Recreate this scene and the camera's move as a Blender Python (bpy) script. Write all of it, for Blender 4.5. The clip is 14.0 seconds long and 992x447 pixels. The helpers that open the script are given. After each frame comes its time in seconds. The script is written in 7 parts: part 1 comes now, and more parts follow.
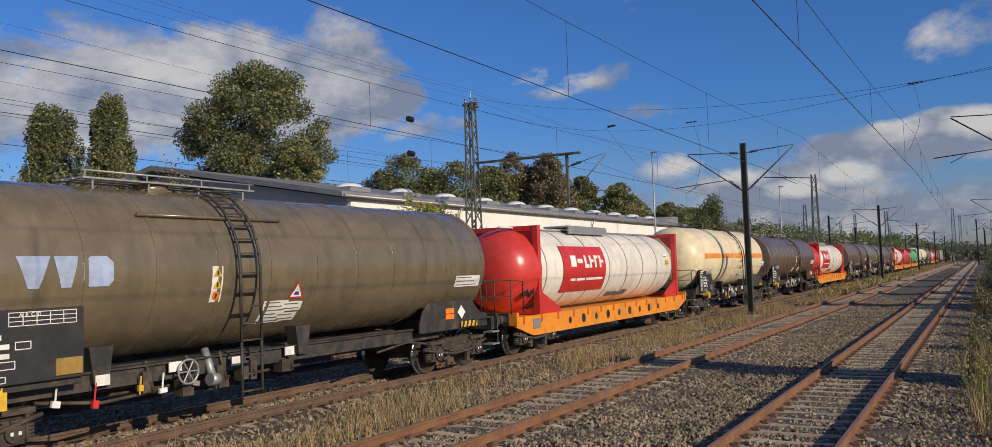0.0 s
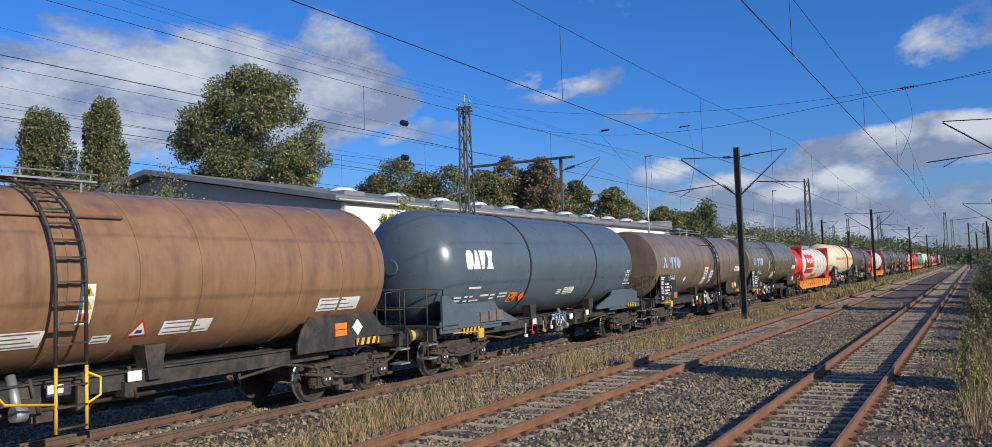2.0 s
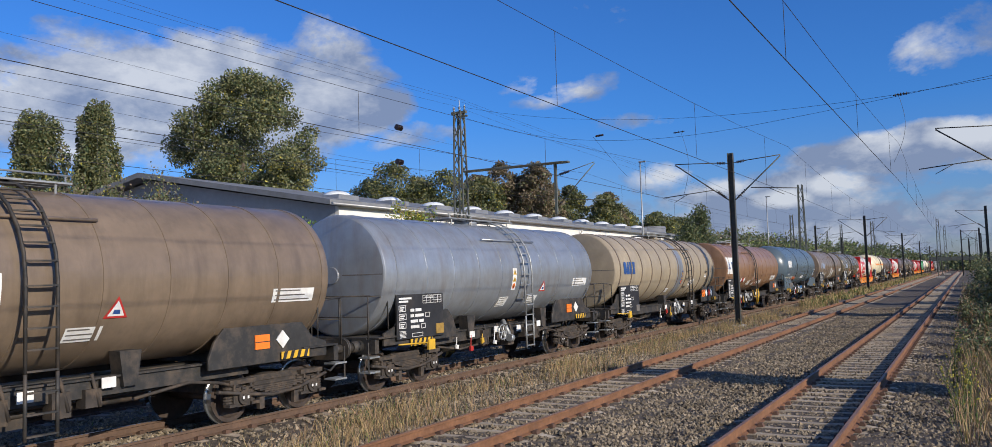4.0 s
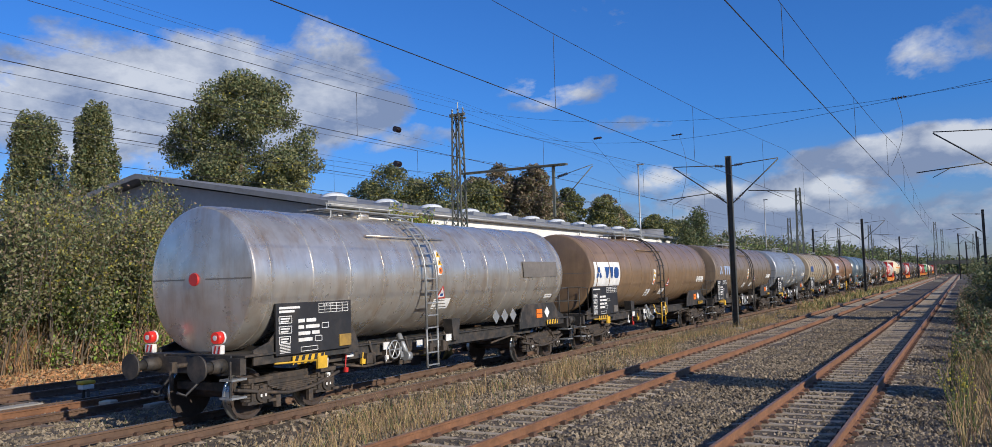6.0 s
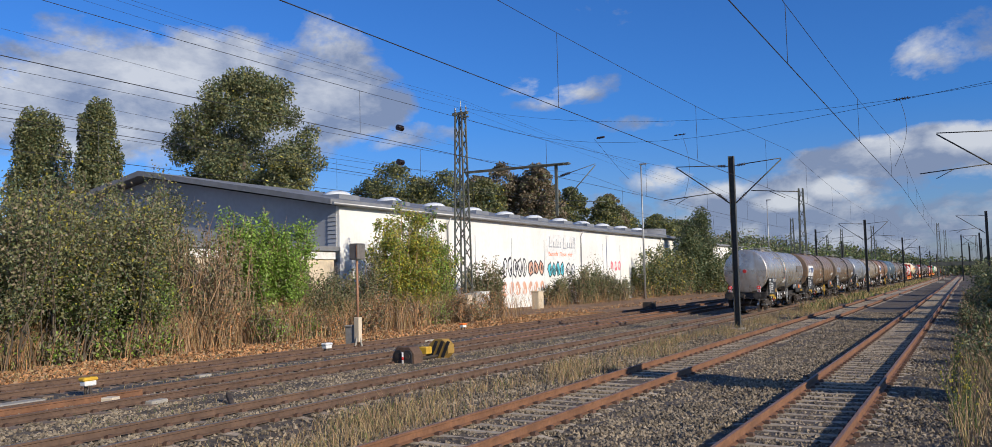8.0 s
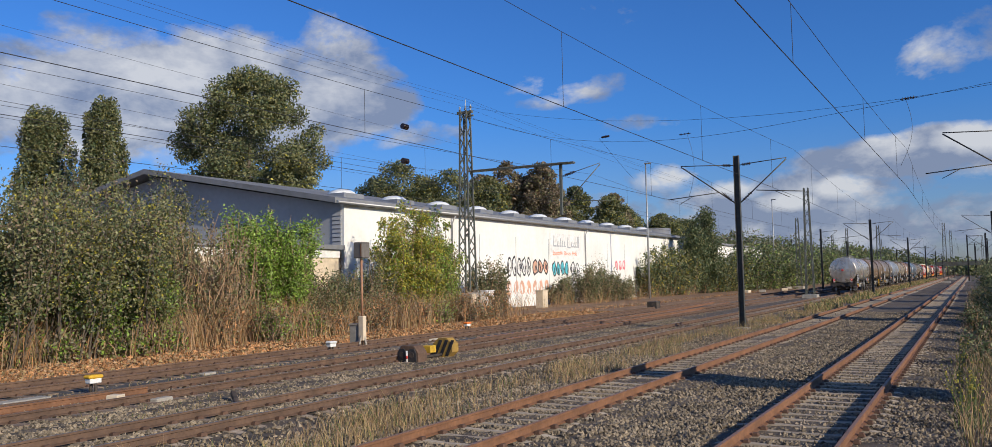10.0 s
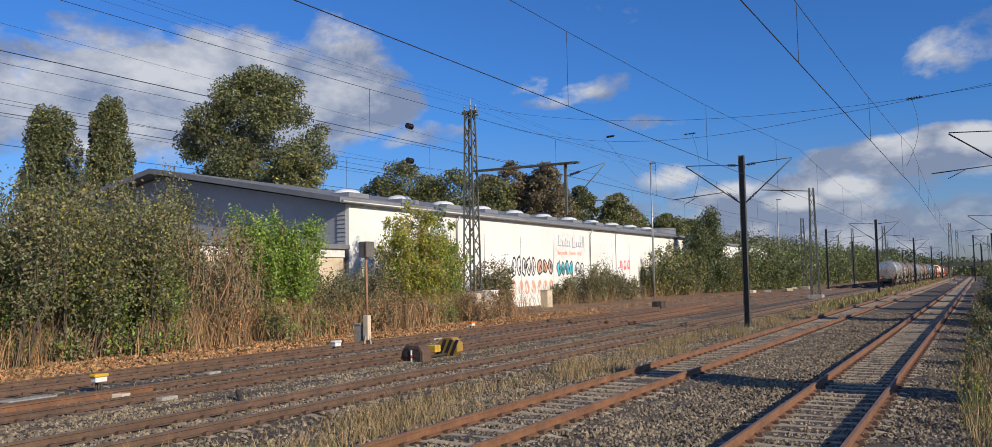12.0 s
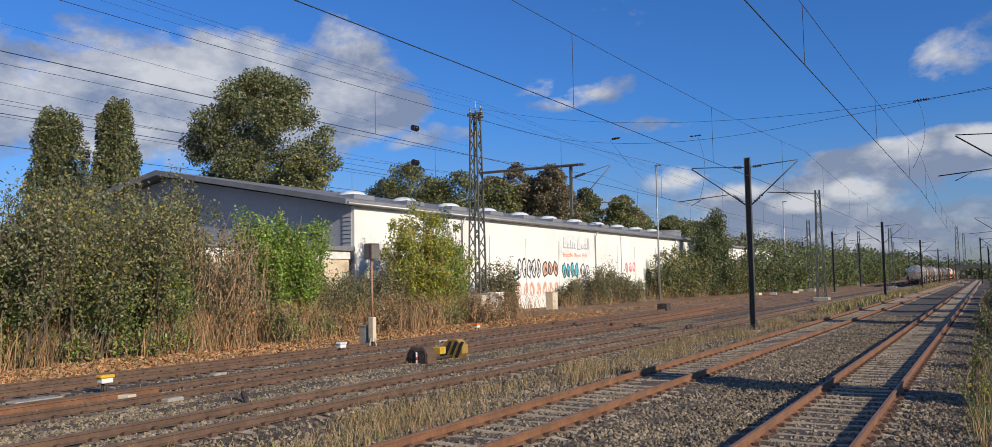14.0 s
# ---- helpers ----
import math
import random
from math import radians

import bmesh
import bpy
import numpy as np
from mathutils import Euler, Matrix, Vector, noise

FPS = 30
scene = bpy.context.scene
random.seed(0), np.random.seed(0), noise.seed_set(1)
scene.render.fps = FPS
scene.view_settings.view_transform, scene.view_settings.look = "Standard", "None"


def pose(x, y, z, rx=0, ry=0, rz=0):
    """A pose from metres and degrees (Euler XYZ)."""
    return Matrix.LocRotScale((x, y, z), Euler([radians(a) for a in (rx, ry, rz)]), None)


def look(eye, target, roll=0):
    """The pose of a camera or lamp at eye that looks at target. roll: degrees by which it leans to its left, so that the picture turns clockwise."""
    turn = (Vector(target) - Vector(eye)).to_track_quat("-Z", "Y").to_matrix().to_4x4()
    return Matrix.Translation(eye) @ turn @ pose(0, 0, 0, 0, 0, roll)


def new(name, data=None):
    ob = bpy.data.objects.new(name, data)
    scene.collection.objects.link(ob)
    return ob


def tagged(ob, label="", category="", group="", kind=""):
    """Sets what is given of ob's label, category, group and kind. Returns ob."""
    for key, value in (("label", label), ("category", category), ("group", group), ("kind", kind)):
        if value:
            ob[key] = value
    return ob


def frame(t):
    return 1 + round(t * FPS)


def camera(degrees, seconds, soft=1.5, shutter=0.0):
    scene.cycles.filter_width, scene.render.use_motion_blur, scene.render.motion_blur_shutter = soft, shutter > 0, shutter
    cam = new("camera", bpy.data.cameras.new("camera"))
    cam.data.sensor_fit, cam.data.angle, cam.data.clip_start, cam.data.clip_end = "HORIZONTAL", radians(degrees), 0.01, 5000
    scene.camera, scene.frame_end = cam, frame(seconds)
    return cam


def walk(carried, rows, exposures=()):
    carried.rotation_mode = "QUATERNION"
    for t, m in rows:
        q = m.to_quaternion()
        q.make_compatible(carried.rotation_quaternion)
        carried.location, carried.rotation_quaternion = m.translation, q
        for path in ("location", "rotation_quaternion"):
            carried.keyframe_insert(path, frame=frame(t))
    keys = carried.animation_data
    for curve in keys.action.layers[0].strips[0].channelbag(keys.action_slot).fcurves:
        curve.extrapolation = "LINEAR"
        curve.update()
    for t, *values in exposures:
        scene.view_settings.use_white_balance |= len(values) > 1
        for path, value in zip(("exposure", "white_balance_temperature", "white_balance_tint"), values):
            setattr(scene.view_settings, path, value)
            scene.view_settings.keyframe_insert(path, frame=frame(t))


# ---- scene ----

# ---------------- camera ----------------
cam = camera(61.4, 14.0, soft=0.5)
EYE = (0.0, 0.0, 2.44)


def aim(yaw, pitch, roll):
    a, p = radians(yaw), radians(pitch)
    return look(EYE, (EYE[0] - math.sin(a) * math.cos(p), EYE[1] + math.cos(a) * math.cos(p), EYE[2] + math.sin(p)), roll)


TURNS = [(0.0, 30.16, 3.20, -1.96), (0.5, 30.04, 3.25, -1.96), (1.0, 29.94, 3.33, -1.97), (1.5, 29.83, 3.40, -1.99),
         (2.0, 29.74, 3.46, -1.98), (2.5, 29.63, 3.54, -1.94), (3.0, 29.54, 3.63, -1.88), (4.2, 29.30, 3.80, -1.77),
         (5.5, 29.18, 3.91, -1.67), (6.0, 29.19, 3.92, -1.62), (6.5, 29.22, 3.93, -1.51), (7.0, 29.24, 3.92, -1.42),
         (7.5, 29.29, 3.90, -1.34), (8.0, 29.36, 3.85, -1.31), (9.2, 29.55, 3.80, -1.21), (10.5, 29.74, 3.77, -1.13),
         (11.0, 29.82, 3.75, -1.10), (11.5, 29.90, 3.75, -1.09), (12.0, 29.99, 3.77, -1.07), (12.5, 30.08, 3.81, -1.03),
         (13.0, 30.17, 3.85, -1.02), (13.5, 30.26, 3.88, -0.99), (14.0, 30.35, 3.91, -0.98)]
LIGHTING = [(0.0, -0.28, 6800, 11), (0.5, -0.20, 6650, 10), (1.0, -0.10, 6270, 10), (1.5, -0.04, 5980, 10), (3.0, -0.03, 6000, 10), (5.5, -0.03, 5960, 10),
            (8.0, -0.05, 6060, 10), (10.5, -0.07, 6270, 10), (14.0, -0.07, 6340, 10)]
walk(cam, [(t, aim(a, p, r)) for t, a, p, r in TURNS], LIGHTING)

# ---------------- sky and sun ----------------
SUN = Vector((0.973 * math.cos(radians(23)), -0.23 * math.cos(radians(23)), math.sin(radians(23)))).normalized()


def link(nt, a, b):
    nt.links.new(a, b)


def build_sky():
    w = bpy.data.worlds.new("sky")
    scene.world = w
    w.use_nodes = True
    nt = w.node_tree
    nt.nodes.clear()
    out = nt.nodes.new("ShaderNodeOutputWorld")
    bg = nt.nodes.new("ShaderNodeBackground")
    sky = nt.nodes.new("ShaderNodeTexSky")
    sky.sky_type, sky.sun_disc = "NISHITA", False
    sky.sun_elevation = math.asin(SUN.z)
    sky.sun_rotation = math.atan2(SUN.x, SUN.y)
    sky.altitude, sky.air_density, sky.dust_density, sky.ozone_density = 50, 1.0, 0.6, 2.5
    co = nt.nodes.new("ShaderNodeTexCoord")

    def noise_at(scale, detail, rough, stretch, dist=0.0):
        mp = nt.nodes.new("ShaderNodeMapping")
        mp.inputs["Scale"].default_value = stretch
        link(nt, co.outputs["Generated"], mp.inputs["Vector"])
        n = nt.nodes.new("ShaderNodeTexNoise")
        n.inputs["Scale"].default_value, n.inputs["Detail"].default_value = scale, detail
        n.inputs["Roughness"].default_value, n.inputs["Distortion"].default_value = rough, dist
        link(nt, mp.outputs["Vector"], n.inputs["Vector"])
        return n.outputs["Fac"]

    def op(kind, a, b, clamp=False):
        m = nt.nodes.new("ShaderNodeMath")
        m.operation, m.use_clamp = kind, clamp
        for n, v in enumerate((a, b)):
            if isinstance(v, (int, float)):
                m.inputs[n].default_value = v
            else:
                link(nt, v, m.inputs[n])
        return m.outputs[0]

    sep = nt.nodes.new("ShaderNodeSeparateXYZ")
    link(nt, co.outputs["Generated"], sep.inputs[0])

    def bank(yaw, pitch, wide, tall):
        """A soft oval of the sky: 1 in its middle, 0 at its rim."""
        a, p = radians(yaw), radians(pitch)
        d = Vector((-math.sin(a) * math.cos(p), math.cos(a) * math.cos(p), math.sin(p)))
        r = Vector((math.cos(a), math.sin(a), 0))
        u = r.cross(d)

        def along(v):
            n = nt.nodes.new("ShaderNodeVectorMath")
            n.operation = "DOT_PRODUCT"
            n.inputs[1].default_value = v
            link(nt, co.outputs["Generated"], n.inputs[0])
            return n.outputs["Value"]
        x, y = op("DIVIDE", along(r), math.sin(radians(wide))), op("DIVIDE", along(u), math.sin(radians(tall)))
        rr = op("ADD", op("MULTIPLY", x, x), op("MULTIPLY", y, y))
        near = op("GREATER_THAN", along(d), 0.0)
        return op("MULTIPLY", op("SUBTRACT", 1.0, rr, True), near)

    banks = None
    for args in CLOUDS:
        m = op("MULTIPLY", bank(*args[:4]), args[4])
        banks = m if banks is None else op("MAXIMUM", banks, m)
    heads = None
    for args in HEADS:
        m = op("MULTIPLY", bank(*args[:4]), args[4])
        heads = m if heads is None else op("MAXIMUM", heads, m)
    n1 = noise_at(7.0, 9, 0.60, (1, 1, 1.7), 0.3)
    n2 = noise_at(22, 6, 0.6, (1, 1, 1.5))
    shape = op("SUBTRACT", op("ADD", op("MULTIPLY", n1, 1.15), op("MULTIPLY", n2, 0.55)), 0.35)
    # unseen broken cloud behind the camera, thickened to lighten and neutralise the shadows
    broad = noise_at(1.6, 3, 0.5, (1, 1, 2.5))
    field = op("ADD", shape, op("MULTIPLY", op("POWER", banks, 0.75), 0.46))
    dense = op("MULTIPLY", op("SUBTRACT", field, 0.70), 4.6, True)
    out_of_view = op("MULTIPLY", op("SUBTRACT", broad, 0.45), 5.0, True)
    behind = op("LESS_THAN", sep.outputs["Y"], -0.1)
    dense = op("MAXIMUM", dense, op("MULTIPLY", op("MULTIPLY", out_of_view, behind), 0.9))
    shade = nt.nodes.new("ShaderNodeMixRGB")
    shade.inputs[1].default_value, shade.inputs[2].default_value = (2.9, 3.45, 4.8, 1), (8.2, 8.2, 8.3, 1)
    lumps = op("SUBTRACT", noise_at(13, 7, 0.6, (1, 1, 1.8), 0.2), 0.5)
    lit = op("ADD", op("MULTIPLY", lumps, 3.2), op("ADD", op("MULTIPLY", heads, 1.05), 0.10))
    link(nt, op("MULTIPLY", lit, 1.0, True), shade.inputs[0])
    mix = nt.nodes.new("ShaderNodeMixRGB")
    link(nt, op("MULTIPLY", dense, 0.92), mix.inputs[0])
    tint = nt.nodes.new("ShaderNodeMixRGB")
    tint.blend_type = "MULTIPLY"
    tint.inputs[0].default_value = 1.0
    hue = nt.nodes.new("ShaderNodeMixRGB")
    hue.inputs[1].default_value, hue.inputs[2].default_value = HORIZON_TINT, SKY_TINT
    link(nt, op("MULTIPLY", sep.outputs["Z"], 5.5, True), hue.inputs[0])
    link(nt, hue.outputs[0], tint.inputs[2])
    link(nt, sky.outputs[0], tint.inputs[1])
    link(nt, tint.outputs[0], mix.inputs[1])
    link(nt, shade.outputs[0], mix.inputs[2])
    link(nt, mix.outputs[0], bg.inputs[0])
    bg.inputs[1].default_value = 0.084
    link(nt, bg.outputs[0], out.inputs[0])


SKY_TINT = (0.42, 0.88, 1.58, 1)
HORIZON_TINT = (0.80, 0.86, 1.20, 1)
# yaw to the left, pitch, half width, half height, strength
CLOUDS = [(54, 12.2, 13, 5.0, 1.7), (63, 11.8, 11, 4.6, 1.6), (46.5, 12.0, 11, 4.9, 1.7), (40.5, 15.4, 4.0, 3.0, 0.7), (40, 12.0, 5.5, 3.4, 1.4),
          (28, 13.3, 2.8, 1.2, 0.5), (22.8, 12.7, 3.4, 1.5, 0.52), (26.3, 11.8, 2.4, 0.7, 0.55), (36, 9.8, 5, 1.3, 0.58), (45.5, 19.5, 2, 1.1, 0.55), (20, 10.3, 4, 0.8, 0.5),
          (-2.0, 13.2, 7.5, 2.6, 0.47), (-1, 7.2, 6, 2.2, 1.4), (5, 6.8, 6.0, 1.8, 1.3), (8, 5.2, 8, 2.2, 1.15), (18.5, 6.3, 3.6, 1.7, 1.15), (14, 5.0, 7, 1.9, 0.95),
          (10.5, 4.3, 6, 1.6, 1.3), (8, 2.6, 24, 2.6, 1.1), (-14, 8, 10, 5, 1.0), (24, 4.5, 8, 1.7, 0.9)]
# sunlit heads of the clouds
HEADS = [(-0.5, 7.8, 2.6, 1.3, 1.0), (7.0, 5.3, 1.9, 0.9, 1.0), (18.3, 6.6, 2.6, 1.1, 1.0), (10.5, 4.5, 2.2, 0.8, 1.0), (4.6, 7.9, 2.6, 0.9, 0.8), (13.5, 5.6, 1.8, 0.8, 0.8),
         (48, 14.6, 12, 2.2, 0.5), (52, 12, 18, 5.5, 0.36), (40, 15.5, 4, 2.5, 0.4), (60, 13.0, 6, 1.6, 0.3), (1, 13.4, 3, 1.3, 0.3), (25, 12.8, 5, 1.2, 0.5)]
build_sky()

sun_data = bpy.data.lights.new("sun", "SUN")
sun_data.energy, sun_data.angle, sun_data.color = 5.0, radians(0.53), (1.0, 0.86, 0.66)
sun = new("sun", sun_data)
sun.matrix_world = look((30, -30, 60), Vector((30, -30, 60)) - SUN)


# ---------------- materials ----------------
def material(name, rgb, rough=0.6, metal=0.0, vary=0.18, grain=8.0, bump=0.0, bump_scale=60.0, dirt=None, dirt_amount=0.0,
             dirt_scale=1.5, streak=None, spec=0.5, per_object=0.0, per_island=0.0, alpha=None, coat=0.0, emit=None, translucent=0.0):
    """A surface with variation at two scales, stains of a second colour, fine relief."""
    m = bpy.data.materials.new(name)
    m.use_nodes = True
    nt = m.node_tree
    b = nt.nodes["Principled BSDF"]
    b.inputs["Metallic"].default_value = metal
    b.inputs["Specular IOR Level"].default_value = spec
    b.inputs["Coat Weight"].default_value = coat
    co = nt.nodes.new("ShaderNodeTexCoord")

    def tex(scale, detail=4.0, stretch=(1, 1, 1), rough_=0.6):
        mp = nt.nodes.new("ShaderNodeMapping")
        mp.inputs["Scale"].default_value = stretch
        link(nt, co.outputs["Object"], mp.inputs["Vector"])
        n = nt.nodes.new("ShaderNodeTexNoise")
        n.inputs["Scale"].default_value, n.inputs["Detail"].default_value, n.inputs["Roughness"].default_value = scale, detail, rough_
        link(nt, mp.outputs["Vector"], n.inputs["Vector"])
        return n.outputs["Fac"]

    def ramp(v, a, b_):
        r = nt.nodes.new("ShaderNodeMapRange")
        r.inputs["From Min"].default_value, r.inputs["From Max"].default_value = a, b_
        link(nt, v, r.inputs["Value"])
        return r.outputs["Result"]

    def mixed(kind, fac, a, c):
        n = nt.nodes.new("ShaderNodeMixRGB")
        n.blend_type = kind
        for i, v in ((0, fac), (1, a), (2, c)):
            if isinstance(v, (int, float)):
                n.inputs[i].default_value = v
            elif isinstance(v, tuple):
                n.inputs[i].default_value = (*v[:3], 1)
            else:
                link(nt, v, n.inputs[i])
        return n.outputs[0]

    lo, hi = tuple(c * (1 - vary) for c in rgb), tuple(min(1, c * (1 + vary)) for c in rgb)
    col = mixed("MIX", ramp(tex(grain * 0.12, 3), 0.3, 0.7), lo, hi)
    fine = mixed("MIX", ramp(tex(grain, 6), 0.3, 0.7), (1 - vary,) * 3, (1 + vary * 0.6,) * 3)
    col = mixed("MULTIPLY", 1.0, col, fine)
    if dirt:
        col = mixed("MIX", (lambda v: mixed("MULTIPLY", 1.0, v, (dirt_amount,) * 3))(ramp(tex(dirt_scale, 8, streak or (1, 1, 1), 0.68), 0.46, 0.68)), col, dirt)
    if per_object or per_island:
        if per_object:
            src = nt.nodes.new("ShaderNodeObjectInfo").outputs["Random"]
            amount = per_object
        else:
            src = nt.nodes.new("ShaderNodeNewGeometry").outputs["Random Per Island"]
            amount = per_island
        r = nt.nodes.new("ShaderNodeMapRange")
        r.inputs["To Min"].default_value, r.inputs["To Max"].default_value = 1 - amount, 1 + amount
        link(nt, src, r.inputs["Value"])
        col = mixed("MULTIPLY", 1.0, col, r.outputs["Result"])
    link(nt, col, b.inputs["Base Color"])
    rr = nt.nodes.new("ShaderNodeMapRange")
    rr.inputs["To Min"].default_value, rr.inputs["To Max"].default_value = max(0.03, rough - 0.12), min(1, rough + 0.12)
    link(nt, tex(grain * 0.6, 4), rr.inputs["Value"])
    link(nt, rr.outputs["Result"], b.inputs["Roughness"])
    if bump:
        bn = nt.nodes.new("ShaderNodeBump")
        bn.inputs["Strength"].default_value, bn.inputs["Distance"].default_value = 0.6, bump
        link(nt, tex(bump_scale, 5), bn.inputs["Height"])
        link(nt, bn.outputs[0], b.inputs["Normal"])
    if emit:
        b.inputs["Emission Color"].default_value, b.inputs["Emission Strength"].default_value = (*emit[:3], 1), emit[3]
    if translucent:
        tr = nt.nodes.new("ShaderNodeBsdfTranslucent")
        link(nt, col, tr.inputs[0])
        mx = nt.nodes.new("ShaderNodeMixShader")
        mx.inputs[0].default_value = translucent
        link(nt, b.outputs[0], mx.inputs[1])
        link(nt, tr.outputs[0], mx.inputs[2])
        link(nt, mx.outputs[0], nt.nodes["Material Output"].inputs[0])
    return m


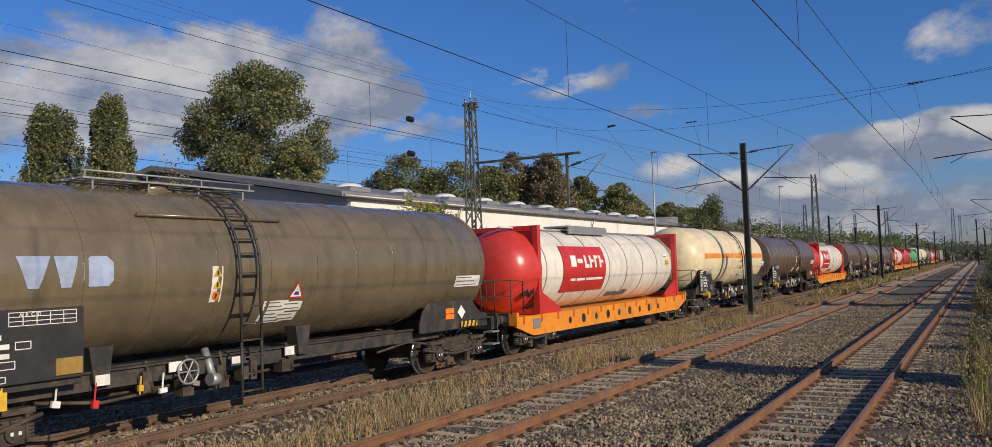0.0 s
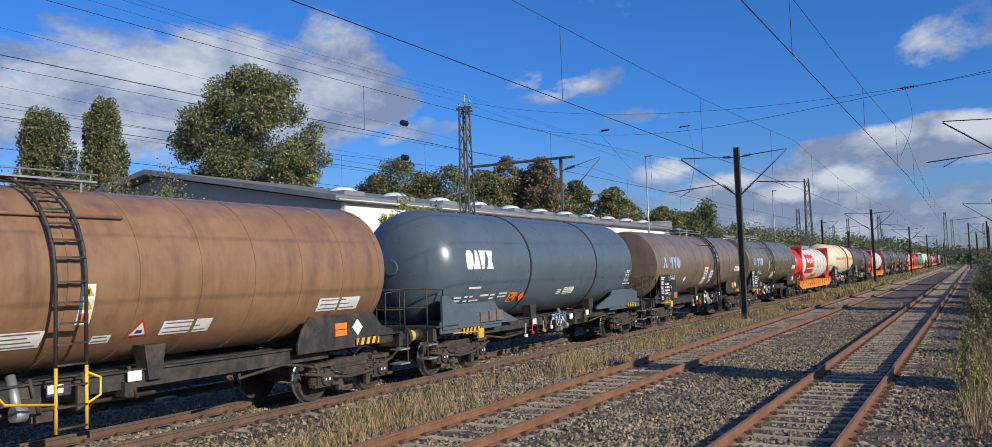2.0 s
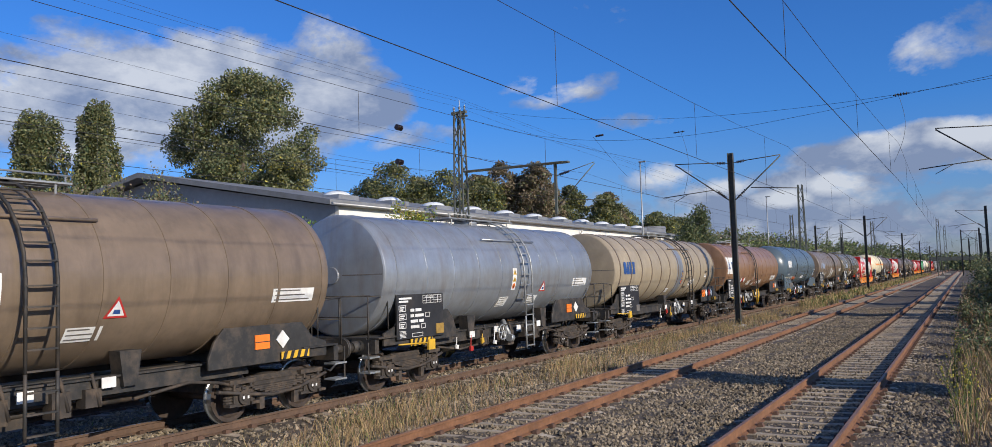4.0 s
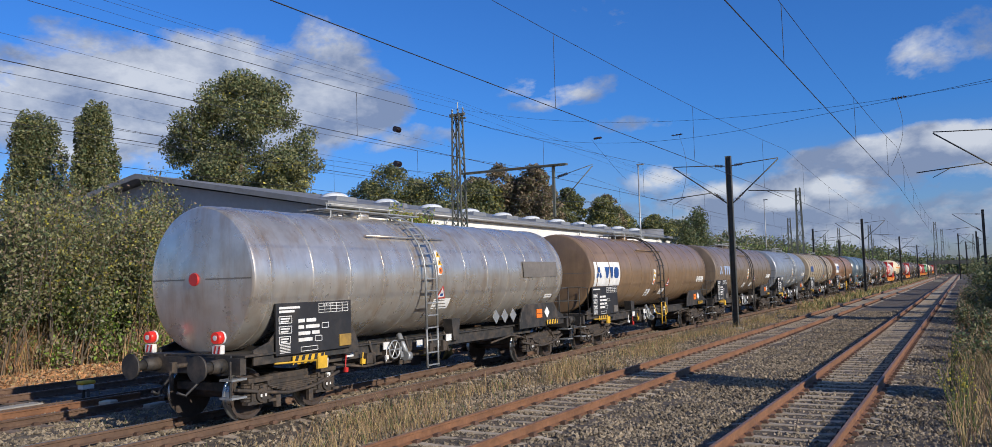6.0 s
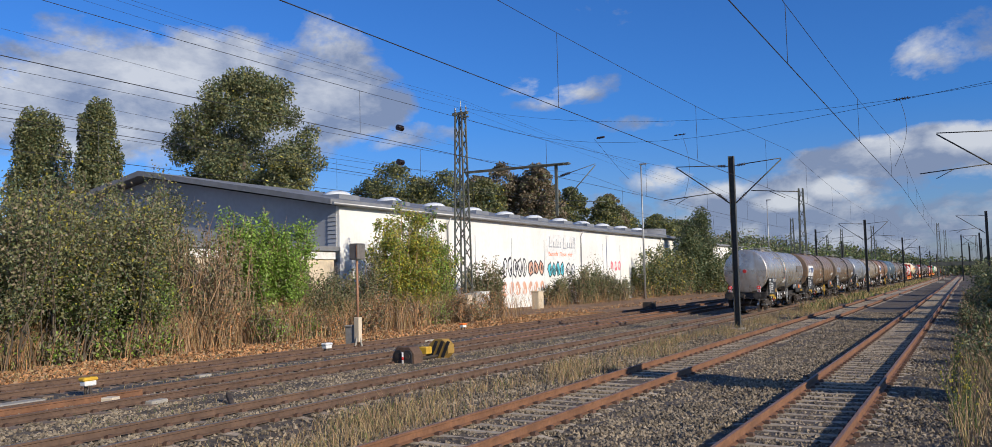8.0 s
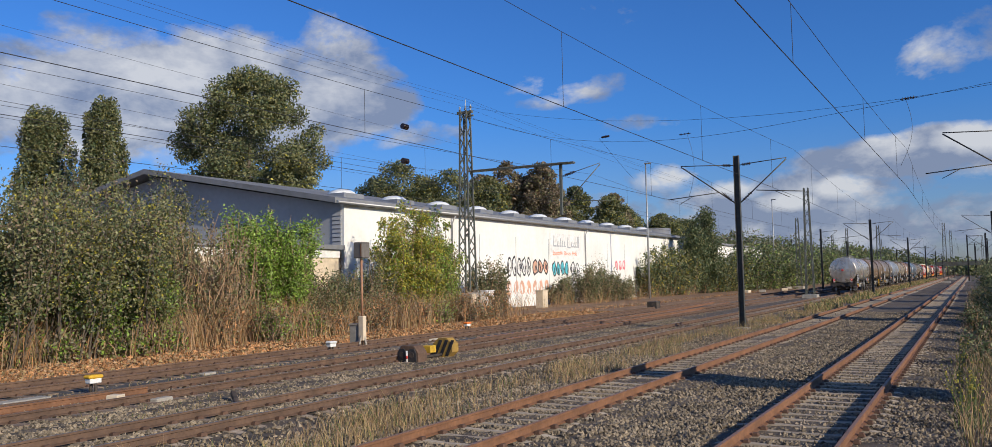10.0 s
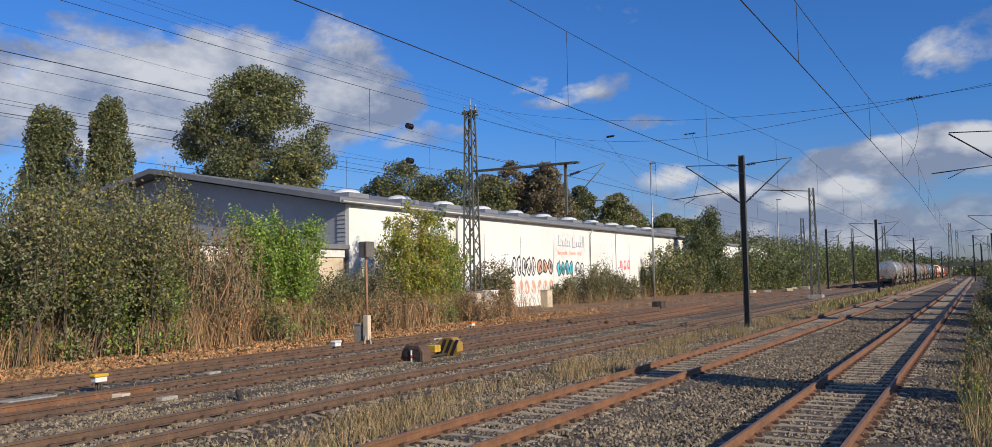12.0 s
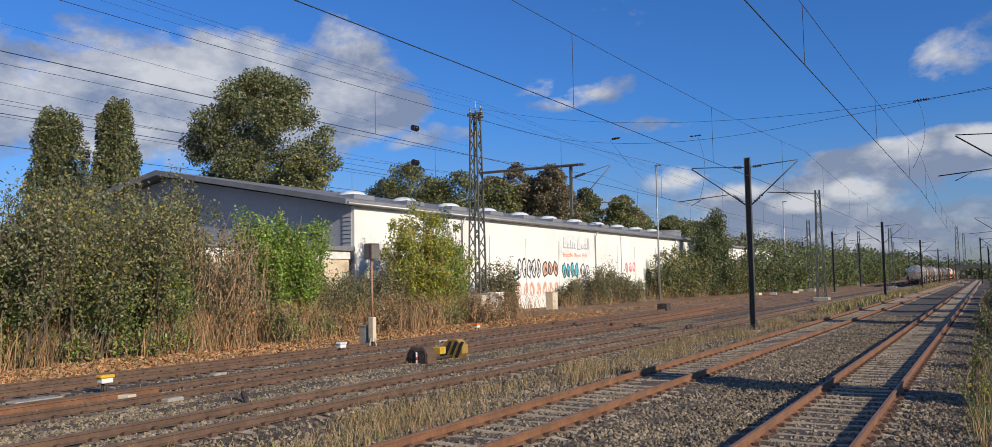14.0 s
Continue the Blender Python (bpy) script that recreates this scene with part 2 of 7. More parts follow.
GRIME = (0.05, 0.045, 0.038)
RUST = (0.19, 0.085, 0.045)
M = {
    "ballast": material("ballast", (0.218, 0.174, 0.118), 0.9, vary=0.3, grain=9, per_island=0.55),
    "ballast_bed": material("ballast_bed", (0.10, 0.079, 0.057), 0.95, vary=0.45, grain=16, bump=0.03, bump_scale=22, dirt=(0.13, 0.095, 0.07), dirt_amount=0.5, dirt_scale=0.5),
    "soil": material("soil", (0.23, 0.135, 0.07), 0.95, vary=0.4, grain=5, bump=0.03, bump_scale=14, dirt=(0.22, 0.15, 0.085), dirt_amount=0.7, dirt_scale=1.2),
    "cinder": material("cinder", (0.085, 0.078, 0.074), 0.95, vary=0.4, grain=10, bump=0.02, bump_scale=25),
    "rail_side": material("rail_side", (0.205, 0.098, 0.048), 0.8, vary=0.25, grain=12, dirt=(0.12, 0.06, 0.035), dirt_amount=0.6, dirt_scale=2),
    "rail_side_brown": material("rail_side_brown", (0.13, 0.078, 0.05), 0.8, vary=0.25, grain=12, dirt=(0.08, 0.05, 0.035), dirt_amount=0.6, dirt_scale=2),
    "rail_head": material("rail_head", (0.34, 0.29, 0.25), 0.45, 0.55, vary=0.15, grain=10),
    "rail_head_dull": material("rail_head_dull", (0.30, 0.22, 0.17), 0.5, 0.4, vary=0.2, grain=10),
    "sleeper": material("sleeper", (0.42, 0.35, 0.26), 0.9, vary=0.2, grain=14, bump=0.004, bump_scale=70, dirt=(0.22, 0.15, 0.095), dirt_amount=0.6, dirt_scale=3, per_object=0.16),
    "sleeper_brown": material("sleeper_brown", (0.36, 0.285, 0.21), 0.9, vary=0.3, grain=14, bump=0.004, bump_scale=70, dirt=(0.17, 0.115, 0.075), dirt_amount=0.75, dirt_scale=2.5, per_object=0.2),
    "rail_head_rust": material("rail_head_rust", (0.30, 0.17, 0.105), 0.55, 0.25, vary=0.2, grain=10),
    "sleeper_far": material("sleeper_far", (0.45, 0.38, 0.30), 0.9, vary=0.2, grain=14, per_island=0.16),
    "sleeper_wood": material("sleeper_wood", (0.24, 0.175, 0.125), 0.9, vary=0.3, grain=14, bump=0.006, bump_scale=50, per_object=0.2),
    "clip": material("clip", (0.10, 0.055, 0.035), 0.85, vary=0.3),
    "grass_dry": material("grass_dry", (0.42, 0.31, 0.145), 0.8, vary=0.2, per_island=0.4, translucent=0.25),
    "grass_green": material("grass_green", (0.13, 0.17, 0.05), 0.8, vary=0.2, per_island=0.4, translucent=0.25),
    "stalk": material("stalk", (0.33, 0.215, 0.12), 0.85, vary=0.2, per_island=0.4),
    "litter": material("litter", (0.44, 0.225, 0.095), 0.9, vary=0.2, per_island=0.45),
    "leaf_dark": material("leaf_dark", (0.105, 0.14, 0.06), 0.5, vary=0.2, grain=0.6, per_island=0.32, translucent=0.28),
    "leaf_olive": material("leaf_olive", (0.24, 0.24, 0.105), 0.5, vary=0.25, grain=0.6, per_island=0.32, translucent=0.28),
    "leaf_bright": material("leaf_bright", (0.28, 0.41, 0.07), 0.45, vary=0.25, grain=0.6, per_island=0.45, translucent=0.35),
    "leaf_yellow": material("leaf_yellow", (0.50, 0.44, 0.07), 0.55, vary=0.3, grain=0.6, per_island=0.5, translucent=0.35),
    "leaf_brown": material("leaf_brown", (0.27, 0.21, 0.135), 0.65, vary=0.25, grain=0.6, per_island=0.45, translucent=0.28),
    "bark": material("bark", (0.12, 0.095, 0.07), 0.9, vary=0.3, bump=0.02, bump_scale=12),
    "wall_white": material("wall_white", (0.80, 0.78, 0.73), 0.75, vary=0.06, grain=3, dirt=(0.52, 0.47, 0.40), dirt_amount=0.25, dirt_scale=0.5, streak=(1, 1, 0.25)),
    "wall_cream": material("wall_cream", (0.66, 0.55, 0.40), 0.85, vary=0.12, grain=4, dirt=(0.4, 0.33, 0.24), dirt_amount=0.5),
    "gable_grey": material("gable_grey", (0.38, 0.39, 0.405), 0.6, vary=0.08, grain=3),
    "brick": material("brick", (0.58, 0.49, 0.38), 0.85, vary=0.12, grain=10, per_object=0.12),
    "mortar": material("mortar", (0.36, 0.30, 0.24), 0.95, vary=0.1),
    "roof": material("roof", (0.20, 0.205, 0.215), 0.7, vary=0.15, grain=2, dirt=(0.11, 0.11, 0.10), dirt_amount=0.4, dirt_scale=0.6),
    "gutter": material("gutter", (0.33, 0.33, 0.33), 0.45, 0.5, vary=0.12),
    "dome": material("dome", (0.70, 0.72, 0.72), 0.3, vary=0.08, spec=0.5),
    "steel_pole": material("steel_pole", (0.065, 0.07, 0.062), 0.6, 0.2, vary=0.25, grain=6, dirt=RUST, dirt_amount=0.25, dirt_scale=3),
    "steel_mast": material("steel_mast", (0.12, 0.135, 0.115), 0.6, 0.2, vary=0.25, grain=6, dirt=RUST, dirt_amount=0.3, dirt_scale=3),
    "galvanised": material("galvanised", (0.36, 0.37, 0.37), 0.5, 0.5, vary=0.15),
    "wire": material("wire", (0.035, 0.035, 0.035), 0.6, 0.3, vary=0.1),
    "insulator": material("insulator", (0.035, 0.022, 0.02), 0.3, vary=0.1),
    "concrete": material("concrete", (0.38, 0.35, 0.30), 0.9, vary=0.2, grain=5, bump=0.006, bump_scale=40, dirt=(0.2, 0.17, 0.13), dirt_amount=0.5),
    "yellow": material("yellow", (0.72, 0.43, 0.03), 0.55, vary=0.15, dirt=GRIME, dirt_amount=0.4),
    "black": material("black", (0.022, 0.022, 0.024), 0.55, vary=0.25, grain=5, dirt=(0.10, 0.08, 0.06), dirt_amount=0.35, dirt_scale=2),
    "frame_black": material("frame_black", (0.032, 0.031, 0.030), 0.65, vary=0.3, grain=5, dirt=(0.13, 0.095, 0.065), dirt_amount=0.55, dirt_scale=2.5),
    "bogie": material("bogie", (0.045, 0.037, 0.031), 0.8, vary=0.35, grain=6, dirt=(0.16, 0.11, 0.07), dirt_amount=0.6, dirt_scale=4),
    "wheel": material("wheel", (0.08, 0.06, 0.05), 0.6, 0.4, vary=0.25),
    "tread": material("tread", (0.42, 0.42, 0.42), 0.3, 0.9, vary=0.1),
    "white": material("white", (0.78, 0.77, 0.74), 0.6, vary=0.08, dirt=(0.35, 0.32, 0.28), dirt_amount=0.4, dirt_scale=2.5),
    "red": material("red", (0.56, 0.035, 0.03), 0.4, vary=0.12, dirt=(0.28, 0.04, 0.03), dirt_amount=0.5),
    "red_lamp": material("red_lamp", (0.75, 0.03, 0.02), 0.3, emit=(1, 0.05, 0.03, 0.12)),
    "orange": material("orange", (0.78, 0.27, 0.025), 0.5, vary=0.12, dirt=(0.25, 0.14, 0.07), dirt_amount=0.5, dirt_scale=2),
    "hazard_orange": material("hazard_orange", (0.85, 0.20, 0.02), 0.5, vary=0.1),
    "logo_blue": material("logo_blue", (0.025, 0.075, 0.24), 0.5, vary=0.12),
    "logo_pale": material("logo_pale", (0.33, 0.42, 0.60), 0.6, vary=0.2, dirt=(0.25, 0.24, 0.22), dirt_amount=0.5, dirt_scale=3),
    "ink": material("ink", (0.03, 0.03, 0.035), 0.6, vary=0.15),
    "teal": material("teal", (0.12, 0.52, 0.60), 0.7, vary=0.15),
    "pink": material("pink", (0.72, 0.20, 0.22), 0.7, vary=0.15),
    "valve_blue": material("valve_blue", (0.05, 0.22, 0.55), 0.5, vary=0.12),
    "yellow_dull": material("yellow_dull", (0.36, 0.22, 0.045), 0.7, vary=0.2, dirt=GRIME, dirt_amount=0.6),
    "salmon": material("salmon", (0.66, 0.38, 0.26), 0.75, vary=0.2),
    "green_tank": material("green_tank", (0.08, 0.35, 0.13), 0.5, vary=0.12),
    "wood_post": material("wood_post", (0.36, 0.19, 0.11), 0.85, vary=0.2, grain=8),
    "box_grey": material("box_grey", (0.15, 0.135, 0.12), 0.7, vary=0.2),
}


def tank_paint(name, rgb, rough=0.42, metal=0.0, amount=0.55, dirt=GRIME, vary=0.14, coat=0.0):
    return material(name, rgb, rough, metal, vary=vary, grain=3.5, dirt=dirt, dirt_amount=amount, dirt_scale=1.3, streak=(2.2, 2.2, 0.35), bump=0.003, bump_scale=3.0, coat=coat)


M["t_silver"] = tank_paint("t_silver", (0.66, 0.62, 0.56), 0.29, 0.7, 0.6, (0.40, 0.27, 0.16), 0.14)
M["t_rust"] = tank_paint("t_rust", (0.27, 0.155, 0.085), 0.36, 0.0, 0.6, (0.13, 0.066, 0.04), coat=0.1)
M["t_silver_blue"] = tank_paint("t_silver_blue", (0.36, 0.385, 0.42), 0.36, 0.5, 0.5, (0.26, 0.22, 0.18), 0.12)
M["t_brown"] = tank_paint("t_brown", (0.228, 0.152, 0.090), 0.34, 0.0, 0.5, (0.10, 0.062, 0.042), coat=0.15)
M["t_greybrown"] = tank_paint("t_greybrown", (0.20, 0.15, 0.105), 0.34, 0.0, 0.5, (0.09, 0.068, 0.05), coat=0.15)
M["t_olive"] = tank_paint("t_olive", (0.205, 0.165, 0.105), 0.27, 0.25, 0.5, (0.075, 0.066, 0.05), coat=0.2)
M["t_beige"] = tank_paint("t_beige", (0.345, 0.285, 0.198), 0.45, 0.0, 0.55, (0.27, 0.22, 0.165))
M["t_blue"] = tank_paint("t_blue", (0.092, 0.124, 0.15), 0.30, 0.0, 0.3, (0.075, 0.10, 0.125), 0.1)
M["t_dark"] = tank_paint("t_dark", (0.13, 0.09, 0.07), 0.34, 0.0, 0.5, (0.07, 0.055, 0.045), coat=0.15)
M["t_cream"] = tank_paint("t_cream", (0.76, 0.66, 0.44), 0.4, 0.0, 0.3, (0.5, 0.42, 0.3))
M["t_white"] = tank_paint("t_white", (0.74, 0.70, 0.62), 0.42, 0.0, 0.45, (0.46, 0.40, 0.33))
M["t_red"] = tank_paint("t_red", (0.60, 0.05, 0.04), 0.32, 0.0, 0.35, (0.35, 0.04, 0.03), coat=0.2)


# ---------------- shaping tools ----------------
def part(name, bm, mat, parent=None, label="", smooth=False, bevel=0.0):
    if bevel:
        bmesh.ops.bevel(bm, geom=bm.edges[:], offset=bevel, segments=1, affect="EDGES", clamp_overlap=True)
    me = bpy.data.meshes.new(name)
    bm.to_mesh(me)
    bm.free()
    if smooth:
        me.shade_smooth()
    for m in (mat if isinstance(mat, (list, tuple)) else [mat]):
        me.materials.append(M[m] if isinstance(m, str) else m)
    ob = new(name, me)
    ob.parent = parent
    if label:
        ob["label"] = label
    return ob


def thing(name, label, category, group="", kind="", at=None):
    ob = new(name)
    ob.empty_display_size = 0.2
    if at is not None:
        ob.matrix_basis = at
    return tagged(ob, label, category, group, kind)


CUBE = [(-0.5, -0.5, -0.5), (0.5, -0.5, -0.5), (0.5, 0.5, -0.5), (-0.5, 0.5, -0.5), (-0.5, -0.5, 0.5), (0.5, -0.5, 0.5), (0.5, 0.5, 0.5), (-0.5, 0.5, 0.5)]
SIDES = [(3, 2, 1, 0), (4, 5, 6, 7), (0, 1, 5, 4), (1, 2, 6, 5), (2, 3, 7, 6), (3, 0, 4, 7)]


def box(bm, c, s, rz=0.0, rx=0.0, ry=0.0, mat=0):
    turned = rx or ry or rz
    e = Euler((radians(rx), radians(ry), radians(rz))).to_matrix() if turned else None
    v = []
    for q in CUBE:
        w = Vector((q[0] * s[0], q[1] * s[1], q[2] * s[2]))
        v.append(bm.verts.new((e @ w if turned else w) + Vector(c)))
    for q in SIDES:
        bm.faces.new([v[k] for k in q]).material_index = mat
    return v


def rod(bm, a, b, r=0.02, n=8, r2=None, mat=0):
    a, b = Vector(a), Vector(b)
    d = (b - a).normalized()
    u = d.orthogonal().normalized()
    w = d.cross(u)
    r2 = r if r2 is None else r2
    lo, hi = [], []
    for k in range(n):
        g = 2 * math.pi * k / n
        e = u * math.cos(g) + w * math.sin(g)
        lo.append(bm.verts.new(a + e * r))
        hi.append(bm.verts.new(b + e * r2))
    for k in range(n):
        f = bm.faces.new((lo[k], lo[(k + 1) % n], hi[(k + 1) % n], hi[k]))
        f.material_index, f.smooth = mat, n > 6
    bm.faces.new(lo[::-1]).material_index = mat
    bm.faces.new(hi).material_index = mat
    return lo + hi


def pipe(bm, pts, r=0.02, n=6):
    """One bent tube through the points."""
    rings = []
    u = None
    for k, p in enumerate(pts):
        d = (Vector(pts[min(k + 1, len(pts) - 1)]) - Vector(pts[max(k - 1, 0)])).normalized()
        u = d.orthogonal().normalized() if u is None else (u - d * u.dot(d)).normalized()
        w = d.cross(u)
        rings.append([bm.verts.new(Vector(p) + (u * math.cos(2 * math.pi * g / n) + w * math.sin(2 * math.pi * g / n)) * r) for g in range(n)])
    for a, b in zip(rings, rings[1:]):
        for k in range(n):
            bm.faces.new((a[k], a[(k + 1) % n], b[(k + 1) % n], b[k])).smooth = True
    bm.faces.new(rings[0][::-1])
    bm.faces.new(rings[-1])


def lathe_y(bm, prof, n=40, x=0.0, z=0.0, mat=0):
    """Spins a profile of (y, radius) round the lengthwise axis through (x, z)."""
    rings = []
    for y, r in prof:
        if r < 1e-4:
            rings.append([bm.verts.new((x, y, z))])
        else:
            rings.append([bm.verts.new((x + r * math.sin(2 * math.pi * k / n), y, z + r * math.cos(2 * math.pi * k / n))) for k in range(n)])
    for a, b in zip(rings, rings[1:]):
        for k in range(n):
            q = [a[k % len(a)], a[(k + 1) % len(a)], b[(k + 1) % len(b)], b[k % len(b)]]
            q = list(dict.fromkeys(q))
            if len(q) > 2:
                f = bm.faces.new(q)
                f.material_index = mat
    bmesh.ops.recalc_face_normals(bm, faces=bm.faces[:])


def prism(bm, pts, axis, lo, hi, mat=0):
    """A flat outline pushed along an axis: x takes (y, z), y takes (x, z), z takes (x, y)."""
    def put(p, v):
        return {"x": (v, p[0], p[1]), "y": (p[0], v, p[1]), "z": (p[0], p[1], v)}[axis]
    a, b = [bm.verts.new(put(p, lo)) for p in pts], [bm.verts.new(put(p, hi)) for p in pts]
    fs = [bm.faces.new(a), bm.faces.new(b)]
    for k in range(len(pts)):
        fs.append(bm.faces.new((a[k], a[(k + 1) % len(pts)], b[(k + 1) % len(pts)], b[k])))
    for f in fs:
        f.material_index = mat
    bmesh.ops.recalc_face_normals(bm, faces=fs)


def shell_patch(bm, y0, y1, a0, a1, r, zc, skew=0.0, n=6, mat=0, thick=0.006):
    """A sheet laid on the near side of a lying cylinder; angles up from the level, in degrees."""
    rows = []
    for k in range(n + 1):
        a = radians(a0 + (a1 - a0) * k / n)
        sh = skew * k / n
        rows.append([bm.verts.new(((r + t) * math.cos(a), y + sh, zc + (r + t) * math.sin(a))) for t in (0.0, thick) for y in (y0, y1)])
    fs = []
    for a, b in zip(rows, rows[1:]):
        for q in ((a[2], a[3], b[3], b[2]), (a[0], a[2], b[2], b[0]), (a[1], b[1], b[3], a[3])):
            fs.append(bm.faces.new(q))
    fs.append(bm.faces.new((rows[0][0], rows[0][1], rows[0][3], rows[0][2])))
    fs.append(bm.faces.new((rows[-1][0], rows[-1][1], rows[-1][3], rows[-1][2])))
    for f in fs:
        f.material_index = mat
    bmesh.ops.recalc_face_normals(bm, faces=fs)


def mesh_object(name, verts, faces, mats, parent=None, mat_ids=None, smooth=False):
    me = bpy.data.meshes.new(name)
    me.from_pydata(verts, [], faces)
    for m in mats:
        me.materials.append(M[m])
    if mat_ids is not None:
        me.polygons.foreach_set("material_index", mat_ids)
    if smooth:
        me.shade_smooth()
    me.update()
    ob = new(name, me)
    ob.parent = parent
    return ob

# ---------------- ground and tracks ----------------
TRACKS = {"D": -2.55, "C": -7.35, "B": -12.62, "A": -17.2, "E": -21.2}
BED = -0.20


def build_ground():
    v, f = [], []
    xs = [-1500, -400, -120, -60, -40, -31, -26, -24.2, 2.6, 4.5, 8, 20, 60, 300, 1500]
    zs = [6, 4, 1.0, -0.2, -0.25, -0.15, -0.28, -0.42, -0.42, -0.30, -0.15, 0.0, 0.0, 2, 6]
    ys = [-400, -60, -20, 0, 20, 40, 60, 80, 120, 180, 260, 400, 800, 2500]
    rng = random.Random(4)
    for y in ys:
        for x, z in zip(xs, zs):
            v.append((x, y, z + (rng.uniform(-0.05, 0.05) if abs(x) > 27 else 0)))
    n = len(xs)
    for j in range(len(ys) - 1):
        for i in range(n - 1):
            f.append((j * n + i, j * n + i + 1, (j + 1) * n + i + 1, (j + 1) * n + i))
    tagged(mesh_object("ground", v, f, ["soil"]), "brown trampled soil with dry leaves beside the tracks", "ground", kind="structure")


def build_ballast():
    v, f, ids = [], [], []
    rng = random.Random(5)
    xs = [-24.0, -22.9]
    x = -22.0
    while x < 1.6:
        xs.append(x)
        x += 0.8
    xs += [1.7, 2.6]
    ys = [-30 + 1.0 * k for k in range(0, 130)] + [100 + 20 * k for k in range(0, 36)]
    for y in ys:
        for k, x in enumerate(xs):
            z = BED + rng.uniform(-0.025, 0.025)
            if k in (0, len(xs) - 1):
                z = -0.42
            mid = min(abs(x - t) for t in TRACKS.values())
            if mid > 1.7:
                z -= 0.05
            v.append((x + rng.uniform(-0.05, 0.05), y, z))
    n = len(xs)
    for j in range(len(ys) - 1):
        for i in range(n - 1):
            f.append((j * n + i, j * n + i + 1, (j + 1) * n + i + 1, (j + 1) * n + i))
            ids.append(1 if -21.0 < (xs[i] + xs[i + 1]) / 2 < -18.6 else 0)
    tagged(mesh_object("ballast_bed", v, f, ["ballast_bed", "cinder"], mat_ids=ids, smooth=True), "grey-brown crushed stone ballast between the rails", "ballast", kind="structure")


def stones(name, spots, seed, lo, hi):
    """Loose broken stones, each an uneven lump of eight faces."""
    rng = np.random.default_rng(seed)
    n = len(spots)
    base = np.array([(1, 0, 0), (-1, 0, 0), (0, 1, 0), (0, -1, 0), (0, 0, 1), (0, 0, -1)], float)
    tri = np.array([(0, 2, 4), (2, 1, 4), (1, 3, 4), (3, 0, 4), (2, 0, 5), (1, 2, 5), (3, 1, 5), (0, 3, 5)])
    size = rng.uniform(lo, hi, (n, 1, 1)) * rng.uniform(0.6, 1.25, (n, 6, 1)) * np.array([1, 1, 0.75])
    a = rng.uniform(0, 6.28, (n, 3))
    c, s = np.cos(a), np.sin(a)
    rz = np.zeros((n, 3, 3))
    rz[:, 0, 0], rz[:, 0, 1], rz[:, 1, 0], rz[:, 1, 1], rz[:, 2, 2] = c[:, 0], -s[:, 0], s[:, 0], c[:, 0], 1
    rx = np.zeros((n, 3, 3))
    rx[:, 0, 0], rx[:, 1, 1], rx[:, 1, 2], rx[:, 2, 1], rx[:, 2, 2] = 1, c[:, 1], -s[:, 1], s[:, 1], c[:, 1]
    pts = np.einsum("nij,njk,nlk->nli", rz, rx, base[None] * size) + spots[:, None, :]
    faces = (tri[None] + 6 * np.arange(n)[:, None, None]).reshape(-1, 3)
    ob = mesh_object(name, pts.reshape(-1, 3).tolist(), faces.tolist(), ["ballast"])
    return tagged(ob, "loose grey and tan crushed track stones", "ballast stones", kind="stuff")


def build_stones():
    rng = np.random.default_rng(8)
    out = []
    for x0, x1, y0, y1, per in ((-10.2, 1.8, 8, 18, 230), (-10.2, 1.8, 18, 32, 150), (-10.2, 1.2, 32, 60, 60),
                                (-16.3, -13.5, 6, 22, 270), (-16.3, -13.5, 22, 50, 130), (-20, -17.9, 8, 30, 60), (-11.8, -10.2, 8, 30, 90)):
        n = int((x1 - x0) * (y1 - y0) * per)
        p = np.stack([rng.uniform(x0, x1, n), rng.uniform(y0, y1, n), np.full(n, BED)], 1)
        mid = np.min(np.abs(p[:, 0:1] - np.array(list(TRACKS.values()))), axis=1)
        p[:, 2] += np.where(mid > 1.7, -0.035, -0.002) + rng.uniform(-0.02, 0.012, n)
        ok = (np.abs(mid - 0.75) > 0.11)
        inside = (mid < 1.3)
        phase = np.abs(((p[:, 1] - 4.0) / 0.62 + 0.5) % 1.0 - 0.5) * 0.62
        ok &= ~(inside & (phase < 0.115))
        out.append(p[ok])
    # stones that lie over the middles of the sleepers on the two older tracks
    for key, per in (("B", 150), ("A", 110)):
        n = int(1.0 * 46 * per)
        p = np.stack([TRACKS[key] + rng.uniform(-0.5, 0.5, n), 6 + 46 * rng.random(n) ** 1.4, BED + rng.uniform(0.0, 0.03, n)], 1)
        out.append(p)
    stones("ballast_stones", np.concatenate(out), 9, 0.028, 0.062)


RAIL = [(-0.07, -0.172), (0.07, -0.172), (0.07, -0.16), (0.012, -0.14), (0.010, -0.05), (0.036, -0.038), (0.036, -0.006), (0.026, 0.0),
        (-0.026, 0.0), (-0.036, -0.006), (-0.036, -0.038), (-0.010, -0.05), (-0.012, -0.14), (-0.07, -0.16)]


def rail(parent, x, y0, y1, side="rail_side", head="rail_head", bend=0.0, name="rail"):
    bm = bmesh.new()
    n = 12 if bend else 1
    rings = []
    for k in range(n + 1):
        t = k / n
        y = y0 + (y1 - y0) * t
        rings.append([bm.verts.new((x + px_ + bend * t * t, y, pz)) for px_, pz in RAIL])
    for a, b in zip(rings, rings[1:]):
        for k in range(len(RAIL)):
            f = bm.faces.new((a[k], a[(k + 1) % len(RAIL)], b[(k + 1) % len(RAIL)], b[k]))
            f.material_index = 1 if k == 7 else 0
    bm.faces.new(rings[0])
    bm.faces.new(rings[-1])
    bmesh.ops.recalc_face_normals(bm, faces=bm.faces[:])
    return part(name, bm, [side, head], parent)


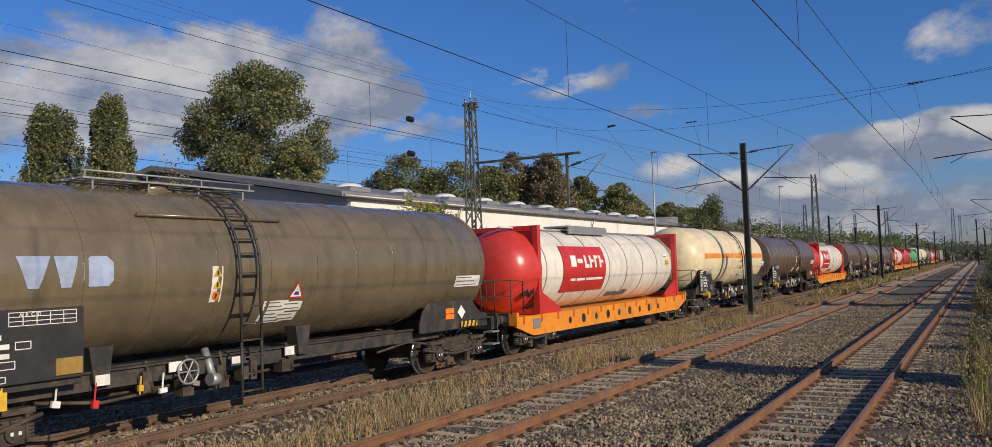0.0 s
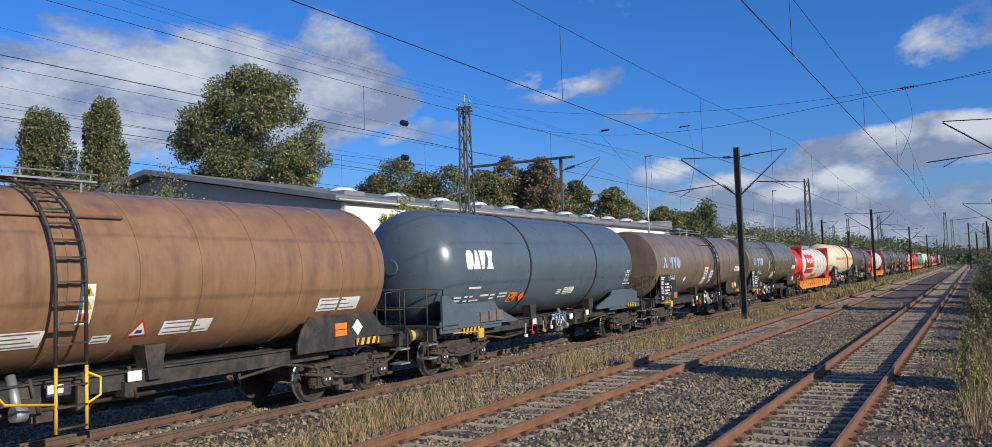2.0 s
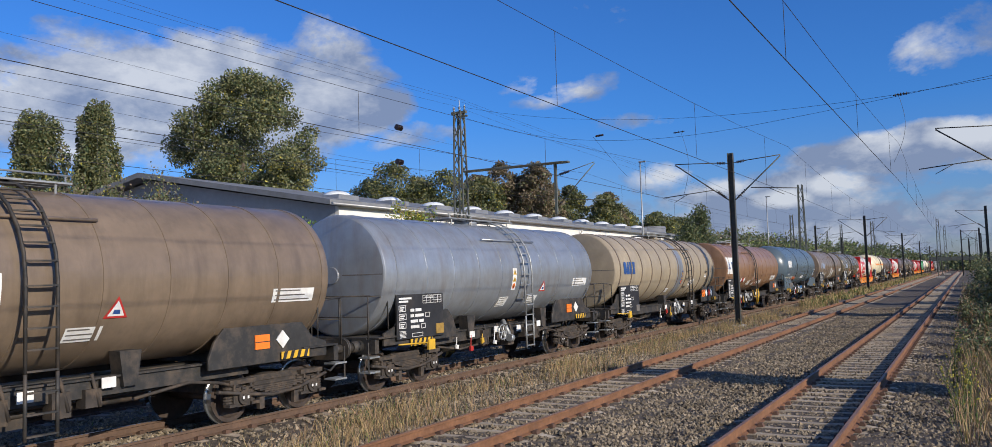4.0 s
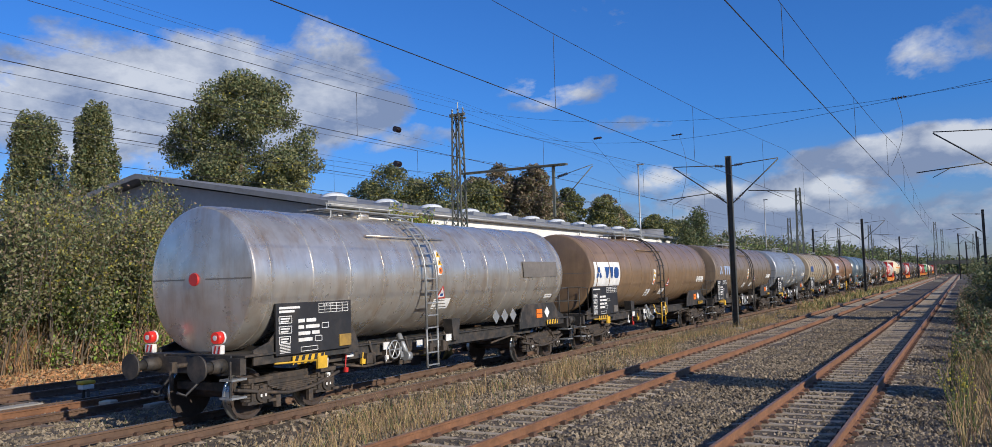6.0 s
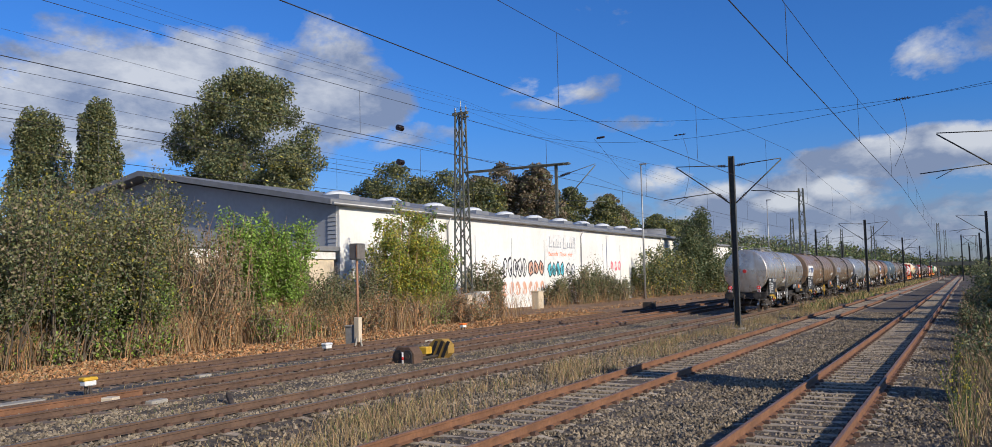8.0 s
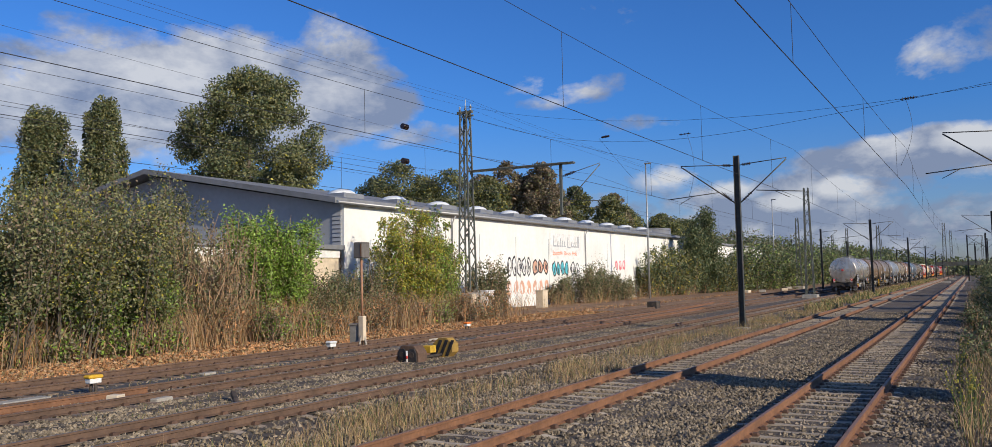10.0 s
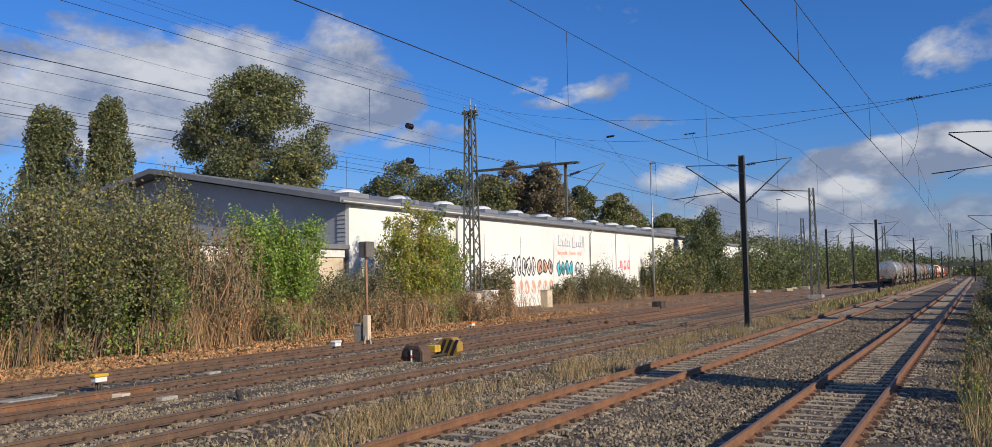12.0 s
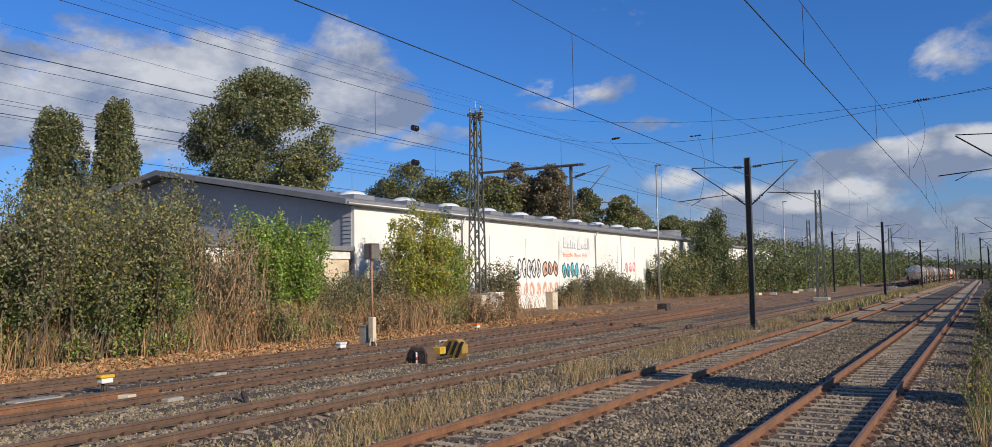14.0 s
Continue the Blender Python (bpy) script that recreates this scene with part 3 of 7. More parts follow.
def sleeper_verts(x, y, z, wood=False):
    st = [(-1.3, -0.23, 0.07), (-0.98, -0.185, 0.09), (-0.62, -0.166, 0.085), (-0.25, -0.178, 0.06), (0.25, -0.178, 0.06), (0.62, -0.166, 0.085), (0.98, -0.185, 0.09), (1.3, -0.23, 0.07)]
    if wood:
        st = [(-1.3, -0.172, 0.13), (1.3, -0.172, 0.13)]
    v, f = [], []
    for sx, top, w in st:
        v += [(x + sx, y - w - 0.05, z - 0.36), (x + sx, y - w, z + top), (x + sx, y + w, z + top), (x + sx, y + w + 0.05, z - 0.36)]
    for k in range(len(st) - 1):
        a, b = 4 * k, 4 * k + 4
        f += [(a, a + 1, b + 1, b), (a + 1, a + 2, b + 2, b + 1), (a + 2, a + 3, b + 3, b + 2)]
    f += [(0, 1, 2, 3), (len(v) - 1, len(v) - 2, len(v) - 3, len(v) - 4)]
    return v, f


def clip_block(v, f, x, y):
    n = len(v)
    for dx, dy, dz in ((-1, -1, 0), (1, -1, 0), (1, 1, 0), (-1, 1, 0), (-0.6, -0.6, 1), (0.6, -0.6, 1), (0.6, 0.6, 1), (-0.6, 0.6, 1)):
        v.append((x + dx * 0.055, y + dy * 0.08, -0.175 + dz * 0.06))
    f += [tuple(n + k for k in q) for q in ((0, 1, 5, 4), (1, 2, 6, 5), (2, 3, 7, 6), (3, 0, 4, 7), (4, 5, 6, 7))]


PITCH = 0.62


def build_track(key, wood, side, head, label, near, top=None):
    x = TRACKS[key]
    t = thing("railway_track", label, "railway track", "tracks", "structure")
    for s in (-0.755, 0.755):
        rail(t, x + s, -30, 620, side, head)
    v, f = sleeper_verts(0, 0, 0, wood)
    me = bpy.data.meshes.new("sleeper")
    me.from_pydata(v, [], f)
    me.materials.append(M[top or ("sleeper_wood" if wood else "sleeper")])
    me.update()
    rng = random.Random(ord(key))
    y, count = 4.0, 0
    fv, ff, cv, cf = [], [], [], []
    while y < 330:
        if count < near:
            ob = new("sleeper", me)
            ob.parent = t
            ob.matrix_basis = pose(x + rng.uniform(-0.02, 0.02), y, rng.uniform(-0.008, 0.004), 0, 0, rng.uniform(-0.6, 0.6))
            for s in (-0.755, 0.755):
                for d in (-0.115, 0.115):
                    clip_block(cv, cf, x + s + d, y)
        else:
            sv, sf = sleeper_verts(x, y, 0, wood)
            ff += [tuple(k + len(fv) for k in q) for q in sf]
            fv += sv
        y += PITCH
        count += 1
    far = mesh_object("far_sleepers", fv, ff, [top or ("sleeper_wood" if wood else "sleeper_far")], t)
    tagged(far, kind="stuff")
    tagged(mesh_object("rail_clips", cv, cf, ["clip"], t), kind="stuff")
    return t


def build_tracks():
    build_track("D", False, "rail_side", "rail_head_rust", "track with rust-orange rails on pale concrete sleepers in grey ballast", 140)
    build_track("C", False, "rail_side", "rail_head_rust", "track with rusty rails on concrete sleepers beside a grass strip", 140)
    build_track("B", False, "rail_side_brown", "rail_head", "brown-railed main track that carries the freight train", 130, "sleeper_brown")
    a = build_track("A", True, "rail_side_brown", "rail_head_dull", "dark brown siding track with a switch", 110)
    build_track("E", True, "rail_side_brown", "rail_head_dull", "old siding track half buried in dark cinders", 90)
    # blades of the switch
    rail(a, TRACKS["A"] - 0.40, -4, 13.6, "rail_side", "rail_head_dull", name="switch_blade")
    rail(a, TRACKS["A"] + 0.45, 30, 75, "rail_side", "rail_head_dull", bend=-2.2, name="switch_rail")
    rail(a, TRACKS["A"] - 1.0, 30, 75, "rail_side", "rail_head_dull", bend=-2.2, name="switch_rail")


build_ground()
build_ballast()
build_tracks()

# ---------------- hall ----------------
HX, HY0, HY1, EAVE = -37.0, 44.1, 121.0, 7.72
RIDGE_X, RIDGE_Z = -56.0, 11.15


def build_hall():
    hall = thing("warehouse", "long white warehouse with grey gable, dark roof and graffiti", "warehouse")
    bm = bmesh.new()
    box(bm, (HX - 0.15, (HY0 + HY1) / 2, EAVE / 2 - 0.15), (0.3, HY1 - HY0, EAVE + 0.3))
    part("side_wall", bm, "wall_white", hall, "white painted side wall")
    bm = bmesh.new()
    far = 2 * RIDGE_X - HX
    prism(bm, [(HX - 0.31, 4.5), (HX - 0.31, EAVE), (RIDGE_X, RIDGE_Z - 0.15), (far, EAVE), (far, 4.5)], "y", HY0, HY0 + 0.3)
    part("gable_wall", bm, "gable_grey", hall, "grey sheet-clad gable")
    bm = bmesh.new()
    for k in range(9):
        box(bm, (HX - 0.62, HY0 - 0.03, 4.75 + 0.29 * k), (0.75, 0.06, 0.25), rx=-12)
    part("gable_trim", bm, "gable_grey", hall)
    bm = bmesh.new()
    box(bm, (HX - 9.7, HY0 + 0.2, 2.1), (18.8, 0.3, 4.78))
    part("gable_base", bm, "mortar", hall)
    me = bpy.data.meshes.new("brick")
    bm = bmesh.new()
    box(bm, (0, 0, 0), (0.475, 0.06, 0.225))
    bmesh.ops.bevel(bm, geom=bm.edges[:], offset=0.012, segments=1, affect="EDGES")
    bm.to_mesh(me)
    bm.free()
    me.materials.append(M["brick"])
    for j in range(18):
        for i in range(16):
            ob = new("brick", me)
            ob.parent = hall
            ob.matrix_basis = pose(HX - 0.4 - 0.49 * i - 0.245 * (j % 2), HY0 + 0.03, 0.12 + 0.24 * j)
    bm = bmesh.new()
    dz = (RIDGE_Z - EAVE) / (HX - RIDGE_X)
    over = 0.35
    prism(bm, [(HX + over, EAVE + 0.05 - dz * over), (HX + over, EAVE + 0.42 - dz * over), (RIDGE_X, RIDGE_Z + 0.42), (2 * RIDGE_X - HX, EAVE + 0.42), (2 * RIDGE_X - HX, EAVE + 0.05), (RIDGE_X, RIDGE_Z + 0.02)], "y", HY0 - 1.3, HY1 + 0.6)
    part("roof", bm, "roof", hall, "dark grey bitumen roof")
    bm = bmesh.new()
    rod(bm, (HX + over + 0.1, HY0 - 1.2, EAVE - dz * over + 0.12), (HX + over + 0.1, HY1 + 0.6, EAVE - dz * over + 0.12), 0.12, 10)
    part("gutter", bm, "gutter", hall)
    for y in (57.5, 84.5, 111.5):
        bm = bmesh.new()
        pipe(bm, [(HX + over + 0.1, y, EAVE - 0.1), (HX + 0.12, y, EAVE - 0.7), (HX + 0.12, y, -0.1)], 0.06, 8)
        part("downpipe", bm, "gutter", hall)
    for y in (52, 62, 68.6, 75.5, 91, 96.5, 104):
        bm = bmesh.new()
        box(bm, (HX + 0.01, y, 3.2), (0.03, 0.05, 6.2))
        part("wall_joint", bm, "gable_grey", hall)
    bm = bmesh.new()
    for k in range(8):
        box(bm, (-53.4, HY0 - 0.05, 8.72 + 0.14 * k), (1.2, 0.08, 0.10), rx=-20)
    box(bm, (-53.4, HY0 - 0.01, 9.2), (1.3, 0.04, 1.2))
    part("gable_vent", bm, "gutter", hall, "grey louvred vent")
    # roof lights
    for k in range(11):
        y = 48.5 + 6.5 * k
        x = HX - 3.9
        z = EAVE + 0.20 + dz * 3.9
        bm = bmesh.new()
        prism(bm, [(y - 1.25, z - 0.35), (y + 1.25, z - 0.35), (y + 1.15, z + 0.35), (y - 1.15, z + 0.35)], "x", x - 1.2, x + 1.2)
        curb = part("roof_light", bm, "gutter", hall)
        bm = bmesh.new()
        bmesh.ops.create_uvsphere(bm, u_segments=20, v_segments=8, radius=1.0, matrix=Matrix.LocRotScale((x, y, z + 0.33), None, (1.05, 1.1, 0.42)))
        bmesh.ops.delete(bm, geom=[v for v in bm.verts if v.co.z < z + 0.30], context="VERTS")
        part("dome", bm, "dome", curb, "milky plastic dome", smooth=True)
    return hall


hall = build_hall()


def wall_marks():
    """Sign board and sprayed shapes on the warehouse wall."""
    x = HX + 0.006
    bm = bmesh.new()
    prism(bm, [(75.7, 4.35), (83.3, 4.35), (83.3, 6.95), (75.7, 6.95)], "x", x, x + 0.03)
    sign = part("sign_board", bm, "white", hall, "white sign board with dark script and orange line")
    bm = bmesh.new()
    for a, b, z0, z1 in ((76.5, 77.3, 5.6, 6.7), (77.45, 78.0, 5.6, 6.2), (78.1, 78.45, 5.6, 6.5), (78.55, 79.0, 5.6, 6.2), (79.1, 79.5, 5.6, 6.2), (79.9, 80.8, 5.5, 6.7), (80.9, 81.35, 5.6, 6.2), (81.45, 81.85, 5.6, 6.2), (81.95, 82.3, 5.6, 6.2), (82.4, 82.6, 5.6, 6.8), (82.7, 82.9, 5.6, 6.8)):
        w_ = 0.16
        prism(bm, [(a, z0), (a + w_, z0), (a + w_ + 0.16, z1), (a + 0.16, z1)], "x", x + 0.032, x + 0.04)
        prism(bm, [(a + w_ + 0.02, z0), (b, z0), (b, z0 + 0.14), (a + w_ + 0.02, z0 + 0.14)], "x", x + 0.032, x + 0.039)
    part("script_bar", bm, "gable_grey", sign)
    txt("Baustoffe  Fliesen  Holz", 0.62, "hazard_orange", sign, Matrix.Translation((x + 0.036, 76.4, 4.75)) @ Euler((radians(90), 0, radians(90))).to_matrix().to_4x4())
    rng = random.Random(21)

    def spray(y0, y1, z0, z1, fill, edge, n, name):
        bm = bmesh.new()
        w = (y1 - y0) / n
        for k in range(n):
            a = y0 + w * k
            pts = []
            for q in range(10):
                an = 2 * math.pi * q / 10
                rr = rng.uniform(0.75, 1.12)
                pts.append((a + w / 2 + 0.52 * w * rr * math.cos(an), (z0 + z1) / 2 + 0.5 * (z1 - z0) * rr * math.sin(an)))
            prism(bm, pts, "x", x + 0.001 * k, x + 0.006 + 0.001 * k, 1)
            pts2 = [(a + w / 2 + (p - a - w / 2) * 0.72, (z0 + z1) / 2 + (q_ - (z0 + z1) / 2) * 0.78) for p, q_ in pts]
            prism(bm, pts2, "x", x + 0.004, x + 0.012 + 0.001 * k, 0)
            for _ in range(2):
                yy, zz = a + w * rng.uniform(0.25, 0.7), z0 + (z1 - z0) * rng.uniform(0.3, 0.6)
                box(bm, (x + 0.012, yy, zz), (0.012 + 0.002 * k, w * 0.14, (z1 - z0) * 0.32), rx=rng.uniform(-25, 25), mat=1)
        part(name, bm, [fill, edge], hall)
    spray(66.8, 71.6, 2.5, 4.5, "white", "ink", 5, "graffiti")
    spray(71.9, 75.3, 2.7, 4.3, "salmon", "ink", 3, "graffiti")
    spray(76.2, 80.2, 2.5, 4.2, "teal", "ink", 4, "graffiti")
    spray(80.6, 83.0, 2.5, 4.1, "white", "ink", 2, "graffiti")
    spray(66.5, 75.5, 0.6, 2.5, "salmon", "white", 7, "graffiti")
    spray(93.2, 96.8, 2.9, 4.6, "pink", "white", 3, "graffiti")


WORDS = {}


def txt(words, size, mat, parent, m, name="lettering"):
    if (words, size, mat) in WORDS:
        ob = new(name, WORDS[(words, size, mat)])
        ob.parent = parent
        ob.matrix_basis = m
        return ob
    cu = bpy.data.curves.new(name, "FONT")
    cu.body, cu.size, cu.extrude = words, size, 0.002
    tmp = new(name, cu)
    dg = bpy.context.evaluated_depsgraph_get()
    me = bpy.data.meshes.new_from_object(tmp.evaluated_get(dg))
    bpy.data.objects.remove(tmp)
    me.materials.clear()
    me.materials.append(M[mat])
    WORDS[(words, size, mat)] = me
    ob = new(name, me)
    ob.parent = parent
    ob.matrix_basis = m
    return ob


wall_marks()


def build_annex():
    an = thing("annex", "low pale annex with a flat roof behind the bushes", "outbuilding")
    bm = bmesh.new()
    box(bm, (-44.5, 24, 2.2), (15, 39, 4.8))
    part("wall", bm, "wall_cream", an)
    bm = bmesh.new()
    box(bm, (-44.5, 24, 4.75), (15.6, 39.6, 0.3))
    part("roof", bm, "roof", an)
    bm = bmesh.new()
    box(bm, (-36.95, 24, 4.3), (0.1, 39.1, 0.5))
    part("fascia", bm, "white", an)
    for k in range(6):
        bm = bmesh.new()
        box(bm, (-36.97, 8 + 6 * k, 2.4), (0.1, 1.8, 1.2))
        w = part("window", bm, "box_grey", an)


build_annex()

# ---------------- wires and masts ----------------
def catenary_pole(y, x=-9.8, height=8.2, sides=(1, -1), z0=-0.25, arms=True):
    p = thing("catenary_pole", "dark steel overhead-line pole with swivelling brackets on both sides", "line pole", "catenary poles", at=pose(x, y, 0))
    bm = bmesh.new()
    for s in (-0.12, 0.12):
        box(bm, (s, 0, (height + z0) / 2), (0.022, 0.24, height - z0))
    box(bm, (0, 0, (height + z0) / 2), (0.24, 0.02, height - z0))
    part("post", bm, "steel_pole", p)
    bm = bmesh.new()
    box(bm, (0, 0, z0 - 0.08), (0.6, 0.6, 0.4))
    part("footing", bm, "concrete", p, bevel=0.03)
    if not arms:
        return p
    for s in sides:
        reach = 2.35 if s > 0 else 2.75
        tubes = (("bracket", (0.15, 2.3), (reach, 0.35), 0.03, 8), ("top_tube", (0.7, 0.42), (reach, 0.3), 0.022, 8),
                 ("registration_tube", (0.9, 1.75), (reach + 0.7, 1.95), 0.022, 8), ("steady_arm", (reach - 0.6, 1.84), (reach + 0.1, 2.2), 0.015, 6))
        made = {}
        for tube, a, b, r, n in tubes:
            bm = bmesh.new()
            pipe(bm, [(s * a[0], 0, height - a[1]), (s * b[0], 0, height - b[1])], r, n)
            made[tube] = part(tube, bm, "steel_pole", p)
        arm = made["bracket"]
        for a, b in (((s * 0.15, 0, height - 0.48), (s * 0.75, 0, height - 0.42)), ((s * 0.17, 0, height - 2.29), (s * 0.75, 0, height - 1.75))):
            bm = bmesh.new()
            a, b = Vector(a), Vector(b)
            rod(bm, a, b, 0.02, 6)
            for k in range(5):
                c = a.lerp(b, 0.25 + 0.13 * k)
                rod(bm, c, c + (b - a).normalized() * 0.035, 0.07, 10)
            part("insulator", bm, "insulator", arm)
    return p


POLE_Y = [41.0, 101.5, 162.5, 223, 283, 343, 403]
for n, yy in enumerate(POLE_Y):
    catenary_pole(yy)


def lattice_mast(name, x, y, height, w0, w1, label, pieces=False):
    p = thing(name, label, "lattice mast", "lattice masts", at=pose(x, y, 0))
    bm = bmesh.new()
    n = max(6, int(height / 1.0))
    def corner(k, t):
        w = (w0 + (w1 - w0) * t) / 2
        return Vector(((-w, w, w, -w)[k], (-w, -w, w, w)[k], -0.2 + t * height))
    for k in range(4):
        rod(bm, corner(k, 0), corner(k, 1), 0.075, 4)
    part("leg_frame", bm, "steel_mast", p)
    if pieces:
        for j in range(n):
            for k in range(4):
                a, b = (k, (k + 1) % 4) if j % 2 else ((k + 1) % 4, k)
                bm = bmesh.new()
                rod(bm, corner(a, j / n), corner(b, (j + 1) / n), 0.045, 4)
                part("brace", bm, "steel_mast", p)
    else:
        bm = bmesh.new()
        for j in range(n):
            for k in range(4):
                a, b = (k, (k + 1) % 4) if j % 2 else ((k + 1) % 4, k)
                rod(bm, corner(a, j / n), corner(b, (j + 1) / n), 0.03, 4)
        tagged(part("bracing", bm, "steel_mast", p), kind="stuff")
    bm = bmesh.new()
    box(bm, (0, 0, -0.1), (w0 + 0.7, w0 + 0.7, 0.5))
    part("footing", bm, "concrete", p, bevel=0.04)
    return p


mast = lattice_mast("lattice_mast", -33.0, 53.5, 15.4, 1.0, 0.55, "grey-green steel lattice mast with a beam and small top insulators", True)


def dress_mast():
    bm = bmesh.new()
    box(bm, (0, 0, 15.1), (1.3, 0.25, 0.18))
    box(bm, (0.25, 0, 14.8), (1.0, 0.16, 0.12))
    part("crossarm", bm, "steel_mast", mast)
    for dx, dz in ((-0.45, 0.7), (0.05, 1.4), (0.5, 0.8)):
        bm = bmesh.new()
        rod(bm, (dx, 0, 15.1), (dx, 0, 15.1 + 0.7 * dz), 0.03, 6)
        for k in range(4):
            rod(bm, (dx, 0, 15.2 + 0.1 * k), (dx, 0, 15.24 + 0.1 * k), 0.09, 8)
        part("insulator", bm, "galvanised", mast)
    bm = bmesh.new()
    for dy in (-0.22, 0.22):
        rod(bm, (0.3, dy, 10.55), (8.6, dy, 10.5), 0.07, 6)
    for k in range(9):
        x0 = 0.3 + k * 0.92
        rod(bm, (x0, -0.22 * (-1) ** k, 10.54), (x0 + 0.92, 0.22 * (-1) ** k, 10.52), 0.03, 4)
    box(bm, (8.3, 0, 10.5), (1.3, 0.4, 0.12))
    part("beam", bm, "steel_mast", mast)
    bm = bmesh.new()
    box(bm, (7.9, 0, 8.7), (0.18, 0.18, 3.7))
    part("hanging_post", bm, "steel_mast", mast)
    bm = bmesh.new()
    pipe(bm, [(8.0, 0, 7.4), (10.9, 0, 10.2)], 0.035, 8)
    pipe(bm, [(8.0, 0, 9.6), (10.9, 0, 10.3)], 0.025, 8)
    pipe(bm, [(8.5, 0, 7.9), (11.6, 0, 7.6)], 0.025, 8)
    part("bracket", bm, "steel_mast", mast)
    bm = bmesh.new()
    for k in range(6):
        rod(bm, (8.25 + 0.13 * k, 0, 9.66 + 0.03 * k), (8.3 + 0.13 * k, 0, 9.67 + 0.03 * k), 0.1, 10)
    part("insulator", bm, "insulator", mast)


dress_mast()
for (x, y, hh) in ((-14.9, 92, 11.5), (-15, 168, 11), (-26, 150, 12), (-26, 215, 13), (-4.9, 250, 13), (-4.9, 190, 12), (-34, 250, 13), (-26, 300, 13), (2.9, 330, 14), (-44, 330, 13)):
    lattice_mast("lattice_mast", x, y, hh, 0.8, 0.4, "slim grey lattice mast beside the far tracks")
for (x, y, hh) in ((-20, 135, 9), (-23, 190, 9), (-1.0, 210, 10), (-15, 250, 10), (0.5, 280, 10), (-23, 320, 10), (3.2, 240, 10), (-36, 200, 10), (1.0, 400, 12)):
    catenary_pole(y, x, hh, (1,))
catenary_pole(39.0, 1.9, 8.4, (-1,))
catenary_pole(100.0, 1.9, 8.4, (-1,))
catenary_pole(160.0, 1.9, 8.4, (-1,))


def lamp_post(x, y, hh):
    p = thing("lamp_post", "slim grey steel lamp post with a small head", "lamp post", at=pose(x, y, 0))
    bm = bmesh.new()
    rod(bm, (0, 0, -0.3), (0, 0, hh), 0.13, 10, 0.07)
    part("post", bm, "galvanised", p)
    bm = bmesh.new()
    box(bm, (0.25, 0, hh + 0.05), (0.8, 0.3, 0.14))
    part("lamp_head", bm, "galvanised", p, bevel=0.03)
    return p


lamp_post(-32, 91.0, 15.2)
lamp_post(-30, 150.0, 15.2)


def wire(name, pts, r=0.012, label="thin dark overhead wire"):
    bm = bmesh.new()
    rings = []
    for k, p in enumerate(pts):
        d = (Vector(pts[min(k + 1, len(pts) - 1)]) - Vector(pts[max(k - 1, 0)])).normalized()
        u = d.orthogonal().normalized()
        w = d.cross(u)
        rings.append([bm.verts.new(Vector(p) + (u * math.cos(g) + w * math.sin(g)) * r) for g in (0, 1.047, 2.094, 3.142, 4.189, 5.236)])
    for a, b in zip(rings, rings[1:]):
        for k in range(6):
            bm.faces.new((a[k], a[(k + 1) % 6], b[(k + 1) % 6], b[k]))
    bm.faces.new(rings[0])
    bm.faces.new(rings[-1])
    bmesh.ops.recalc_face_normals(bm, faces=bm.faces[:])
    ob = part(name, bm, "wire")
    return tagged(ob, label, "overhead wire", "overhead wires")


def overhead(x, anchors, contact=6.02, high=7.75, low=7.05, droppers=6):
    line = thing("overhead_line", "overhead line of a contact wire hung from a messenger wire", "overhead line", "overhead lines")
    o = wire("contact_wire", [(x + (0.25 if k % 2 else -0.25), y, contact) for k, y in enumerate(anchors)], 0.0085)
    o.parent = line
    for key in ("label", "category", "group"):
        del o[key]
    pts, drops = [], []
    for k, (a, b) in enumerate(zip(anchors, anchors[1:])):
        for j in range(13):
            t = j / 12
            xx = x + (0.25 if k % 2 else -0.25) * (1 - t) + (0.25 if (k + 1) % 2 else -0.25) * t
            z = low + (high - low) * (2 * t - 1) ** 2
            pts.append((xx, a + (b - a) * t, z))
            if j % 2 == 1:
                drops.append((pts[-1], (xx, a + (b - a) * t, contact)))
    o = wire("messenger_wire", pts, 0.006)
    o.parent = line
    for key in ("label", "category", "group"):
        del o[key]
    for a, b in drops[:24]:
        bm = bmesh.new()
        rod(bm, a, b, 0.006, 5)
        part("dropper", bm, "wire", line)
    return line


ANCH = [-19.5] + POLE_Y
for key in TRACKS:
    overhead(TRACKS[key] + (0.1 if key == "E" else 0), ANCH if key in "CB" else [y - 1 for y in ANCH], **({"high": 8.25, "low": 7.6} if key == "C" else {}))

# ---------------- train ----------------
SPEED, TAIL = 22.1, -122.4
TRAIN = []


def strip_plate(bm, x, y, z, w, hgt):
    """A yellow plate with slanting black stripes, on the side of a wagon."""
    box(bm, (x, y, z), (0.02, w, hgt))
    n = max(3, int(w / 0.17))
    for k in range(n):
        c = y - w / 2 + (k + 0.5) * w / n
        d = 0.22 * w / n
        prism(bm, [(c - d - hgt * 0.2, z - hgt / 2), (c + d - hgt * 0.2, z - hgt / 2), (c + d + hgt * 0.2, z + hgt / 2), (c - d + hgt * 0.2, z + hgt / 2)], "x", x + 0.010, x + 0.016, 1)


BOGIE = {}


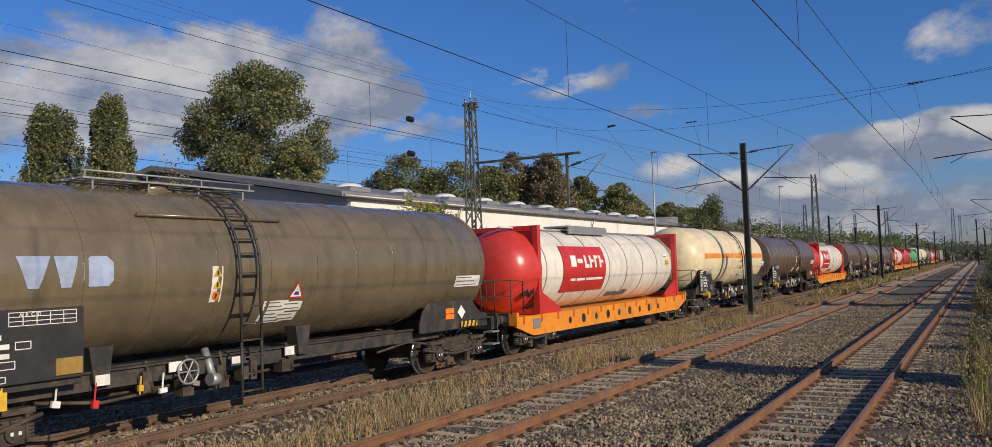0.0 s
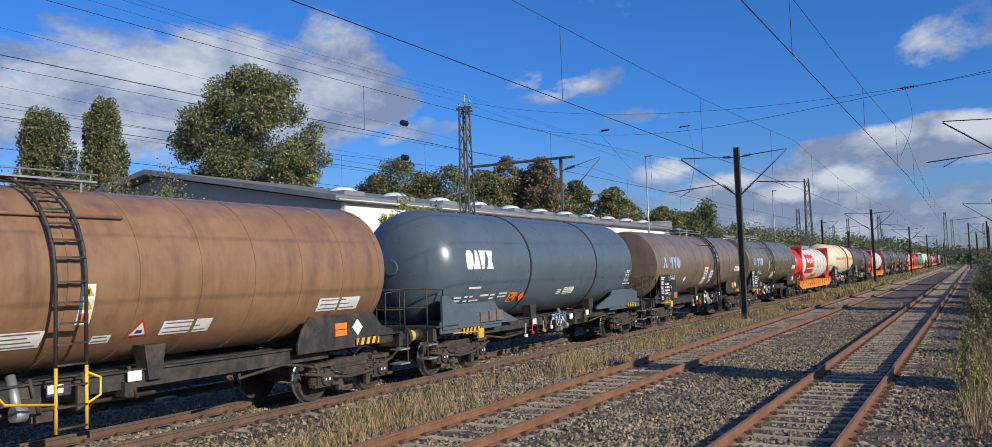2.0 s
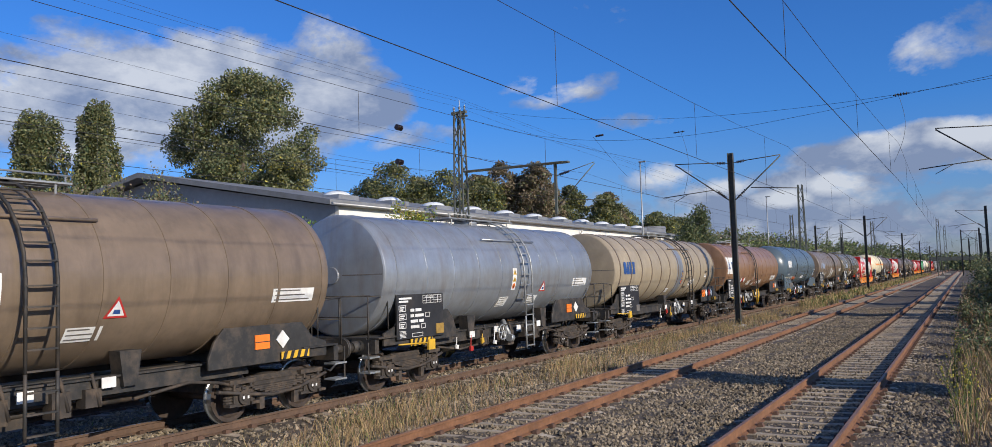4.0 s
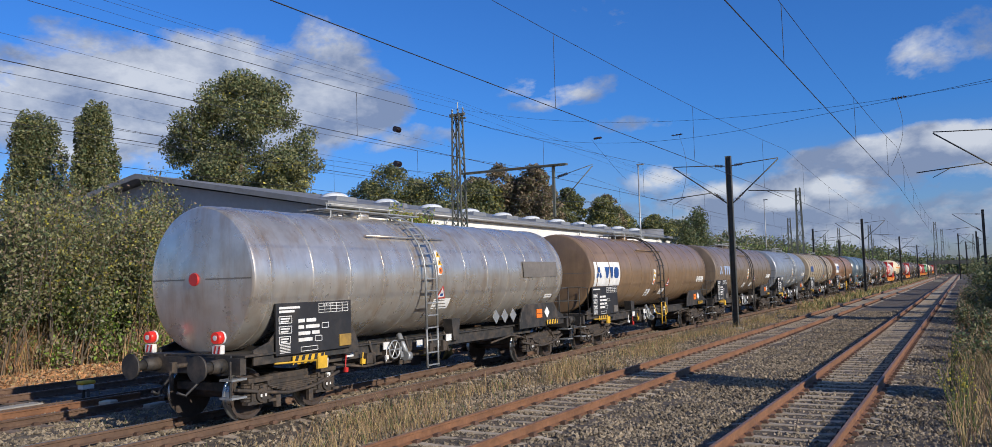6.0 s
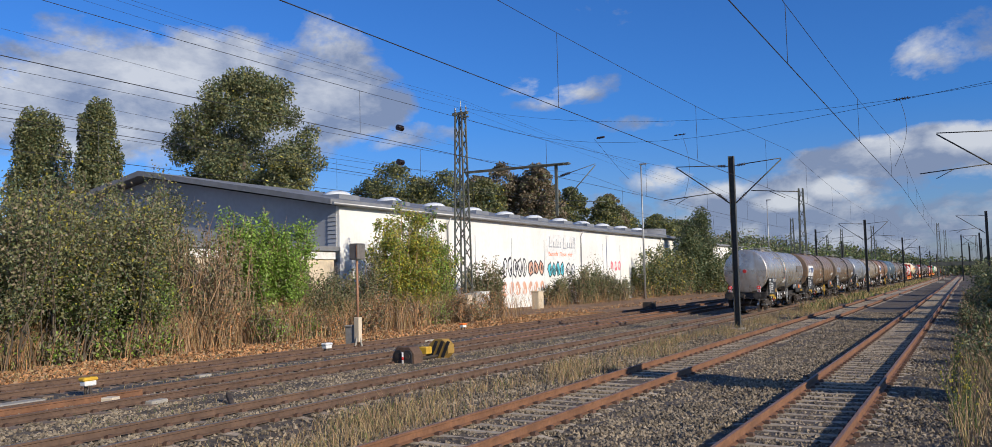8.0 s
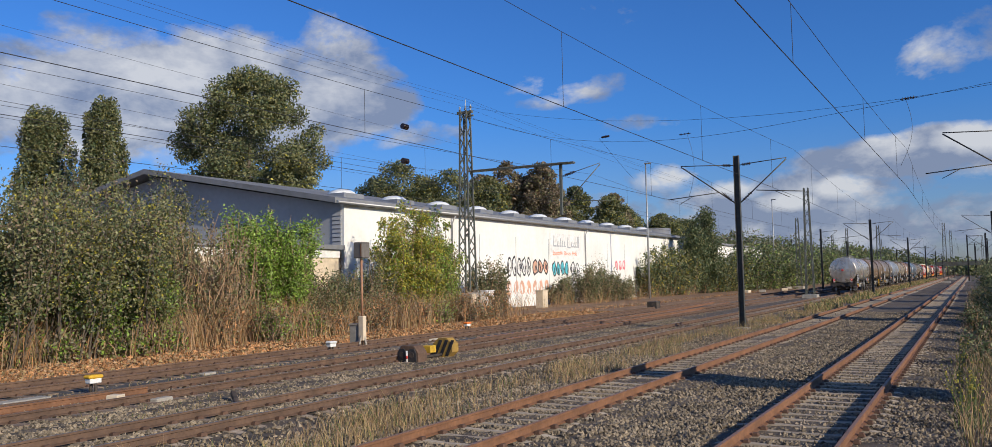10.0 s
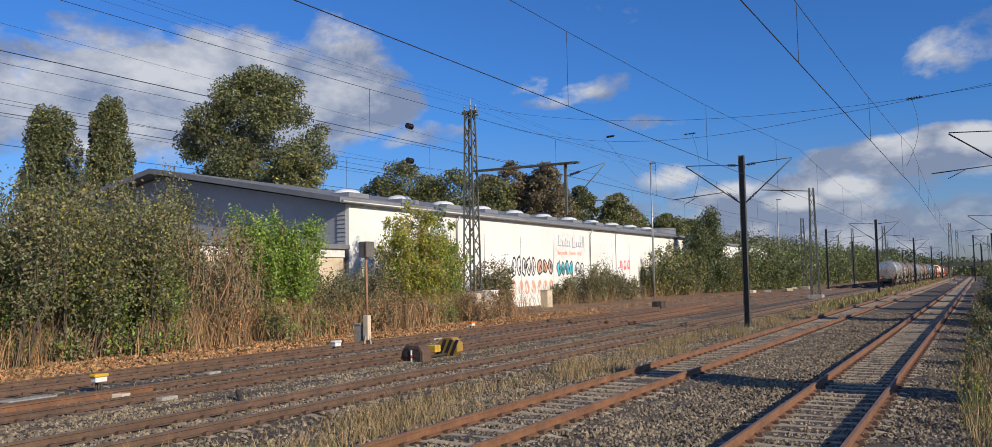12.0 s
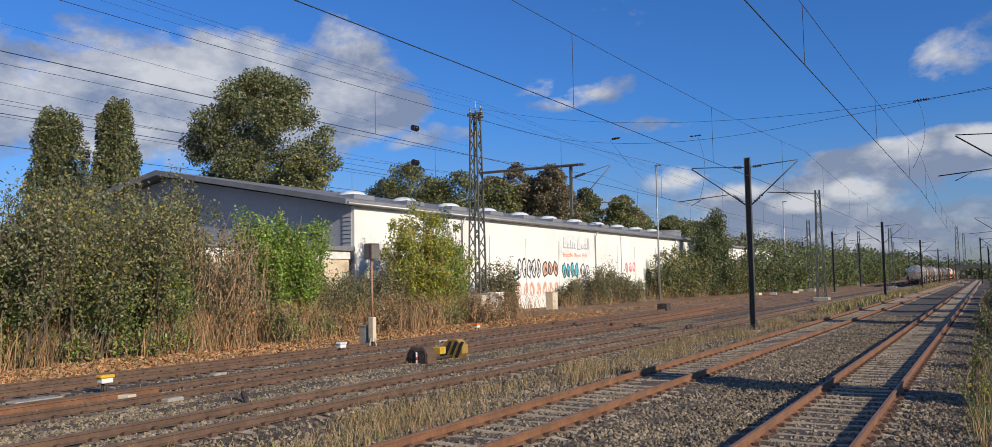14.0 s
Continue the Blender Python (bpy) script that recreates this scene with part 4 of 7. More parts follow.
def bogie_meshes():
    bm = bmesh.new()
    prism(bm, [(-1.25, 0.62), (-1.15, 0.74), (-0.5, 0.80), (0.5, 0.80), (1.15, 0.74), (1.25, 0.62), (0.62, 0.60), (0.45, 0.42), (-0.45, 0.42), (-0.62, 0.60)], "x", -0.05, 0.05)
    box(bm, (0.06, 0, 0.5), (0.04, 0.5, 0.14))
    for k in range(5):
        box(bm, (0.10, 0, 0.60 - 0.035 * k), (0.10, 1.5 - 0.26 * k, 0.03))
    pipe(bm, [(0.16, -1.5, 0.62), (0.17, -0.8, 0.50), (0.17, -0.2, 0.42), (0.17, 0.5, 0.46), (0.16, 1.3, 0.66)], 0.035, 6)
    box(bm, (0.12, -0.45, 0.30), (0.08, 0.12, 0.22))
    box(bm, (0.12, 0.45, 0.30), (0.08, 0.12, 0.22))
    box(bm, (0.04, 0, 0.72), (0.06, 1.9, 0.05))
    for s in (-1, 1):
        box(bm, (0.0, s * 1.18, 0.55), (0.16, 0.10, 0.22))
        box(bm, (0.16, s * 0.9, 0.62), (0.05, 0.10, 0.04))
    BOGIE["side"] = bm
    bm = bmesh.new()
    box(bm, (0.02, 0, 0.47), (0.26, 0.34, 0.34))
    rod(bm, (0.15, 0, 0.46), (0.20, 0, 0.46), 0.13, 14)
    rod(bm, (0.20, 0, 0.46), (0.22, 0, 0.46), 0.07, 10)
    for d in (-0.055, 0.055):
        box(bm, (0.222, d, 0.46), (0.01, 0.04, 0.05), mat=1)
    for d in (-0.2, 0.2):
        box(bm, (0.10, d, 0.52), (0.10, 0.05, 0.42))
    box(bm, (0.06, 0, 0.74), (0.2, 0.62, 0.08))
    box(bm, (0.12, -0.26, 0.34), (0.16, 0.2, 0.05))
    box(bm, (0.12, 0.26, 0.34), (0.16, 0.2, 0.05))
    BOGIE["box"] = bm
    bm = bmesh.new()
    n = 12
    rings = []
    for k in range(7):
        for z, q in ((0.36 + 0.05 * k, 0.07), (0.372 + 0.05 * k, 0.098), (0.398 + 0.05 * k, 0.098)):
            rings.append([bm.verts.new((0.03 + q * math.cos(2 * math.pi * g / n), q * math.sin(2 * math.pi * g / n), z)) for g in range(n)])
    for a, b in zip(rings, rings[1:]):
        for g in range(n):
            bm.faces.new((a[g], a[(g + 1) % n], b[(g + 1) % n], b[g]))
    BOGIE["spring"] = bm
    bm = bmesh.new()
    for s in (-1, 1):
        x = 0.755 * s
        prof = [(x - 0.06 * s, 0.505), (x - 0.035 * s, 0.50), (x - 0.03 * s, 0.465), (x + 0.07 * s, 0.455)]
        # tread
        ring = []
        for q, r in prof:
            ring.append([bm.verts.new((q, r * math.cos(2 * math.pi * k / 28), r * math.sin(2 * math.pi * k / 28))) for k in range(28)])
        for a, b in zip(ring, ring[1:]):
            for k in range(28):
                f = bm.faces.new((a[k], a[(k + 1) % 28], b[(k + 1) % 28], b[k]))
                f.material_index = 1
        bm.faces.new(ring[0])
        inner = [bm.verts.new((x + 0.07 * s, 0.385 * math.cos(2 * math.pi * k / 28), 0.385 * math.sin(2 * math.pi * k / 28))) for k in range(28)]
        dish = [bm.verts.new((x + 0.02 * s, 0.36 * math.cos(2 * math.pi * k / 28), 0.36 * math.sin(2 * math.pi * k / 28))) for k in range(28)]
        hub = [bm.verts.new((x + 0.045 * s, 0.14 * math.cos(2 * math.pi * k / 28), 0.14 * math.sin(2 * math.pi * k / 28))) for k in range(28)]
        for a, b, m in ((ring[-1], inner, 0), (inner, dish, 0), (dish, hub, 0)):
            for k in range(28):
                f = bm.faces.new((a[k], a[(k + 1) % 28], b[(k + 1) % 28], b[k]))
                f.material_index = m
        bm.faces.new(hub)
    rod(bm, (-0.9, 0, 0), (0.9, 0, 0), 0.09, 10)
    bmesh.ops.recalc_face_normals(bm, faces=bm.faces[:])
    BOGIE["wheel"] = bm
    mats = {"side": ["bogie"], "box": ["bogie", "white"], "spring": ["bogie"], "wheel": ["wheel", "tread"]}
    for k in list(BOGIE):
        me = bpy.data.meshes.new(k)
        BOGIE[k].to_mesh(me)
        BOGIE[k].free()
        for m in mats[k]:
            me.materials.append(M[m])
        BOGIE[k] = me


bogie_meshes()


def bogie(parent, y):
    bm = bmesh.new()
    box(bm, (0, 0, 0.66), (1.9, 0.36, 0.28))
    b = part("bogie", bm, "bogie", parent, bevel=0.015)
    b.location = (0, y, 0)
    for s in (-1, 1):
        bm = bmesh.new()
        box(bm, (0, s * 1.2, 0.62), (1.7, 0.1, 0.16))
        part("end_beam", bm, "bogie", b, bevel=0.015)

    def put(name, key, m):
        o = new(name, BOGIE[key])
        o.parent = b
        o.matrix_basis = m
    for s in (-1, 1):
        turn = pose(s * 1.0, 0, 0, 0, 0, 0 if s > 0 else 180)
        put("side_frame", "side", turn)
        for d in (-0.9, 0.9):
            put("axle_box", "box", turn @ pose(0, d, 0))
            for e in (-0.26, 0.26):
                put("coil_spring", "spring", turn @ pose(0, d + e, 0))
    for d in (-0.9, 0.9):
        put("wheelset", "wheel", pose(0, d, 0.46))
    return b


def buffers(parent, L, zb=1.05):
    for y, s in ((0.0, -1), (L, 1)):
        for x in (-0.875, 0.875):
            bm = bmesh.new()
            rod(bm, (x, y - s * 0.62, zb), (x, y - s * 0.30, zb), 0.13, 14, 0.12)
            rod(bm, (x, y - s * 0.30, zb), (x, y - s * 0.05, zb), 0.095, 14)
            v = rod(bm, (x, y - s * 0.05, zb), (x, y - s * 0.005, zb), 0.235, 18)
            box(bm, (x, y - s * 0.63, zb), (0.36, 0.03, 0.36))
            part("buffer", bm, "frame_black", parent)
        bm = bmesh.new()
        pipe(bm, [(0, y - s * 0.6, zb), (0, y - s * 0.28, zb), (0.0, y - s * 0.2, zb - 0.1), (0, y - s * 0.22, zb - 0.42)], 0.045, 8)
        box(bm, (0, y - s * 0.24, zb - 0.02), (0.09, 0.12, 0.2))
        part("coupling", bm, "bogie", parent)
        bm = bmesh.new()
        for x in (-0.4, 0.42):
            pipe(bm, [(x, y - s * 0.6, 0.9), (x, y - s * 0.4, 0.72), (x * 0.9, y - s * 0.2, 0.55), (x * 0.8, y - s * 0.05, 0.62)], 0.028, 6)
        part("brake_hose", bm, "black", parent)


def rails_at_end(parent, y, s, yellow=False):
    bm = bmesh.new()
    for x in (-1.25, -0.45, 0.45, 1.25):
        pipe(bm, [(x, y, 1.2), (x, y, 2.15)], 0.018, 6)
    pipe(bm, [(-1.25, y, 2.15), (1.25, y, 2.15)], 0.018, 6)
    pipe(bm, [(-1.25, y, 1.7), (1.25, y, 1.7)], 0.015, 6)
    for x in (-1.25, 1.25):
        pipe(bm, [(x, y, 2.15), (x, y + s * 0.7, 2.1), (x, y + s * 0.72, 1.2)], 0.018, 6)
    part("end_railing", bm, "frame_black", parent)


RUNG = {}


def ladder(parent, y, r, zc, mat="frame_black", bottom=0.45, wide=0.46, lower=None):
    bm = bmesh.new()
    pts = []
    R = r + 0.12
    for k in range(7):
        a = radians(86 - 86 * k / 6)
        pts.append((R * math.cos(a), zc + R * math.sin(a)))
    pts.append((R, 1.35))
    for d in (-wide / 2, wide / 2):
        pipe(bm, [(x, y + d, z) for x, z in pts], 0.027, 6)
    top = part("ladder", bm, mat, parent)
    bm = bmesh.new()
    for d in (-wide / 2, wide / 2):
        pipe(bm, [(R, y + d, 1.35), (R, y + d, bottom)], 0.027, 6)
    if lower:
        pipe(bm, [(R, y + wide / 2, 1.25), (R, y + wide / 2 + 0.22, 1.15), (R, y + wide / 2 + 0.22, 0.9), (R, y + wide / 2, 0.8)], 0.02, 6)
        pipe(bm, [(R, y - wide / 2, 0.85), (R, y - wide / 2 - 0.7, 0.95), (R, y - wide / 2 - 1.0, 1.3)], 0.02, 6)
    low = part("lower_ladder", bm, lower or mat, parent)
    if mat not in RUNG:
        bm = bmesh.new()
        box(bm, (0, 0, 0), (0.075, wide, 0.025))
        me = bpy.data.meshes.new("rung")
        bm.to_mesh(me)
        bm.free()
        me.materials.append(M[mat])
        RUNG[mat] = me

    def rung(x, z, tilt, under):
        ob = new("rung", RUNG[mat])
        ob.parent = under
        ob.matrix_basis = pose(x, y, z, 0, tilt, 0)
    z = bottom + 0.06
    while z < zc:
        rung(R, z, 0, low if z < 1.35 else top)
        z += 0.29
    for k in range(8):
        a = radians(80 - 80 * k / 8)
        rung(R * math.cos(a), zc + R * math.sin(a), 0, top)
    return top


def shell_shape(bm, pts, r, zc):
    """A painted outline of (along, height) wrapped on the near side of the shell, heights as arc lengths from the level."""
    tmp = bmesh.new()
    tmp.faces.new([tmp.verts.new((0, y, h)) for y, h in pts])
    lo, hi = min(p[1] for p in pts), max(p[1] for p in pts)
    n = max(1, int((hi - lo) / 0.07))
    for k in range(1, n):
        bmesh.ops.bisect_plane(tmp, geom=tmp.verts[:] + tmp.edges[:] + tmp.faces[:], plane_co=(0, 0, lo + (hi - lo) * k / n), plane_no=(0, 0, 1))
    bmesh.ops.triangulate(tmp, faces=tmp.faces[:])
    at = {v: bm.verts.new((r * math.cos(v.co.z / r), v.co.y, zc + r * math.sin(v.co.z / r))) for v in tmp.verts}
    for f in tmp.faces:
        bm.faces.new([at[v] for v in f.verts])
    tmp.free()
    bm.normal_update()


GLYPHS = {"wedge": [(0, 1), (1, 1), (0.66, 0), (0.34, 0)],
          "slab": [(0, 1), (1, 1), (0.9, 0.62), (0.7, 0), (0.3, 0), (0.1, 0.62)],
          "octagon": [(0.25, 1), (0.8, 1), (1, 0.78), (1, 0.2), (0.85, 0), (0.2, 0), (0, 0.22), (0, 0.76)],
          "peak": [(0.36, 1), (0.66, 1), (1, 0), (0, 0)],
          "waist": [(0, 1), (1, 1), (0.74, 0.5), (1, 0), (0, 0), (0.26, 0.5)],
          "lobe": [(0.36, 1), (0.64, 1), (0.72, 0.62), (0.58, 0.5), (0.42, 0.5), (0.28, 0.62)],
          "lobe_a": [(0.0, 0.1), (0.22, 0.52), (0.42, 0.42), (0.44, 0.2), (0.3, 0.02)],
          "lobe_b": [(1.0, 0.1), (0.78, 0.52), (0.58, 0.42), (0.56, 0.2), (0.7, 0.02)]}


def logo(parent, kind, y, r, zc, mat, low, tall, width):
    """Owners' marks stand as plain shapes in their colours."""
    seq = (("lobe", 0, 0.24), ("lobe_a", 0, 0.24), ("lobe_b", 0, 0.24), ("wedge", 0.37, 0.58), ("slab", 0.60, 0.76), ("octagon", 0.79, 1.0)) if kind == "mark" else (
        ("octagon", 0, 0.25), ("peak", 0.25, 0.51), ("slab", 0.48, 0.72), ("waist", 0.74, 1.0))
    for g, a, b in seq:
        bm = bmesh.new()
        shell_shape(bm, [(y + width * (a + (b - a) * u), low + tall * v) for u, v in GLYPHS[g]], r + 0.009, zc)
        part("mark_shape", bm, mat, parent)


def data_panel(parent, y, x, z0, z1, w, rng):
    """Black side plate: framed boxes, rows of lettering that cannot be read, a load grid."""
    bm = bmesh.new()
    box(bm, (x, y + w / 2, (z0 + z1) / 2), (0.05, w, z1 - z0))
    p = part("data_plate", bm, "black", parent, bevel=0.008)
    hgt = z1 - z0
    bm = bmesh.new()

    def bar(a, b, z, tall):
        box(bm, (x + 0.027, (a + b) / 2, z), (0.006, b - a, tall))

    def outline(a, b, lo, hi, t=0.014):
        for q in (lo, hi):
            bar(a, b, q, t)
        for q in (a, b):
            box(bm, (x + 0.0275, q, (lo + hi) / 2), (0.006, t, hi - lo))
    bar(y + 0.07, y + 0.07 + 0.26 * w, z1 - 0.09, 0.045)
    if rng.random() < 0.7:
        bar(y + 0.07, y + 0.07 + 0.19 * w, z1 - 0.16, 0.045)
    for k in range(3):
        top = z1 - 0.25 - 0.19 * k
        a, b = y + 0.07, y + 0.07 + rng.uniform(0.13, 0.16) * w
        outline(a, b, top - 0.13, top)
        bar(a + 0.04, b - 0.05, top - 0.045, 0.03)
        bar(a + 0.04, b - 0.09, top - 0.095, 0.03)
    for k in range(6):
        bar(y + 0.08, y + 0.08 + 0.13 * w, z0 + 0.05 + 0.028 * k, 0.012)
    row = z1 - 0.36 * hgt
    for words in ((0.09, 0.14), (0.08, 0.2), (0.17, 0.11), (0.2,)):
        a = y + 0.27 * w
        for q in words:
            bar(a, a + q * w * 0.9, row, 0.068)
            a += q * w * 0.9 + 0.05
        if len(words) == 1 or words[0] < 0.085:
            outline(a + 0.03, a + 0.03 + 0.09 * w, row - 0.05, row + 0.05, 0.012)
        row -= 0.125 * hgt
    outline(y + 0.30 * w, y + 0.52 * w, z0 + 0.04, z0 + 0.12, 0.012)
    tagged(part("lettering_mass", bm, "white", p), kind="stuff")
    bm = bmesh.new()
    ya, yb, zz = y + 0.54 * w, y + 0.95 * w, z1 - 0.13
    for q in (zz + 0.09, zz + 0.03, zz - 0.03, zz - 0.09):
        box(bm, (x + 0.028, (ya + yb) / 2, q), (0.006, yb - ya, 0.01))
    for k in range(6):
        box(bm, (x + 0.028, ya + (yb - ya) * k / 5, zz), (0.006, 0.01, 0.19))
    part("load_grid", bm, "white", p)
    txt("A  B  C  D", 0.07, "white", p, Matrix.Translation((x + 0.028, y + w * 0.60, z1 - 0.095)) @ Euler((radians(90), 0, radians(90))).to_matrix().to_4x4())
    bm = bmesh.new()
    box(bm, (x + 0.035, y + w * 0.9, z0 + 0.17), (0.03, 0.17 * w, 0.24))
    part("label_holder", bm, "yellow_dull" if rng.random() < 0.5 else "box_grey", p, bevel=0.006)
    return p


def sheets(parent, name, mat, spots, r, zc):
    """Paper or paint sheets on the shell, each with rows of faint grey print; heights are arc lengths from the level."""
    for y, h, w, hh in spots:
        bm = bmesh.new()
        shell_patch(bm, y, y + w, math.degrees(h / r), math.degrees((h + hh) / r), r + 0.006, zc, thick=0.003)
        sheet = part(name, bm, mat, parent)
        bm = bmesh.new()
        n = max(1, int(hh / 0.075))
        for k in range(n):
            z = h + hh * (k + 0.5) / n
            end = y + w * (0.9 - 0.25 * ((k * 7) % 3) / 2)
            shell_shape(bm, [(y + 0.05 * w, z - 0.012), (end, z - 0.012), (end, z + 0.012), (y + 0.05 * w, z + 0.012)], r + 0.0125, zc)
        tagged(part("print_mass", bm, "box_grey", sheet), kind="stuff")


def shell_text(words, size, mat, parent, y, h, r, zc):
    a = h / r
    m = Matrix.Translation(((r + 0.016) * math.cos(a), y, zc + (r + 0.016) * math.sin(a))) @ Euler((0, -a, 0)).to_matrix().to_4x4() @ Euler((radians(90), 0, radians(90))).to_matrix().to_4x4()
    return txt(words, size, mat, parent, m)


def diamond(parent, mat, y, a, size, r, zc):
    bm = bmesh.new()
    m = Matrix.Translation(((r + 0.03) * math.cos(radians(a)), y, zc + (r + 0.03) * math.sin(radians(a)))) @ Euler((0, -radians(a), 0)).to_matrix().to_4x4() @ Euler((radians(45), 0, 0)).to_matrix().to_4x4()
    bmesh.ops.create_cube(bm, size=1.0, matrix=m @ Matrix.Diagonal((0.012, size, size, 1)))
    part("hazard_diamond", bm, mat, parent)


def tank_wagon(L, paint, label, seed, D=2.80, zc=2.62, ends="flat", rings=True, ring_mat=None, tail=False, mark=None, panel=None, walkway=True,
               ladder_at=0.56, stripe=None, codes=None, skirt=None, triangles=True, ladder_mat="frame_black", band=None, end_gap=(0.75, 0.75), lower=None, saddle_codes=None, signs=True, extra_diamonds=(), plate=(1.35, 1.9, 1.12, 2.14), panel_y=(1.35, 4.05), sign_at=(-0.6, 0.1), triangle_at=(1.3, -0.5), sheet_spots=None, dark_patch=False, yellow_buffer=False, plain=False, white_sign=True, end_text=None):
    rng = random.Random(seed)
    w = thing("tank_wagon", label, "tank wagon", "wagons of the freight train")
    r, y0, y1 = D / 2, end_gap[0], L - end_gap[1]
    bm = bmesh.new()
    if ends == "round":
        dome = [(0, 0.0), (0.05, 0.32), (0.16, 0.56), (0.36, 0.78), (0.62, 0.92), (0.9, 0.985), (1.15, 1.0)]
    else:
        dome = [(0, 0.0), (0.04, 0.3), (0.09, 0.65), (0.13, 0.9), (0.15, 0.965), (0.175, 0.988), (0.215, 1.0)]
    prof = [(y0 + a, r * b) for a, b in dome] + [(y0 + (y1 - y0) * k / 8, r) for k in range(1, 8)] + [(y1 - a, r * b) for a, b in reversed(dome)]
    lathe_y(bm, prof, 56, 0, zc)
    tank = part("tank", bm, paint, w, smooth=True)
    tank.data.set_sharp_from_angle(angle=radians(24))
    # seams of the shell
    first, last = y0 + 0.62, y1 - 0.35
    count = max(1, round((last - first) / 1.19)) if ends != "round" else 1
    seams = [first + (last - first) * k / count for k in range(count + 1)] if ends != "round" else ([L * 0.345, L * 0.65] if plain else [L * 0.30, L * 0.45, L * 0.475])
    up = 0.022 if ring_mat else 0.013
    for y in seams if rings else []:
        bm = bmesh.new()
        lathe_y(bm, [(y - 0.042, r - 0.01), (y - 0.034, r + up), (y + 0.034, r + up), (y + 0.042, r - 0.01)], 56, 0, zc)
        part("ring", bm, ring_mat or paint, tank)
    bm = bmesh.new()
    hatch = 0.12 if tail else 0.19
    lathe_y(bm, [(y0 - 0.02, 0.0), (y0 - 0.02, hatch), (y0 + 0.04, hatch + 0.01)], 20, 0, zc)
    part("end_hatch", bm, "red" if tail else paint, tank)
    if ends != "round":
        for sx in (-1, 1):
            bm = bmesh.new()
            v = [bm.verts.new((sx * r * f, y0 + dy - 0.006, zc + dz)) for f, dy in ((0.2, 0.027), (0.65, 0.09), (0.95, 0.145)) for dz in (-0.012, 0.012)]
            for k in (0, 2):
                bm.faces.new((v[k], v[k + 2], v[k + 3], v[k + 1]))
            part("weld_seam", bm, "box_grey", tank)
    # frame
    for x in (-0.98, 0.98):
        bm = bmesh.new()
        box(bm, (x, L / 2, 0.98), (0.09, L - 5.6, 0.26))
        part("side_sill", bm, "frame_black", w)
        bm = bmesh.new()
        box(bm, (x, L / 2, 1.125), (0.20, L - 1.3, 0.03))
        part("sole_plate", bm, "frame_black", w)
    bm = bmesh.new()
    box(bm, (0, L / 2, 0.98), (0.5, L - 2, 0.22))
    part("centre_sill", bm, "frame_black", w)
    for y in (0.68, L - 0.68):
        s = 1 if y < 2 else -1
        bm = bmesh.new()
        box(bm, (0, y, 1.04), (2.6, 0.14, 0.30))
        part("headstock", bm, "frame_black", w)
        bm = bmesh.new()
        box(bm, (0, y + s * 0.5, 1.215), (2.7, 1.0, 0.035))
        part("end_platform", bm, "frame_black", w)
        for z in (0.82, 0.50):
            bm = bmesh.new()
            box(bm, (1.18, y - s * 0.12, z), (0.30, 0.36, 0.035))
            part("step_tread", bm, "galvanised", w)
        bm = bmesh.new()
        rod(bm, (1.28, y - s * 0.28, 0.48), (1.28, y - s * 0.28, 1.15), 0.02, 6)
        part("step_hanger", bm, "frame_black", w)
    for y, s in ((2.4, 1), (L - 2.4, -1)):
        bm = bmesh.new()
        for x in (-1, 1):
            prism(bm, [(y + s * p, z) for p, z in ((-1.45, 1.02), (1.55, 1.02), (1.55, 1.22), (1.42, 1.5), (1.2, 1.72), (-0.75, 1.72), (-1.05, 1.42), (-1.45, 1.3))], "x", x * 1.26 - 0.03, x * 1.26 + 0.03)
        box(bm, (0, y, 1.2), (2.4, 1.6, 0.25))
        part("saddle", bm, skirt or "frame_black", w, bevel=0.01)
    for y in (2.15, L - 2.15):
        bogie(w, y)
    buffers(w, L)
    if not tail:
        rails_at_end(w, 0.45, 1)
    rails_at_end(w, L - 0.45, -1)
    # side plates
    if plain:
        bm = bmesh.new()
        for a, b, h in ((1.6, 1.95, -0.88), (1.6, 1.95, -0.98), (2.1, 2.25, -0.87), (2.35, 2.5, -0.87), (2.85, 3.3, -0.86), (3.4, 3.65, -0.86), (3.85, 4.3, -0.84), (3.85, 4.3, -0.94), (2.1, 2.3, -1.0), (2.4, 2.85, -1.0), (2.15, 2.75, -0.62), (3.4, 3.62, -0.97)):
            shell_shape(bm, [(a, h), (b, h), (b, h + 0.055), (a, h + 0.055)], r + 0.009, zc)
        tagged(part("lettering_mass", bm, "white", w), kind="stuff")
        for words, size, up in (("L10BH", 0.16, -0.36), ("TE 22", 0.16, -0.52), ("09.25 L", 0.15, -0.68), ("Betriebsdruck 7.5 bar", 0.085, -0.80)):
            shell_text(words, size, "white", w, L - 2.75, up, r, zc)
        bm = bmesh.new()
        prism(bm, [(L - 1.3, 1.12), (L - 5.2, 1.12), (L - 5.2, 1.2), (L - 3.6, 1.62), (L - 1.9, 1.72), (L - 1.3, 1.6)], "x", 1.27, 1.33)
        part("skirt", bm, paint, w)
        for q in (7.35, 7.94):
            bm = bmesh.new()
            for k in range(14):
                a, b = 2 * math.pi * k / 14, 2 * math.pi * (k + 1) / 14
                rod(bm, (1.3, q + 0.1 * math.cos(a), 1.08 + 0.1 * math.sin(a)), (1.3, q + 0.1 * math.cos(b), 1.08 + 0.1 * math.sin(b)), 0.016, 6)
            rod(bm, (1.3, q - 0.1, 1.08), (1.3, q + 0.1, 1.08), 0.012, 6)
            rod(bm, (1.05, q, 1.08), (1.3, q, 1.08), 0.02, 6)
            part("valve_wheel", bm, "valve_blue", w, "small blue valve wheel")
        bm = bmesh.new()
